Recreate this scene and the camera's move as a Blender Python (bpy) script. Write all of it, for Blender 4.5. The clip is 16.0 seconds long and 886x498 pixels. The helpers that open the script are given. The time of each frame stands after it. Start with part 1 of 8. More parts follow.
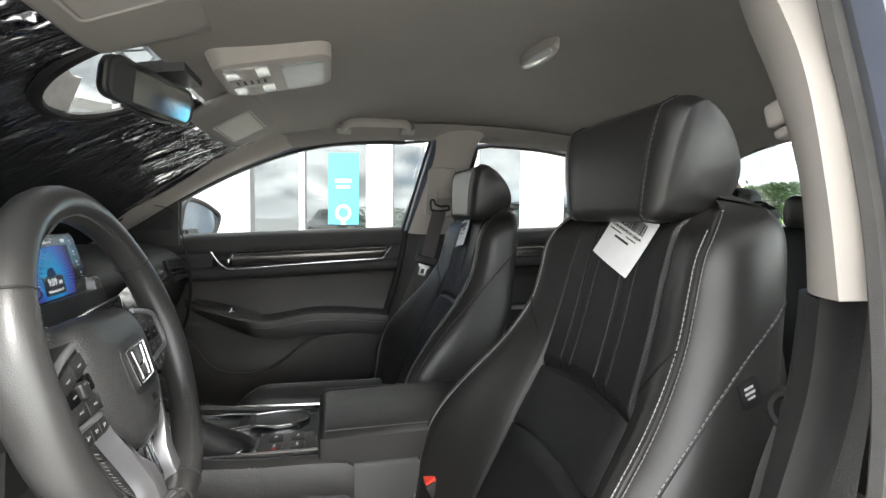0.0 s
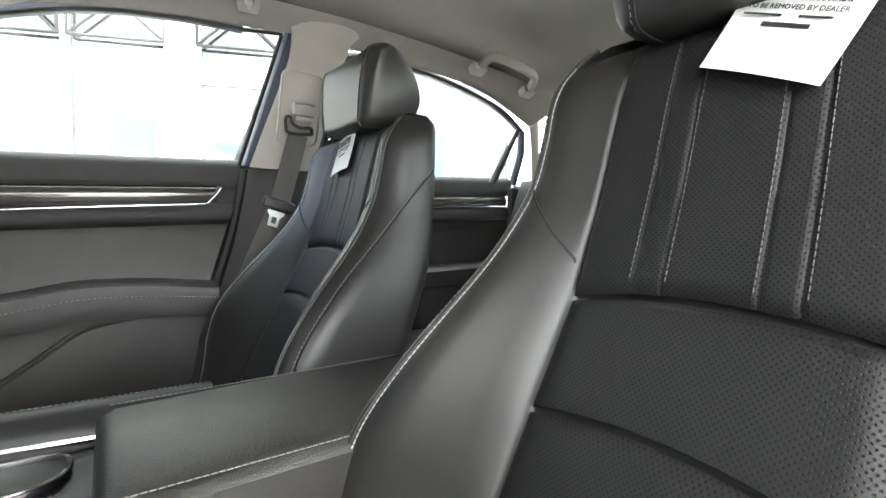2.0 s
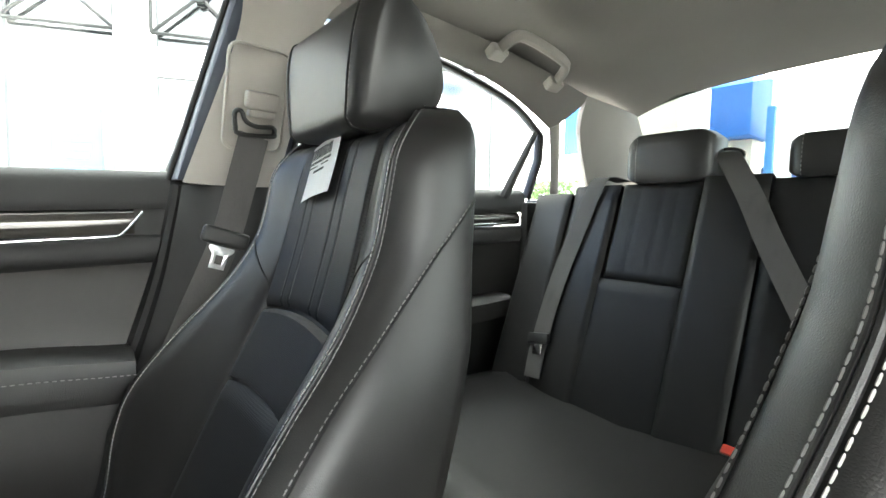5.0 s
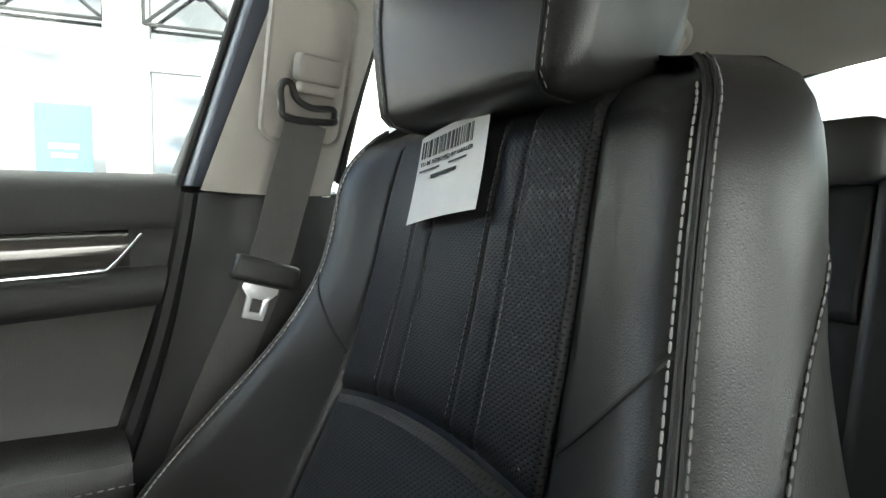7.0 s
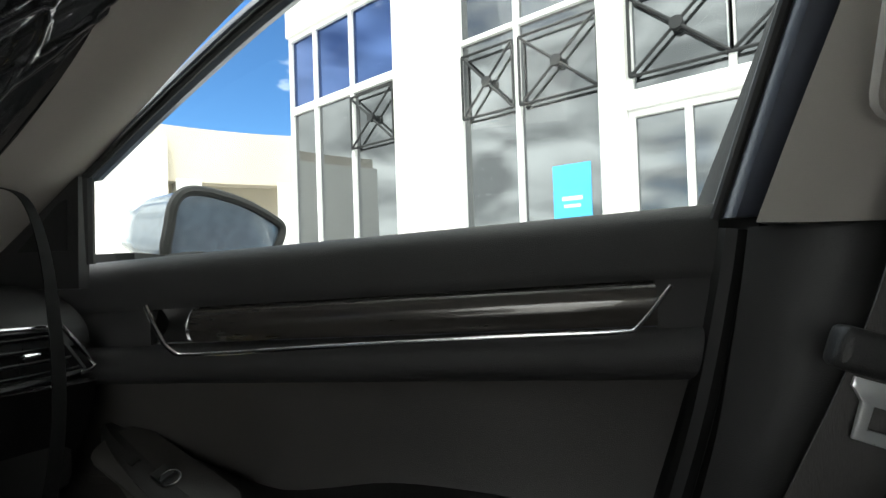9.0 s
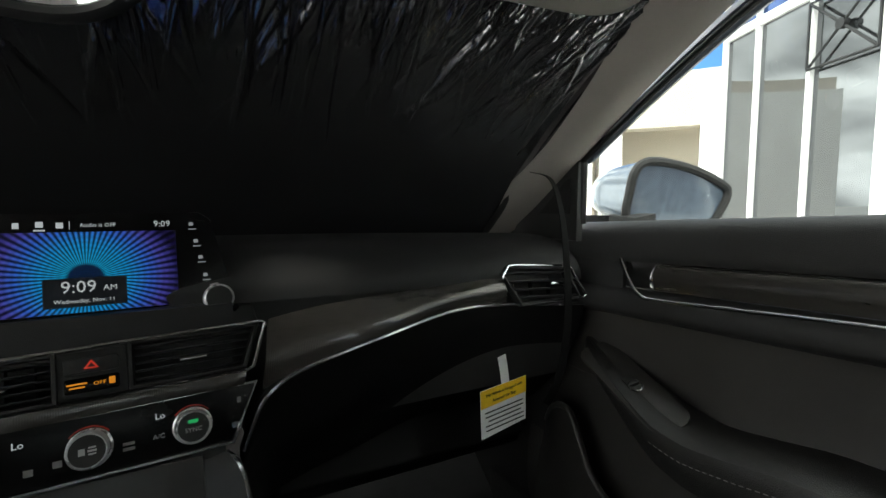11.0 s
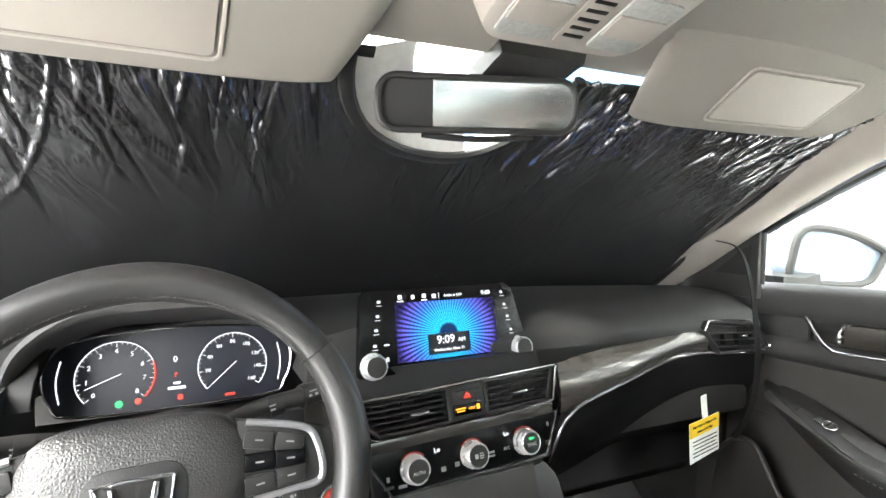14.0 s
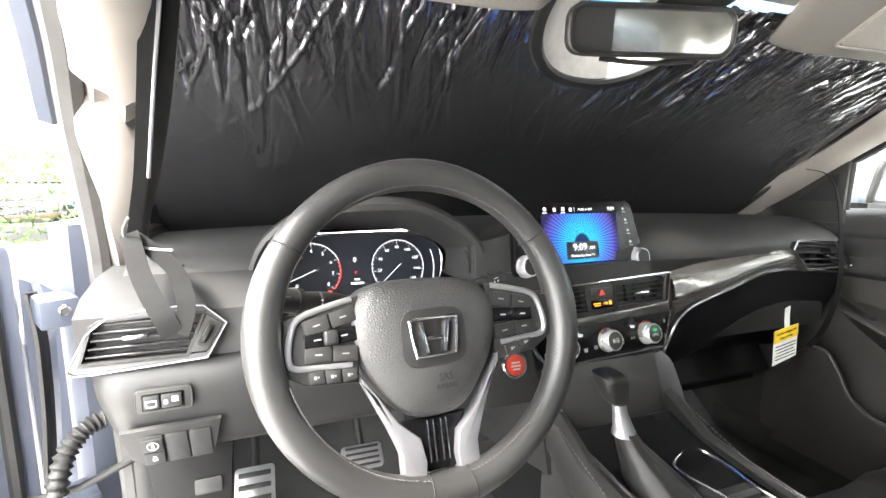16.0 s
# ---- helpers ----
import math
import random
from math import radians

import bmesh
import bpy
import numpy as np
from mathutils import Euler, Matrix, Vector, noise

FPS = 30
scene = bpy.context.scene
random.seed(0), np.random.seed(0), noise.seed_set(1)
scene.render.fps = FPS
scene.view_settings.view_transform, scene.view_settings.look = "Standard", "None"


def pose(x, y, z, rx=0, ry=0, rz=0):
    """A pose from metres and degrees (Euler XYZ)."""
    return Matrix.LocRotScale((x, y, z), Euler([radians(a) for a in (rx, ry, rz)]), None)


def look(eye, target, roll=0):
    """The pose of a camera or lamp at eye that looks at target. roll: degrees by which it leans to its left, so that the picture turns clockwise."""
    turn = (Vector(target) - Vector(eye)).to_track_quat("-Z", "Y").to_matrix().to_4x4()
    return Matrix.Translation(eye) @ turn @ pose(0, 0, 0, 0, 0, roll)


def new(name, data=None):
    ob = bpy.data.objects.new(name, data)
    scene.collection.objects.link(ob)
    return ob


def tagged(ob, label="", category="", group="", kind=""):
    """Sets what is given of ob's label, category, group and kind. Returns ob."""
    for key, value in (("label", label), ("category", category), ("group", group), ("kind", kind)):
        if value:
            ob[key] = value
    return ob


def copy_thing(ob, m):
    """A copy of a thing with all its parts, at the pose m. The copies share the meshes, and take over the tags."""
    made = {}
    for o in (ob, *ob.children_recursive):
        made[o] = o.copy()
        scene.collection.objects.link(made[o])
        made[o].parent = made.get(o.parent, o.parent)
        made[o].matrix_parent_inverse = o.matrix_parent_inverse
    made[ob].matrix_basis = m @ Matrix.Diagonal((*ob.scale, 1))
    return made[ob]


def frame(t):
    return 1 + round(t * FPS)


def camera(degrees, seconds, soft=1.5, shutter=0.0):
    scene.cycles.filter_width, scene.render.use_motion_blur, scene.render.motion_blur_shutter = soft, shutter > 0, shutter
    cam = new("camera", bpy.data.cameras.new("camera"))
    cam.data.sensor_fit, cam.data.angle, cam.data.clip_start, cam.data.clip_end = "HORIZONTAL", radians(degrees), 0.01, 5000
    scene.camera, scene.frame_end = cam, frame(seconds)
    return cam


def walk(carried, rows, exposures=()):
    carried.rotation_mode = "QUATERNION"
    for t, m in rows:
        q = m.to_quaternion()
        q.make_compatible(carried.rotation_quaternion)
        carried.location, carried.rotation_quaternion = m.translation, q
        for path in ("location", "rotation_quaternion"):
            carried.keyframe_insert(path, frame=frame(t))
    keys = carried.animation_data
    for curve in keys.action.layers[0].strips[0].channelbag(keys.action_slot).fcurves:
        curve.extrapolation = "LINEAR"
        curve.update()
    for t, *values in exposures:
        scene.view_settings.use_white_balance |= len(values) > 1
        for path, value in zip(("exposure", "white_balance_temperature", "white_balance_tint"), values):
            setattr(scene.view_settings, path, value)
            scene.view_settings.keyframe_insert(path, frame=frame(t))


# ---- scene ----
cam = camera(87.50, 16.0)
PATH = [
    (0.00, look((-0.9410, -0.2098, 1.0274), (0.9951, -0.6950, 0.9008), 0.75)),
    (0.50, look((-0.8871, -0.1536, 1.0271), (0.9553, -0.9218, 0.9043), 1.33)),
    (1.00, look((-0.8078, -0.1666, 1.0158), (0.9321, -1.1455, 0.8956), 1.32)),
    (1.50, look((-0.6694, -0.2017, 0.9286), (0.9957, -1.3022, 0.8001), 1.21)),
    (2.00, look((-0.5198, -0.2096, 0.8614), (1.0997, -1.3757, 0.7298), 1.14)),
    (2.20, look((-0.4906, -0.2044, 0.8422), (1.1194, -1.3848, 0.7212), 1.55)),
    (2.50, look((-0.4591, -0.2187, 0.8436), (1.1389, -1.4148, 0.7179), 1.11)),
    (3.00, look((-0.4025, -0.2410, 0.8421), (1.1876, -1.4477, 0.7186), 0.96)),
    (3.50, look((-0.3717, -0.2520, 0.8752), (1.2135, -1.4659, 0.7598), 0.99)),
    (3.70, look((-0.3539, -0.2799, 0.8937), (1.2306, -1.4950, 0.7807), 1.01)),
    (5.80, look((-0.0776, -0.3405, 0.9288), (1.4533, -1.6204, 0.7930), 1.07)),
    (6.00, look((-0.0409, -0.3398, 0.9314), (1.4891, -1.6210, 0.7985), 1.01)),
    (6.50, look((0.0124, -0.3514, 0.9526), (1.5445, -1.6299, 0.8194), 0.99)),
    (7.00, look((0.0951, -0.3627, 0.9498), (1.6305, -1.6375, 0.8182), 0.95)),
    (7.10, look((0.1214, -0.3631, 0.9446), (1.6659, -1.6276, 0.8207), 0.83)),
    (7.50, look((0.1899, -0.3943, 0.9378), (1.8936, -1.4320, 0.7950), 0.20)),
    (8.00, look((0.2430, -0.3803, 0.9008), (2.1421, -1.0074, 0.8938), -0.15)),
    (8.50, look((0.2749, -0.3813, 0.9184), (2.2707, -0.5087, 0.9405), -0.06)),
    (9.00, look((0.2760, -0.3470, 0.9600), (2.2080, 0.1720, 0.9900), -1.95)),
    (9.50, look((0.2140, -0.3870, 0.9850), (1.9099, 0.6715, 0.9284), -1.29)),
    (10.00, look((0.1827, -0.3899, 0.9868), (1.5281, 1.0779, 0.7984), -0.30)),
    (10.20, look((0.1840, -0.3880, 0.9860), (1.4010, 1.1850, 0.7830), -0.60)),
    (12.30, look((-0.0755, -0.3937, 1.0491), (0.6883, 1.4493, 0.9068), 0.51)),
    (12.50, look((-0.0952, -0.4014, 1.0577), (0.6634, 1.4451, 0.9355), 0.33)),
    (13.00, look((-0.1464, -0.4047, 1.0627), (0.6017, 1.4473, 0.9603), 0.14)),
    (13.50, look((-0.2156, -0.4012, 1.1007), (0.5266, 1.4544, 1.0233), 0.10)),
    (14.00, look((-0.2796, -0.4301, 1.0880), (0.4471, 1.4310, 0.9972), 0.03)),
    (14.50, look((-0.3472, -0.4263, 1.0822), (0.3501, 1.4401, 0.9080), -0.13)),
    (15.00, look((-0.4248, -0.4455, 1.0618), (0.2412, 1.4244, 0.8173), -0.20)),
    (15.50, look((-0.4700, -0.4549, 1.0454), (0.1820, 1.4115, 0.7437), -0.03)),
    (16.00, look((-0.5272, -0.4631, 1.0346), (0.1274, 1.4025, 0.7330), 0.25)),
]
EXPOSURES = [
    (0.0, 2.05, 6500, 8), (1.0, 2.08, 6500, 6), (1.5, 2.65, 6500, 5), (2.0, 3.25, 6450, 6), (3.5, 3.52, 6450, 6), (6.0, 3.15, 6550, 2), (7.0, 2.9, 6550, 2), (7.5, 2.85, 6550, 2), (8.0, 2.75, 6550, 2), (8.5, 2.2, 6550, 2), (9.0, 1.2, 6450, 4), (9.5, 0.4, 6450, 4), (10.2, 0.3, 6500, 3),
    (12.3, 3.75, 6550, 6), (14.0, 3.85, 6550, 8), (16.0, 3.8, 6600, 10),
]
walk(cam, PATH, EXPOSURES)

# ---- light ----
SUN_EL, SUN_AZ = 52.0, 105.0
world = bpy.data.worlds.new("sky")
scene.world = world
world.use_nodes = True
wn, wl = world.node_tree.nodes, world.node_tree.links
wn.clear()
w_out = wn.new("ShaderNodeOutputWorld")
w_bg = wn.new("ShaderNodeBackground")
w_sky = wn.new("ShaderNodeTexSky")
w_sky.sky_type, w_sky.sun_disc = "NISHITA", False
w_sky.air_density, w_sky.dust_density, w_sky.ozone_density = 1.0, 0.0, 6.0
w_sky.sun_elevation, w_sky.sun_rotation = radians(SUN_EL), radians(SUN_AZ + 90)
w_co = wn.new("ShaderNodeTexCoord")
w_map = wn.new("ShaderNodeMapping")
w_map.inputs["Scale"].default_value = (1.6, 1.6, 4.5)
w_noise = wn.new("ShaderNodeTexNoise")
w_noise.inputs["Scale"].default_value, w_noise.inputs["Detail"].default_value = 1.7, 7
w_ramp = wn.new("ShaderNodeValToRGB")
w_ramp.color_ramp.elements[0].position, w_ramp.color_ramp.elements[1].position = 0.29, 0.46
w_mix = wn.new("ShaderNodeMix")
w_mix.data_type = "RGBA"
wl.new(w_co.outputs["Generated"], w_map.inputs["Vector"])
wl.new(w_map.outputs["Vector"], w_noise.inputs["Vector"])
# the cloud deck breaks up towards the north-east
w_dot = wn.new("ShaderNodeVectorMath")
w_dot.operation = "DOT_PRODUCT"
w_dot.inputs[1].default_value = (0.68, 0.60, 0.42)
w_clear = wn.new("ShaderNodeMapRange")
w_clear.inputs["From Min"].default_value, w_clear.inputs["From Max"].default_value, w_clear.inputs["To Max"].default_value = 0.84, 0.97, 0.26
w_sub = wn.new("ShaderNodeMath")
w_sub.operation = "SUBTRACT"
wl.new(w_co.outputs["Generated"], w_dot.inputs[0])
wl.new(w_dot.outputs["Value"], w_clear.inputs["Value"])
wl.new(w_noise.outputs["Fac"], w_sub.inputs[0])
wl.new(w_clear.outputs["Result"], w_sub.inputs[1])
# and thickens towards the north-west
w_dot2 = wn.new("ShaderNodeVectorMath")
w_dot2.operation = "DOT_PRODUCT"
w_dot2.inputs[1].default_value = (-0.54, 0.83, 0.12)
w_bank = wn.new("ShaderNodeMapRange")
w_bank.inputs["From Min"].default_value, w_bank.inputs["From Max"].default_value, w_bank.inputs["To Max"].default_value = 0.945, 0.97, 0.2
w_add = wn.new("ShaderNodeMath")
wl.new(w_co.outputs["Generated"], w_dot2.inputs[0])
wl.new(w_dot2.outputs["Value"], w_bank.inputs["Value"])
wl.new(w_sub.outputs[0], w_add.inputs[0])
wl.new(w_bank.outputs["Result"], w_add.inputs[1])
wl.new(w_add.outputs[0], w_ramp.inputs["Fac"])
wl.new(w_ramp.outputs["Color"], w_mix.inputs["Factor"])
w_tint = wn.new("ShaderNodeMix")
w_tint.data_type, w_tint.blend_type = "RGBA", "MULTIPLY"
w_tint.inputs["Factor"].default_value = 1.0
w_tint.inputs["B"].default_value = (0.70, 0.94, 1.12, 1)
wl.new(w_sky.outputs["Color"], w_tint.inputs["A"])
wl.new(w_tint.outputs["Result"], w_mix.inputs["A"])
wl.new(w_mix.outputs["Result"], w_bg.inputs["Color"])
w_n2 = wn.new("ShaderNodeTexNoise")
w_n2.inputs["Scale"].default_value, w_n2.inputs["Detail"].default_value, w_n2.inputs["Distortion"].default_value = 2.6, 6, 0.6
w_r2 = wn.new("ShaderNodeValToRGB")
w_r2.color_ramp.elements[0].position, w_r2.color_ramp.elements[0].color = 0.38, (8.0, 8.0, 8.0, 1)
w_r2.color_ramp.elements[1].position, w_r2.color_ramp.elements[1].color = 0.62, (26.3, 26.0, 25.4, 1)
wl.new(w_map.outputs["Vector"], w_n2.inputs["Vector"])
wl.new(w_n2.outputs["Fac"], w_r2.inputs["Fac"])
wl.new(w_r2.outputs["Color"], w_mix.inputs["B"])
wl.new(w_bg.outputs["Background"], w_out.inputs["Surface"])
w_bg.inputs["Strength"].default_value = 0.11

sun = new("sun", bpy.data.lights.new("sun", "SUN"))
sun.data.energy, sun.data.angle, sun.data.color = 1.5, radians(12.0), (1.0, 0.95, 0.88)
_d = Vector((-math.sin(radians(SUN_AZ)) * math.cos(radians(SUN_EL)), math.cos(radians(SUN_AZ)) * math.cos(radians(SUN_EL)), math.sin(radians(SUN_EL))))
sun.matrix_world = look(tuple(_d * 50), (0, 0, 0))


# ---- materials ----
def mat(name, color=(0.5, 0.5, 0.5), rough=0.5, metal=0.0, coat=0.0, spec=0.5):
    m = bpy.data.materials.new(name)
    m.use_nodes = True
    p = m.node_tree.nodes["Principled BSDF"]
    p.inputs["Base Color"].default_value = (*color, 1)
    p.inputs["Roughness"].default_value = rough
    p.inputs["Metallic"].default_value = metal
    p.inputs["Coat Weight"].default_value = coat
    p.inputs["Specular IOR Level"].default_value = spec
    return m


def vary(m, scale=8.0, amount=0.25, rough=0.1, bump=0.0, fine=400.0, fine_amount=0.15, kind="noise", stretch=(1, 1, 1), distance=0.0006):
    """Colour and roughness that drift at two scales, and a fine relief."""
    nt = m.node_tree
    n, l = nt.nodes, nt.links
    p = n["Principled BSDF"]
    base = tuple(p.inputs["Base Color"].default_value)
    r0 = p.inputs["Roughness"].default_value
    co, mp = n.new("ShaderNodeTexCoord"), n.new("ShaderNodeMapping")
    mp.inputs["Scale"].default_value = stretch
    l.new(co.outputs["Object"], mp.inputs["Vector"])
    a = n.new("ShaderNodeTexNoise")
    a.inputs["Scale"].default_value, a.inputs["Detail"].default_value = scale, 4
    l.new(mp.outputs["Vector"], a.inputs["Vector"])
    if kind == "voronoi":
        b = n.new("ShaderNodeTexVoronoi")
        b.feature = "DISTANCE_TO_EDGE"
        bo = b.outputs["Distance"]
    else:
        b = n.new("ShaderNodeTexNoise")
        b.inputs["Detail"].default_value = 3
        bo = b.outputs["Fac"]
    b.inputs["Scale"].default_value = fine
    l.new(mp.outputs["Vector"], b.inputs["Vector"])
    s = n.new("ShaderNodeMath")
    s.operation = "MULTIPLY_ADD"
    l.new(bo, s.inputs[0])
    s.inputs[1].default_value = fine_amount
    l.new(a.outputs["Fac"], s.inputs[2])
    r = n.new("ShaderNodeMapRange")
    r.inputs["From Min"].default_value, r.inputs["From Max"].default_value = 0.3, 0.75
    r.inputs["To Min"].default_value, r.inputs["To Max"].default_value = 1 - amount, 1 + amount
    l.new(s.outputs[0], r.inputs["Value"])
    x = n.new("ShaderNodeMix")
    x.data_type, x.blend_type = "RGBA", "MULTIPLY"
    x.inputs["Factor"].default_value = 1
    x.inputs["A"].default_value = base
    l.new(r.outputs["Result"], x.inputs["B"])
    l.new(x.outputs["Result"], p.inputs["Base Color"])
    q = n.new("ShaderNodeMapRange")
    q.inputs["To Min"].default_value, q.inputs["To Max"].default_value = max(0.02, r0 - rough), min(1, r0 + rough)
    l.new(a.outputs["Fac"], q.inputs["Value"])
    l.new(q.outputs["Result"], p.inputs["Roughness"])
    if bump:
        bm_ = n.new("ShaderNodeBump")
        bm_.inputs["Strength"].default_value, bm_.inputs["Distance"].default_value = bump, distance
        l.new(bo, bm_.inputs["Height"])
        l.new(bm_.outputs["Normal"], p.inputs["Normal"])
    return m


def emit(name, color, strength):
    m = mat(name, (0.01, 0.01, 0.01), 0.4)
    p = m.node_tree.nodes["Principled BSDF"]
    p.inputs["Emission Color"].default_value = (*color, 1)
    p.inputs["Emission Strength"].default_value = strength
    return m


def glass(name, tint=(1, 1, 1), gloss=1.0):
    m = bpy.data.materials.new(name)
    m.use_nodes = True
    n, l = m.node_tree.nodes, m.node_tree.links
    n.clear()
    o, mx = n.new("ShaderNodeOutputMaterial"), n.new("ShaderNodeMixShader")
    t, g, f = n.new("ShaderNodeBsdfTransparent"), n.new("ShaderNodeBsdfGlossy"), n.new("ShaderNodeMath")
    lw = n.new("ShaderNodeLayerWeight")
    lw.inputs["Blend"].default_value = 0.2
    f.operation, f.inputs[1].default_value, f.inputs[2].default_value = "MULTIPLY_ADD", 0.25 * gloss, 0.02 * gloss
    l.new(lw.outputs["Facing"], f.inputs[0])
    t.inputs["Color"].default_value = (*tint, 1)
    g.inputs["Roughness"].default_value = 0.01
    l.new(f.outputs[0], mx.inputs[0]), l.new(t.outputs[0], mx.inputs[1]), l.new(g.outputs[0], mx.inputs[2]), l.new(mx.outputs[0], o.inputs[0])
    return m


LEATHER = vary(mat("black_leather", (0.020, 0.0193, 0.0182), 0.38, spec=0.75), 6, 0.2, 0.06, 0.8, 420, 0.2, "voronoi", distance=0.0008)
SMOOTH = vary(mat("smooth_leather", (0.0195, 0.0190, 0.0183), 0.40, spec=0.62), 7, 0.25, 0.06, 0.30, 620, 0.2, "voronoi", distance=0.0007)
REARL = vary(mat("rear_leather", (0.0155, 0.0152, 0.0150), 0.42, spec=0.45), 7, 0.2, 0.06, 0.35, 560, 0.15, "voronoi", distance=0.0007)
DARKL = vary(mat("dark_leather", (0.015, 0.0148, 0.0145), 0.45, spec=0.36), 7, 0.2, 0.06, 0.5, 520, 0.15, "voronoi", distance=0.0007)
RIMLEATHER = vary(mat("wheel_leather", (0.034, 0.0335, 0.033), 0.36, spec=0.6), 7, 0.2, 0.06, 0.35, 520, 0.15, "voronoi", distance=0.0004)
PERF = vary(mat("perforated_leather", (0.0130, 0.0130, 0.0134), 0.50, spec=0.40), 6, 0.15, 0.05, 0.0)
_n, _l = PERF.node_tree.nodes, PERF.node_tree.links
_v = _n.new("ShaderNodeTexVoronoi")
_v.inputs["Scale"].default_value, _v.inputs["Randomness"].default_value = 320, 0.0
_c = _n.new("ShaderNodeTexCoord")
_m = _n.new("ShaderNodeMapping")
_m.inputs["Scale"].default_value, _m.inputs["Rotation"].default_value = (1, 0.0, 1), (0, radians(45), 0)
_l.new(_c.outputs["Object"], _m.inputs["Vector"]), _l.new(_m.outputs["Vector"], _v.inputs["Vector"])
HOLE = _n.new("ShaderNodeMapRange")
_r = HOLE
_r.inputs["From Min"].default_value, _r.inputs["From Max"].default_value = 0.10, 0.30
_l.new(_v.outputs["Distance"], _r.inputs["Value"])
_b = _n.new("ShaderNodeBump")
_b.inputs["Strength"].default_value, _b.inputs["Distance"].default_value = 0.42, 0.0007
_g = _n.new("ShaderNodeTexVoronoi")
_g.inputs["Scale"].default_value, _g.feature = 460, "DISTANCE_TO_EDGE"
_l.new(_c.outputs["Object"], _g.inputs["Vector"])
_s = _n.new("ShaderNodeMath")
_s.operation, _s.inputs[1].default_value = "MULTIPLY_ADD", 0.55
_l.new(_g.outputs["Distance"], _s.inputs[0]), _l.new(_r.outputs["Result"], _s.inputs[2])
_l.new(_s.outputs[0], _b.inputs["Height"])
_l.new(_b.outputs["Normal"], _n["Principled BSDF"].inputs["Normal"])
PAD = vary(mat("soft_touch_plastic", (0.034, 0.0338, 0.0335), 0.58, spec=0.36), 5, 0.2, 0.06, 0.7, 520, 0.2, "voronoi", distance=0.0006)
PLASTIC = vary(mat("hard_black_plastic", (0.025, 0.0248, 0.0245), 0.42), 9, 0.25, 0.08, 0.6, 620, 0.2, "voronoi", distance=0.0005)
GLOSSY = vary(mat("gloss_black", (0.005, 0.005, 0.0055), 0.26, spec=0.25), 12, 0.2, 0.05)
HEADLINER = vary(mat("headliner_fabric", (0.245, 0.228, 0.210), 0.95), 4, 0.06, 0.03, 0.5, 1400, 0.3, distance=0.0006)
CREAM = vary(mat("cream_plastic", (0.36, 0.333, 0.303), 0.6), 5, 0.06, 0.06, 0.35, 800, 0.15, "voronoi", distance=0.0003)
CHROME = vary(mat("satin_chrome", (0.72, 0.72, 0.74), 0.18, 1.0), 20, 0.08, 0.06)
SILVER = vary(mat("silver_paint", (0.40, 0.40, 0.415), 0.34, 0.75), 20, 0.08, 0.06)
CARPET = vary(mat("black_carpet", (0.018, 0.018, 0.018), 0.95), 20, 0.4, 0.03, 0.9, 900, 0.6, distance=0.002)
WEB = vary(mat("belt_webbing", (0.072, 0.069, 0.067), 0.72), 30, 0.25, 0.05, 0.7, 900, 0.5, stretch=(1, 1, 0.2), distance=0.0006)
DOORTRIM = vary(mat("door_trim", (0.044, 0.0415, 0.0385), 0.45, spec=0.6), 6, 0.2, 0.08, 0.6, 560, 0.2, "voronoi", distance=0.0006)
TRIMGREY = vary(mat("satin_grey_trim", (0.085, 0.085, 0.087), 0.38, 0.4), 20, 0.08, 0.06)
KNOB = vary(mat("bright_knob_metal", (0.74, 0.74, 0.75), 0.28, 0.6), 30, 0.06, 0.05)
HUBPAD = vary(mat("grained_hub", (0.052, 0.0515, 0.051), 0.38, spec=0.6), 6, 0.15, 0.06, 0.9, 330, 0.3, "voronoi", distance=0.0010)
SATIN = vary(mat("satin_grey_panel", (0.055, 0.054, 0.053), 0.30), 6, 0.15, 0.05)
# black plastic with the footwell's shade put into its base colour
SHADEPL = vary(mat("shade_black_plastic", (0.006, 0.006, 0.0062), 0.6, spec=0.22), 9, 0.25, 0.08, 0.3, 900, 0.2, "voronoi", distance=0.0003)
ICONDIM = emit("dim_backlight", (0.9, 0.95, 1.0), 0.075)
STRAP = vary(mat("black_strap", (0.009, 0.009, 0.009), 0.7, spec=0.12), 60, 0.3, 0.1, 0.5, 700, 0.3, distance=0.0005)
GREYSLAT = vary(mat("grey_slat_plastic", (0.022, 0.022, 0.0225), 0.34), 20, 0.1, 0.06)
DIMPRINT = mat("dim_print", (0.30, 0.30, 0.30), 0.6)
SEAL = vary(mat("seal_fabric", (0.085, 0.082, 0.080), 0.85), 30, 0.15, 0.05, 0.5, 900, 0.3, distance=0.0005)
RUBBER = vary(mat("black_rubber", (0.012, 0.012, 0.012), 0.6), 10, 0.3, 0.1)
THREAD = mat("white_thread", (0.46, 0.45, 0.435), 0.8)
DIMTHREAD = mat("dim_thread", (0.105, 0.103, 0.10), 0.8)
GREYTHREAD = mat("grey_thread", (0.20, 0.196, 0.19), 0.8)
PAPER = vary(mat("white_label", (0.80, 0.80, 0.80), 0.6), 30, 0.05, 0.05)
INK = mat("black_ink", (0.02, 0.02, 0.02), 0.6)
YELLOW = vary(mat("yellow_card", (0.85, 0.55, 0.02), 0.6), 30, 0.06, 0.05)
RED = mat("red_plastic", (0.62, 0.05, 0.03), 0.35)
DIMMIRROR = vary(mat("dimming_mirror_glass", (0.60, 0.62, 0.59), 0.10, 0.92), 30, 0.04, 0.03)
MIRROR = mat("mirror_glass", (0.82, 0.83, 0.82), 0.01, 1.0)
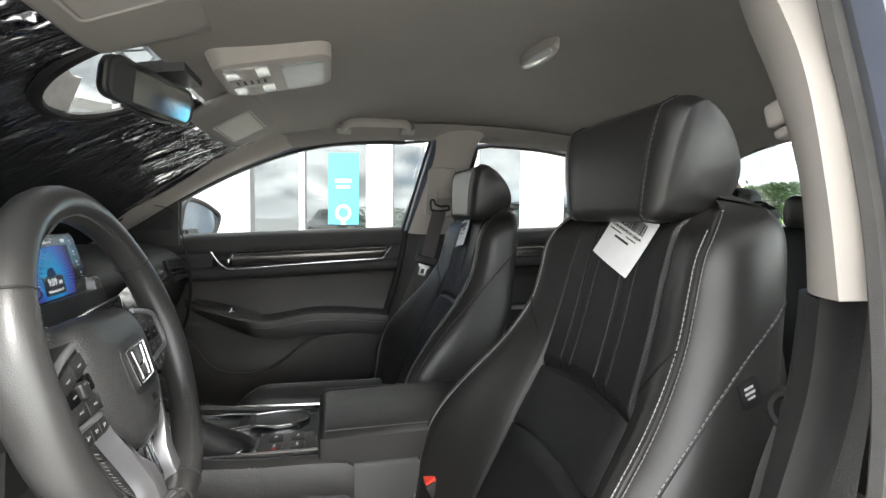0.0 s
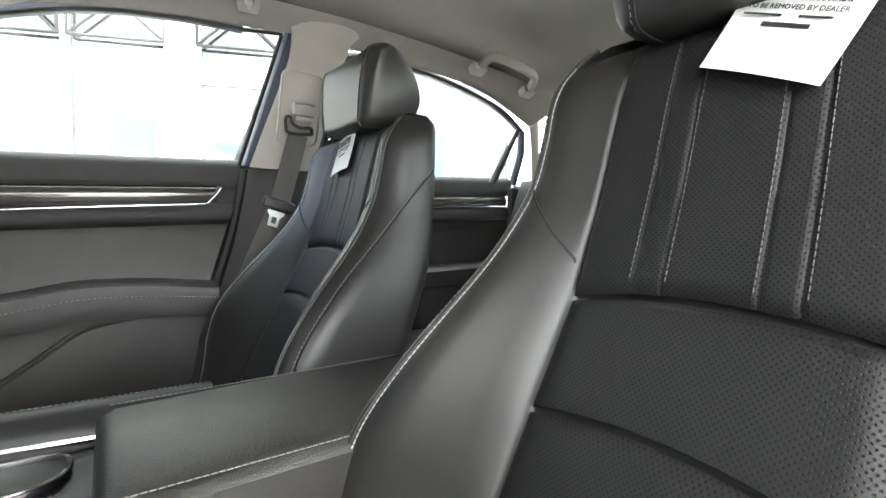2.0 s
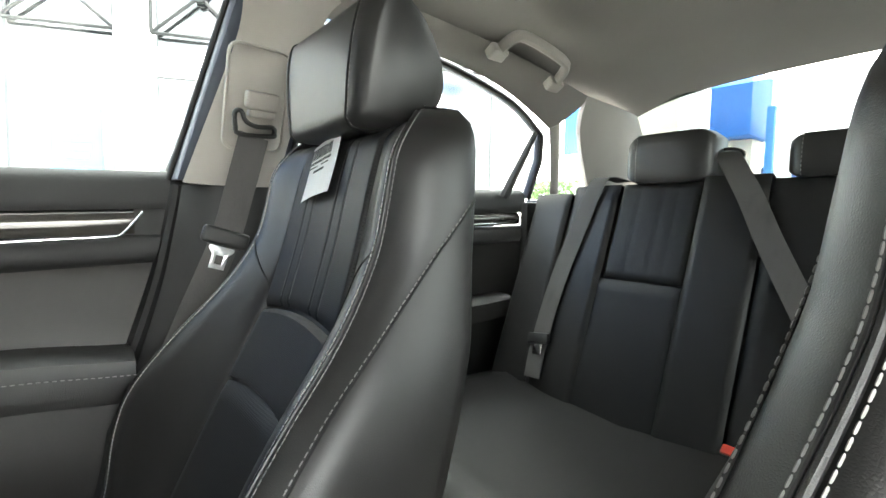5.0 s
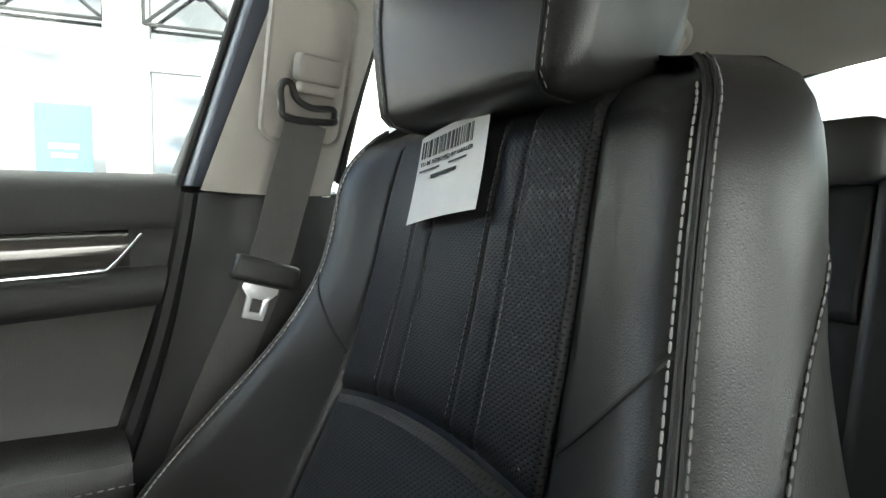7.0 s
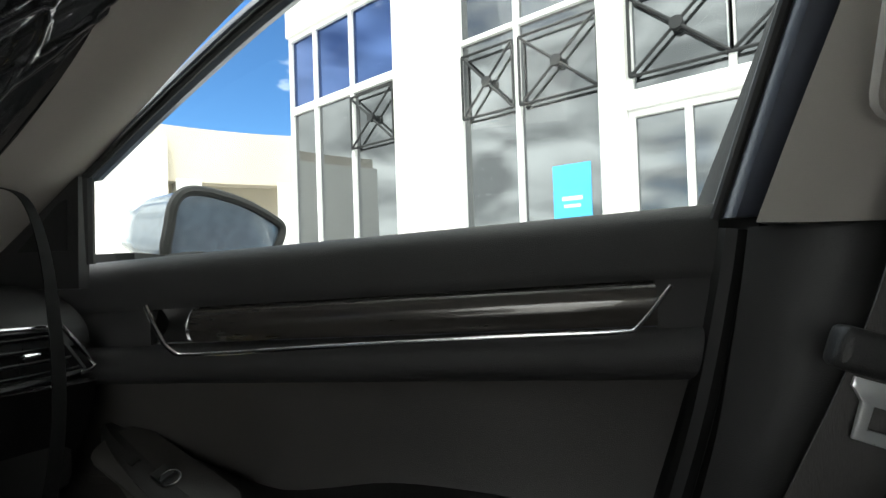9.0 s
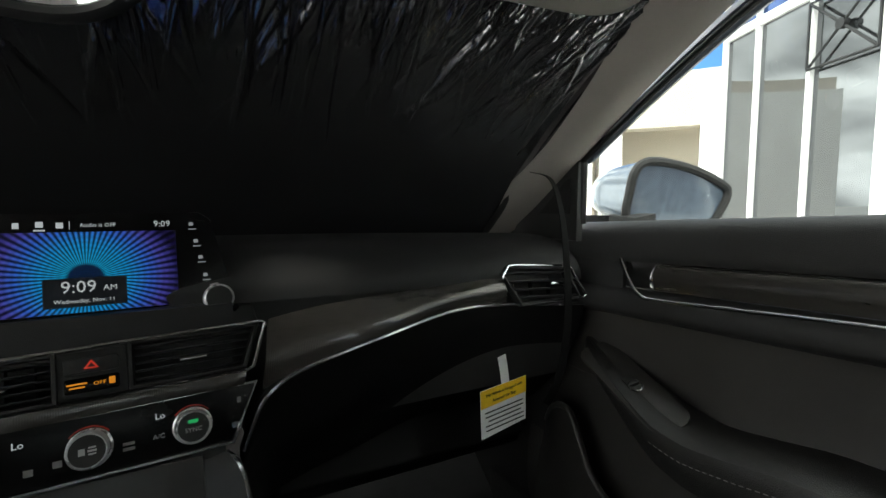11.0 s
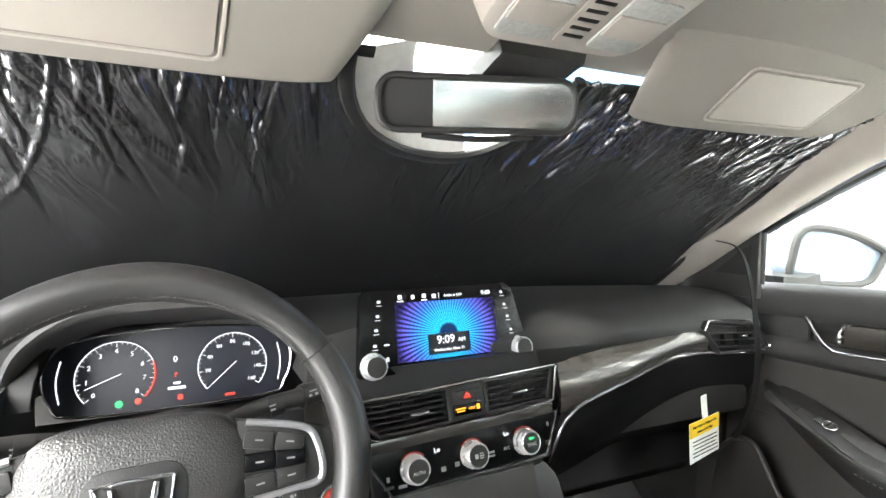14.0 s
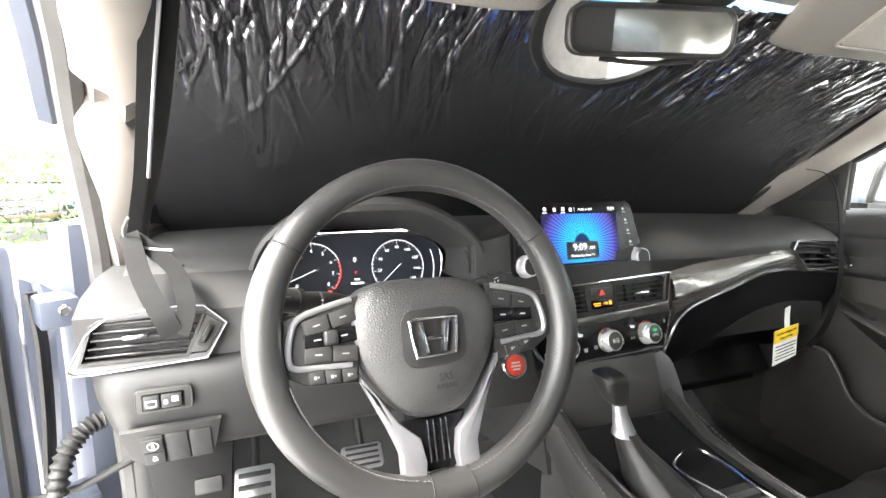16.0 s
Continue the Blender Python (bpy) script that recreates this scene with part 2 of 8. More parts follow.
# pale body paint, its base darkened to carry the door jamb's shade
BLUE = vary(mat("shaded_blue_paint", (0.10, 0.112, 0.145), 0.35, 0.3, 0.25), 6, 0.08, 0.05)
PANE = glass("window_glass", (0.86, 0.88, 0.87))
BACKPANE = glass("tinted_back_glass", (0.44, 0.47, 0.47))
LENS = vary(mat("lamp_lens", (0.42, 0.43, 0.42), 0.2, coat=0.4), 200, 0.1, 0.05, 0.6, 260)
ICON = emit("white_backlight", (0.9, 0.95, 1.0), 0.16)
REDLIT = emit("red_backlight", (1.0, 0.06, 0.03), 0.16)
GREENLIT = emit("green_backlight", (0.05, 0.9, 0.25), 0.12)
AMBER = emit("amber_backlight", (1.0, 0.35, 0.02), 0.2)
DIAL = mat("dial_face", (0.012, 0.014, 0.022), 0.35)
PRINT = mat("grey_print", (0.55, 0.55, 0.55), 0.6)

# dark grained decorative trim: fine ribs under a clear coat
WOOD = vary(mat("dark_grained_trim", (0.050, 0.046, 0.042), 0.22, 0.40, 1.0), 9, 0.45, 0.06, 0.0, 260, 0.5, stretch=(0.15, 0.15, 1.0))
_n, _l = WOOD.node_tree.nodes, WOOD.node_tree.links
_w = _n.new("ShaderNodeTexWave")
_w.inputs["Scale"].default_value, _w.inputs["Distortion"].default_value = 150, 1.0
_c = _n.new("ShaderNodeTexCoord")
_l.new(_c.outputs["Object"], _w.inputs["Vector"])
_b = _n.new("ShaderNodeBump")
_b.inputs["Strength"].default_value, _b.inputs["Distance"].default_value = 0.25, 0.0006
_l.new(_w.outputs["Fac"], _b.inputs["Height"])
_l.new(_b.outputs["Normal"], _n["Principled BSDF"].inputs["Normal"])

# crinkled black foil of the windscreen shade
FOIL = mat("black_foil", (0.36, 0.362, 0.38), 0.15, 0.94)
_n, _l = FOIL.node_tree.nodes, FOIL.node_tree.links
_c = _n.new("ShaderNodeTexCoord")
_m = _n.new("ShaderNodeMapping")
_m.inputs["Scale"].default_value = (1.0, 0.35, 0.35)
_v = _n.new("ShaderNodeTexVoronoi")
_v.feature = "DISTANCE_TO_EDGE"
_v.inputs["Scale"].default_value = 26
_z = _n.new("ShaderNodeTexNoise")
_z.inputs["Scale"].default_value, _z.inputs["Detail"].default_value = 70, 5
_a = _n.new("ShaderNodeMath")
_a.operation = "MULTIPLY_ADD"
_a.inputs[1].default_value = 0.25
_l.new(_c.outputs["Object"], _m.inputs["Vector"])
_l.new(_m.outputs["Vector"], _v.inputs["Vector"]), _l.new(_m.outputs["Vector"], _z.inputs["Vector"])
_l.new(_z.outputs["Fac"], _a.inputs[0]), _l.new(_v.outputs["Distance"], _a.inputs[2])
_v2 = _n.new("ShaderNodeTexVoronoi")
_v2.feature = "DISTANCE_TO_EDGE"
_v2.inputs["Scale"].default_value = 62
_m2 = _n.new("ShaderNodeMapping")
_m2.inputs["Scale"].default_value, _m2.inputs["Rotation"].default_value = (1.0, 0.22, 0.22), (0, radians(12), radians(8))
_l.new(_c.outputs["Object"], _m2.inputs["Vector"]), _l.new(_m2.outputs["Vector"], _v2.inputs["Vector"])
# crumpled most towards the head of the screen
_s3 = _n.new("ShaderNodeSeparateXYZ")
_r3 = _n.new("ShaderNodeMapRange")
_r3.inputs["From Min"].default_value, _r3.inputs["From Max"].default_value = 0.06, 0.20
_r3.inputs["To Min"].default_value, _r3.inputs["To Max"].default_value = 0.04, 0.20
_l.new(_c.outputs["Object"], _s3.inputs[0]), _l.new(_s3.outputs[2], _r3.inputs["Value"])
_h3 = _n.new("ShaderNodeMath")
_h3.operation = "MULTIPLY_ADD"
_h3.inputs[1].default_value = 0.35
_l.new(_v2.outputs["Distance"], _h3.inputs[0]), _l.new(_a.outputs[0], _h3.inputs[2])
_b = _n.new("ShaderNodeBump")
_b.inputs["Distance"].default_value = 0.008
_l.new(_r3.outputs["Result"], _b.inputs["Strength"])
_l.new(_h3.outputs[0], _b.inputs["Height"])
_l.new(_b.outputs["Normal"], _n["Principled BSDF"].inputs["Normal"])

# outside
ASPHALT = vary(mat("pale_concrete", (0.46, 0.45, 0.43), 0.9), 0.6, 0.3, 0.05, 0.6, 90, 0.5, distance=0.01)
STUCCO = vary(mat("white_stucco", (0.80, 0.79, 0.76), 0.85), 0.8, 0.05, 0.05, 0.4, 120, 0.2, distance=0.003)
BEIGE = vary(mat("beige_stucco", (0.55, 0.50, 0.42), 0.9), 0.8, 0.06, 0.05, 0.4, 120, 0.2, distance=0.003)
FRAME = vary(mat("white_window_frame", (0.78, 0.78, 0.78), 0.4), 5, 0.04, 0.05)
STEEL = vary(mat("dark_steel", (0.012, 0.013, 0.015), 0.7), 5, 0.2, 0.1)
SHOPGLASS = mat("shop_glass", (0.15, 0.158, 0.166), 0.02, 0.85)
TINTGLASS = mat("blue_tinted_glass", (0.03, 0.06, 0.16), 0.03, 0.85)
POSTER = vary(mat("blue_poster", (0.07, 0.42, 0.74), 0.5), 6, 0.1, 0.05)
# the holes of the perforated leather are dark
_n, _l = PERF.node_tree.nodes, PERF.node_tree.links
_p = _n["Principled BSDF"]
_x = _n.new("ShaderNodeMix")
_x.data_type = "RGBA"
_x.inputs["A"].default_value = (0.005, 0.005, 0.005, 1)
_src = _p.inputs["Base Color"].links[0].from_socket
_l.new(_src, _x.inputs["B"])
_l.new(HOLE.outputs["Result"], _x.inputs["Factor"])
_l.new(_x.outputs["Result"], _p.inputs["Base Color"])
_k = _n.new("ShaderNodeMath")
_k.operation, _k.inputs[1].default_value, _k.inputs[2].default_value = "MULTIPLY_ADD", 0.26, 0.17
_l.new(HOLE.outputs["Result"], _k.inputs[0]), _l.new(_k.outputs[0], _p.inputs["Specular IOR Level"])
LEAF = vary(mat("hedge_leaf", (0.07, 0.13, 0.035), 0.6), 30, 0.5, 0.1)


# ---- mesh tools ----
def bm_new(verts, faces):
    bm = bmesh.new()
    vs = [bm.verts.new(v) for v in verts]
    for f in faces:
        try:
            bm.faces.new([vs[i] for i in f])
        except ValueError:
            pass
    return bm


def thing(name, base, label, category, group="", kind=""):
    ob = new(name)
    ob.empty_display_size = 0.05
    ob.matrix_basis = pose(*base)
    return tagged(ob, label, category, group, kind)


def finish(bm, smooth=True, angle=40):
    bmesh.ops.recalc_face_normals(bm, faces=bm.faces)
    for f in bm.faces:
        f.smooth = smooth
    if smooth:
        for e in bm.edges:
            if len(e.link_faces) == 2 and e.calc_face_angle(0) > radians(angle):
                e.smooth = False


def part(name, bm, material, parent=None, label="", smooth=True, angle=40, kind=""):
    """One mesh object, given in world places, under a thing or a part."""
    finish(bm, smooth, angle)
    me = bpy.data.meshes.new(name)
    bm.to_mesh(me)
    bm.free()
    me.materials.append(material)
    ob = new(name, me)
    if parent is not None:
        ob.parent = parent
        if parent.type == "EMPTY":
            ob.matrix_parent_inverse = parent.matrix_basis.inverted()
    return tagged(ob, label, kind=kind)


def catmull(pts, n, closed=False):
    """A smooth curve through the points, n steps a span."""
    p = [Vector(q) for q in pts]
    out = []
    k = len(p)
    for i in range(k if closed else k - 1):
        if closed:
            a, b, c, d = p[(i - 1) % k], p[i], p[(i + 1) % k], p[(i + 2) % k]
        else:
            a, b, c, d = p[max(i - 1, 0)], p[i], p[i + 1], p[min(i + 2, k - 1)]
        for j in range(n):
            t = j / n
            out.append(0.5 * (2 * b + (c - a) * t + (2 * a - 5 * b + 4 * c - d) * t * t + (3 * b - a - 3 * c + d) * t ** 3))
    if not closed:
        out.append(p[-1])
    return out


def tab(x, xs, ys):
    """Smooth look-up in a small table."""
    i = max(0, min(len(xs) - 2, int(np.searchsorted(xs, x)) - 1))
    t = min(1, max(0, (x - xs[i]) / (xs[i + 1] - xs[i])))
    m0 = (ys[i + 1] - ys[max(i - 1, 0)]) / (xs[i + 1] - xs[max(i - 1, 0)]) * (xs[i + 1] - xs[i])
    m1 = (ys[min(i + 2, len(ys) - 1)] - ys[i]) / (xs[min(i + 2, len(xs) - 1)] - xs[i]) * (xs[i + 1] - xs[i])
    return (2 * t ** 3 - 3 * t * t + 1) * ys[i] + (t ** 3 - 2 * t * t + t) * m0 + (3 * t * t - 2 * t ** 3) * ys[i + 1] + (t ** 3 - t * t) * m1


def loft(rings, closed=True, caps=True):
    n = len(rings[0])
    verts = [v for r in rings for v in r]
    faces = []
    for i in range(len(rings) - 1):
        for j in range(n if closed else n - 1):
            a, b = i * n + j, i * n + (j + 1) % n
            faces.append((a, b, b + n, a + n))
    if caps and closed:
        faces.append(tuple(range(n))[::-1])
        faces.append(tuple(range((len(rings) - 1) * n, len(rings) * n)))
    return bm_new(verts, faces)


def sheet(f, nu, nv, thick=0.003, u0=0.0, u1=1.0, v0=0.0, v1=1.0):
    """A skin of real thickness over f(u, v); the thickness goes against its normal."""
    P = [[Vector(f(u0 + (u1 - u0) * i / nu, v0 + (v1 - v0) * j / nv)) for j in range(nv + 1)] for i in range(nu + 1)]
    N = [[None] * (nv + 1) for _ in range(nu + 1)]
    for i in range(nu + 1):
        for j in range(nv + 1):
            a = P[min(i + 1, nu)][j] - P[max(i - 1, 0)][j]
            b = P[i][min(j + 1, nv)] - P[i][max(j - 1, 0)]
            c = a.cross(b)
            N[i][j] = c.normalized() if c.length > 1e-9 else Vector((0, 0, 1))
    w = nv + 1
    top = [P[i][j] for i in range(nu + 1) for j in range(w)]
    low = [P[i][j] - N[i][j] * thick for i in range(nu + 1) for j in range(w)]
    o = len(top)
    faces = []
    for i in range(nu):
        for j in range(nv):
            a, b, c, d = i * w + j, (i + 1) * w + j, (i + 1) * w + j + 1, i * w + j + 1
            faces += [(a, b, c, d), (o + d, o + c, o + b, o + a)]
    for i in range(nu):
        a, b = i * w, (i + 1) * w
        faces += [(o + a, o + b, b, a), (a + nv, b + nv, o + b + nv, o + a + nv)]
    for j in range(nv):
        a, b = j, j + 1
        faces += [(a, b, o + b, o + a), (nu * w + b, nu * w + a, o + nu * w + a, o + nu * w + b)]
    return bm_new(top + low, faces)


def tube(pts, r, n=8, closed=False, flat=1.0, taper=None):
    """A round or flattened bar along the points."""
    pts = [Vector(p) for p in pts]
    k = len(pts)
    rings, up = [], None
    for i, p in enumerate(pts):
        t = (pts[(i + 1) % k] - pts[i - 1]) if closed else (pts[min(i + 1, k - 1)] - pts[max(i - 1, 0)])
        t.normalize()
        if up is None:
            up = Vector((0, 0, 1)) if abs(t.z) < 0.9 else Vector((1, 0, 0))
        side = t.cross(up).normalized()
        up = side.cross(t).normalized()
        rr = r if taper is None else r * taper(i / max(1, k - 1))
        rings.append([p + side * math.cos(a) * rr + up * math.sin(a) * rr * flat for a in (2 * math.pi * j / n for j in range(n))])
    if closed:
        rings.append(rings[0])
        bm = loft(rings, True, False)
        bmesh.ops.remove_doubles(bm, verts=bm.verts, dist=1e-6)
        return bm
    return loft(rings, True, True)


def band(pts, width_dir, width, thick):
    """A strap along the points, as wide as width in the direction width_dir."""
    pts = [Vector(p) for p in pts]
    rings = []
    k = len(pts)
    for i, p in enumerate(pts):
        t = (pts[min(i + 1, k - 1)] - pts[max(i - 1, 0)]).normalized()
        w = Vector(width_dir(i / (k - 1)) if callable(width_dir) else width_dir)
        w = (w - t * w.dot(t)).normalized()
        n = t.cross(w)
        a, b = w * width / 2, n * thick / 2
        rings.append([p - a - b, p + a - b, p + a + b, p - a + b])
    return loft(rings)


def frame_at(origin, right, up):
    """Axes on a surface: u to the right, v up, n towards the viewer."""
    r = Vector(right).normalized()
    n = r.cross(Vector(up)).normalized()
    u = n.cross(r)
    return Matrix.Translation(origin) @ Matrix((r, u, n)).transposed().to_4x4()


def rbox(m, sx, sy, sz, r=0.003, seg=2):
    """A block with rounded edges in the axes m."""
    bm = bmesh.new()
    bmesh.ops.create_cube(bm, size=1.0)
    bmesh.ops.scale(bm, vec=(sx, sy, sz), verts=bm.verts)
    if r > 0:
        bmesh.ops.bevel(bm, geom=list(bm.edges), offset=min(r, 0.49 * min(sx, sy, sz)), segments=seg, affect="EDGES", profile=0.6)
    bm.transform(m)
    return bm


def at(x, y, z, rx=0, ry=0, rz=0):
    return pose(x, y, z, rx, ry, rz)


def plate(m, poly, depth, bevel=0.0015, hole=None):
    """An outline (u, v) in the axes m, as thick as depth, its front at n = depth."""
    bm = bmesh.new()
    f = bm.faces.new([bm.verts.new((u, v, 0)) for u, v in poly])
    if hole:
        bm.free()
        n = len(poly)
        rings = [[(u, v, 0) for u, v in poly], [(u, v, depth - bevel) for u, v in poly]]
        rings.append([(u + (hu - u) * 0.15, v + (hv - v) * 0.15, depth) for (u, v), (hu, hv) in zip(poly, hole)])
        rings.append([(u + (hu - u) * 0.85, v + (hv - v) * 0.85, depth) for (u, v), (hu, hv) in zip(poly, hole)])
        rings.append([(u, v, depth - bevel) for u, v in hole])
        rings.append([(u, v, 0) for u, v in hole])
        rings.append(rings[0])
        bm = loft(rings, True, False)
        bmesh.ops.remove_doubles(bm, verts=bm.verts, dist=1e-6)
        bm.transform(m)
        return bm
    r = bmesh.ops.extrude_face_region(bm, geom=[f])
    vs = [g for g in r["geom"] if isinstance(g, bmesh.types.BMVert)]
    bmesh.ops.translate(bm, vec=(0, 0, depth), verts=vs)
    if bevel > 0:
        top = [e for e in bm.edges if all(v in vs for v in e.verts)]
        bmesh.ops.bevel(bm, geom=top, offset=bevel, segments=2, affect="EDGES", profile=0.6)
    bm.transform(m)
    return bm


def roundrect(w, h, r, n=4, cx=0.0, cy=0.0, skew=0.0):
    pts = []
    for sx, sy, a0 in ((1, 1, 0), (-1, 1, 90), (-1, -1, 180), (1, -1, 270)):
        for i in range(n + 1):
            a = radians(a0 + 90 * i / n)
            x, y = sx * (w / 2 - r) + r * math.cos(a), sy * (h / 2 - r) + r * math.sin(a)
            pts.append((cx + x + skew * y, cy + y))
    return pts


def lathe(m, profile, n=32):
    """A turned shape: (radius, height) pairs about the n axis of m."""
    rings = [[(r * math.cos(2 * math.pi * i / n), r * math.sin(2 * math.pi * i / n), h) for i in range(n)] for r, h in profile]
    bm = loft(rings, True, True)
    bm.transform(m)
    return bm


def join(*bms):
    out = bmesh.new()
    for b in bms:
        me = bpy.data.meshes.new("tmp")
        b.to_mesh(me)
        b.free()
        out.from_mesh(me)
        bpy.data.meshes.remove(me)
    return out


def stitches(pts, length=0.0055, gap=0.0035, r=0.0009):
    """Thread lying in a row along the points."""
    pts = [Vector(p) for p in pts]
    verts, faces = [], []
    run, nxt = 0.0, 0.0
    for a, b in zip(pts, pts[1:]):
        seg = (b - a).length
        if seg < 1e-9:
            continue
        t = (b - a) / seg
        s1 = t.cross(Vector((0, 0, 1)))
        s1 = s1.normalized() if s1.length > 1e-4 else Vector((1, 0, 0))
        s2 = s1.cross(t)
        while nxt < run + seg:
            p = a + t * (nxt - run)
            q = p + t * length
            o = len(verts)
            for w, k in ((p, 0.55), (p + t * length * 0.2, 1.0), (p + t * length * 0.8, 1.0), (q, 0.55)):
                verts += [w + s1 * r * k, w + s2 * r * k, w - s1 * r * k, w - s2 * r * k]
            for c in range(3):
                for d in range(4):
                    faces.append((o + 4 * c + d, o + 4 * c + (d + 1) % 4, o + 4 * c + 4 + (d + 1) % 4, o + 4 * c + 4 + d))
            faces += [(o + 3, o + 2, o + 1, o), (o + 12, o + 13, o + 14, o + 15)]
            nxt += length + gap
        run += seg
    return bm_new(verts, faces)


def words(name, text, size, m, material, parent, depth=0.0003, align="CENTER"):
    """Raised lettering in the axes m."""
    cu = bpy.data.curves.new("tmp", "FONT")
    cu.body, cu.size, cu.extrude, cu.align_x, cu.align_y, cu.resolution_u = text, size, depth, align, "CENTER", 2
    ob = new("tmp", cu)
    bpy.context.view_layer.update()
    me = bpy.data.meshes.new_from_object(ob.evaluated_get(bpy.context.evaluated_depsgraph_get()))
    bm = bmesh.new()
    bm.from_mesh(me)
    bm.transform(m)
    bpy.data.objects.remove(ob)
    bpy.data.curves.remove(cu)
    bpy.data.meshes.remove(me)
    return part(name, bm, material, parent, smooth=False)


def bars(name, m, rows, material, parent, depth=0.0003):
    """Plain bars (u, v, width, height) in the axes m."""
    if len(rows) > 8:
        return part(name, join(*[rbox(m @ pose(u, v, depth / 2), w, h, depth, 0) for u, v, w, h in rows]), material, parent, smooth=False, kind="stuff")
    for u, v, w, h in rows:
        part(name[:-1] if name.endswith("s") else name, rbox(m @ pose(u, v, depth / 2), w, h, depth, 0), material, parent, smooth=False)


# ---- cabin shell ----
def door_end(z):
    """The rear edge of the front door, which runs forwards towards its foot."""
    return tab(z, [0.30, 0.41, 0.575, 0.65, 0.79, 0.92, 1.0], [-0.22, -0.285, -0.372, -0.400, -0.445, -0.474, -0.487])


def roof_z(x, y):
    c = tab(y, [-1.95, -1.7, -1.45, -1.1, -0.63, -0.3, -0.1, 0.08], [1.255, 1.325, 1.362, 1.39, 1.395, 1.353, 1.314, 1.288])
    d = tab(y, [-1.95, -1.45, -1.15, -0.75, -0.35, 0.08], [0.05, 0.08, 0.075, 0.058, 0.034, 0.018])
    return c - d * (0.35 * abs(x / 0.6) ** 2 + 0.65 * abs(x / 0.6) ** 5)


def roof_hw(y):
    return tab(y, [-1.95, -1.5, -1.1, -0.55, -0.1, 0.08], [0.56, 0.59, 0.61, 0.625, 0.64, 0.66])


ceiling = tagged(part("ceiling", sheet(lambda u, v: ((2 * v - 1) * roof_hw(0.06 - 1.80 * u), 0.06 - 1.80 * u, roof_z((2 * v - 1) * 0.6, 0.06 - 1.80 * u)), 40, 28, -0.012), HEADLINER),
                 "pale grey-beige fabric headliner under the car roof", "ceiling", kind="structure")
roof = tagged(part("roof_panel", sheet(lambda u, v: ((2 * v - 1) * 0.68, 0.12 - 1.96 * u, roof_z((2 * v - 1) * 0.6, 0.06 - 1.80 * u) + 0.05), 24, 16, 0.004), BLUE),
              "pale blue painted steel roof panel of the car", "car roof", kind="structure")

# floor, front bulkhead and luggage bulkhead
floor = tagged(part("floor", join(rbox(at(0, -0.45, 0.27), 1.50, 2.6, 0.02, 0.004), rbox(at(0, -0.2, 0.30), 0.22, 1.6, 0.07, 0.02)), CARPET), "black carpeted car floor with a centre tunnel", "floor", kind="structure")
tagged(part("wall_front", join(rbox(at(0, 0.86, 0.50), 1.5, 0.03, 0.5, 0.004), rbox(at(0, 0.66, 0.36, 35), 1.46, 0.5, 0.02, 0.004)), CARPET), "black carpeted toe board and bulkhead", "bulkhead", kind="structure")
parcel = tagged(part("parcel_shelf", sheet(lambda u, v: (-0.66 + 1.32 * v, -1.52 - 0.52 * u, 1.005 + 0.03 * u - 0.01 * (2 * v - 1) ** 2), 8, 12, 0.03), PAD), "dark fabric parcel shelf behind the rear seat", "parcel shelf", kind="structure")
tagged(part("wall_rear", rbox(at(0, -1.66, 0.62, -15), 1.46, 0.02, 0.75, 0.004), CARPET), "black bulkhead behind the rear seat", "bulkhead", kind="structure")


def pillar(name, left, right, material, label, kind="structure", thick=0.02, bulge=0.012, fade=0.0):
    """A trim panel between two smooth edges, mirrored pairs are made by the caller."""
    a, b = catmull(left, 6), catmull(right, 6)
    n = len(a) - 1

    def f(u, v):
        i = min(n, int(round(u * n)))
        p, q = a[i], b[i]
        w = (q - p)
        nrm = w.cross(a[min(i + 1, n)] - a[max(i - 1, 0)])
        nrm.normalize()
        if nrm.x * p.x > 0:
            nrm = -nrm
        return p + w * v + nrm * (bulge * (1 - fade * u ** 4) * math.sin(math.pi * v) ** 0.8)
    c, e, g = Vector(f(0.5, 0.5)), Vector(f(0.6, 0.5)), Vector(f(0.5, 0.6))
    inward = (e - c).cross(g - c).x * c.x < 0
    return tagged(part(name, sheet(f, n, 8, thick if inward else -thick), material), label, "pillar trim", kind=kind)


def mir(pts, s):
    return [(x * s, y, z) for x, y, z in pts]


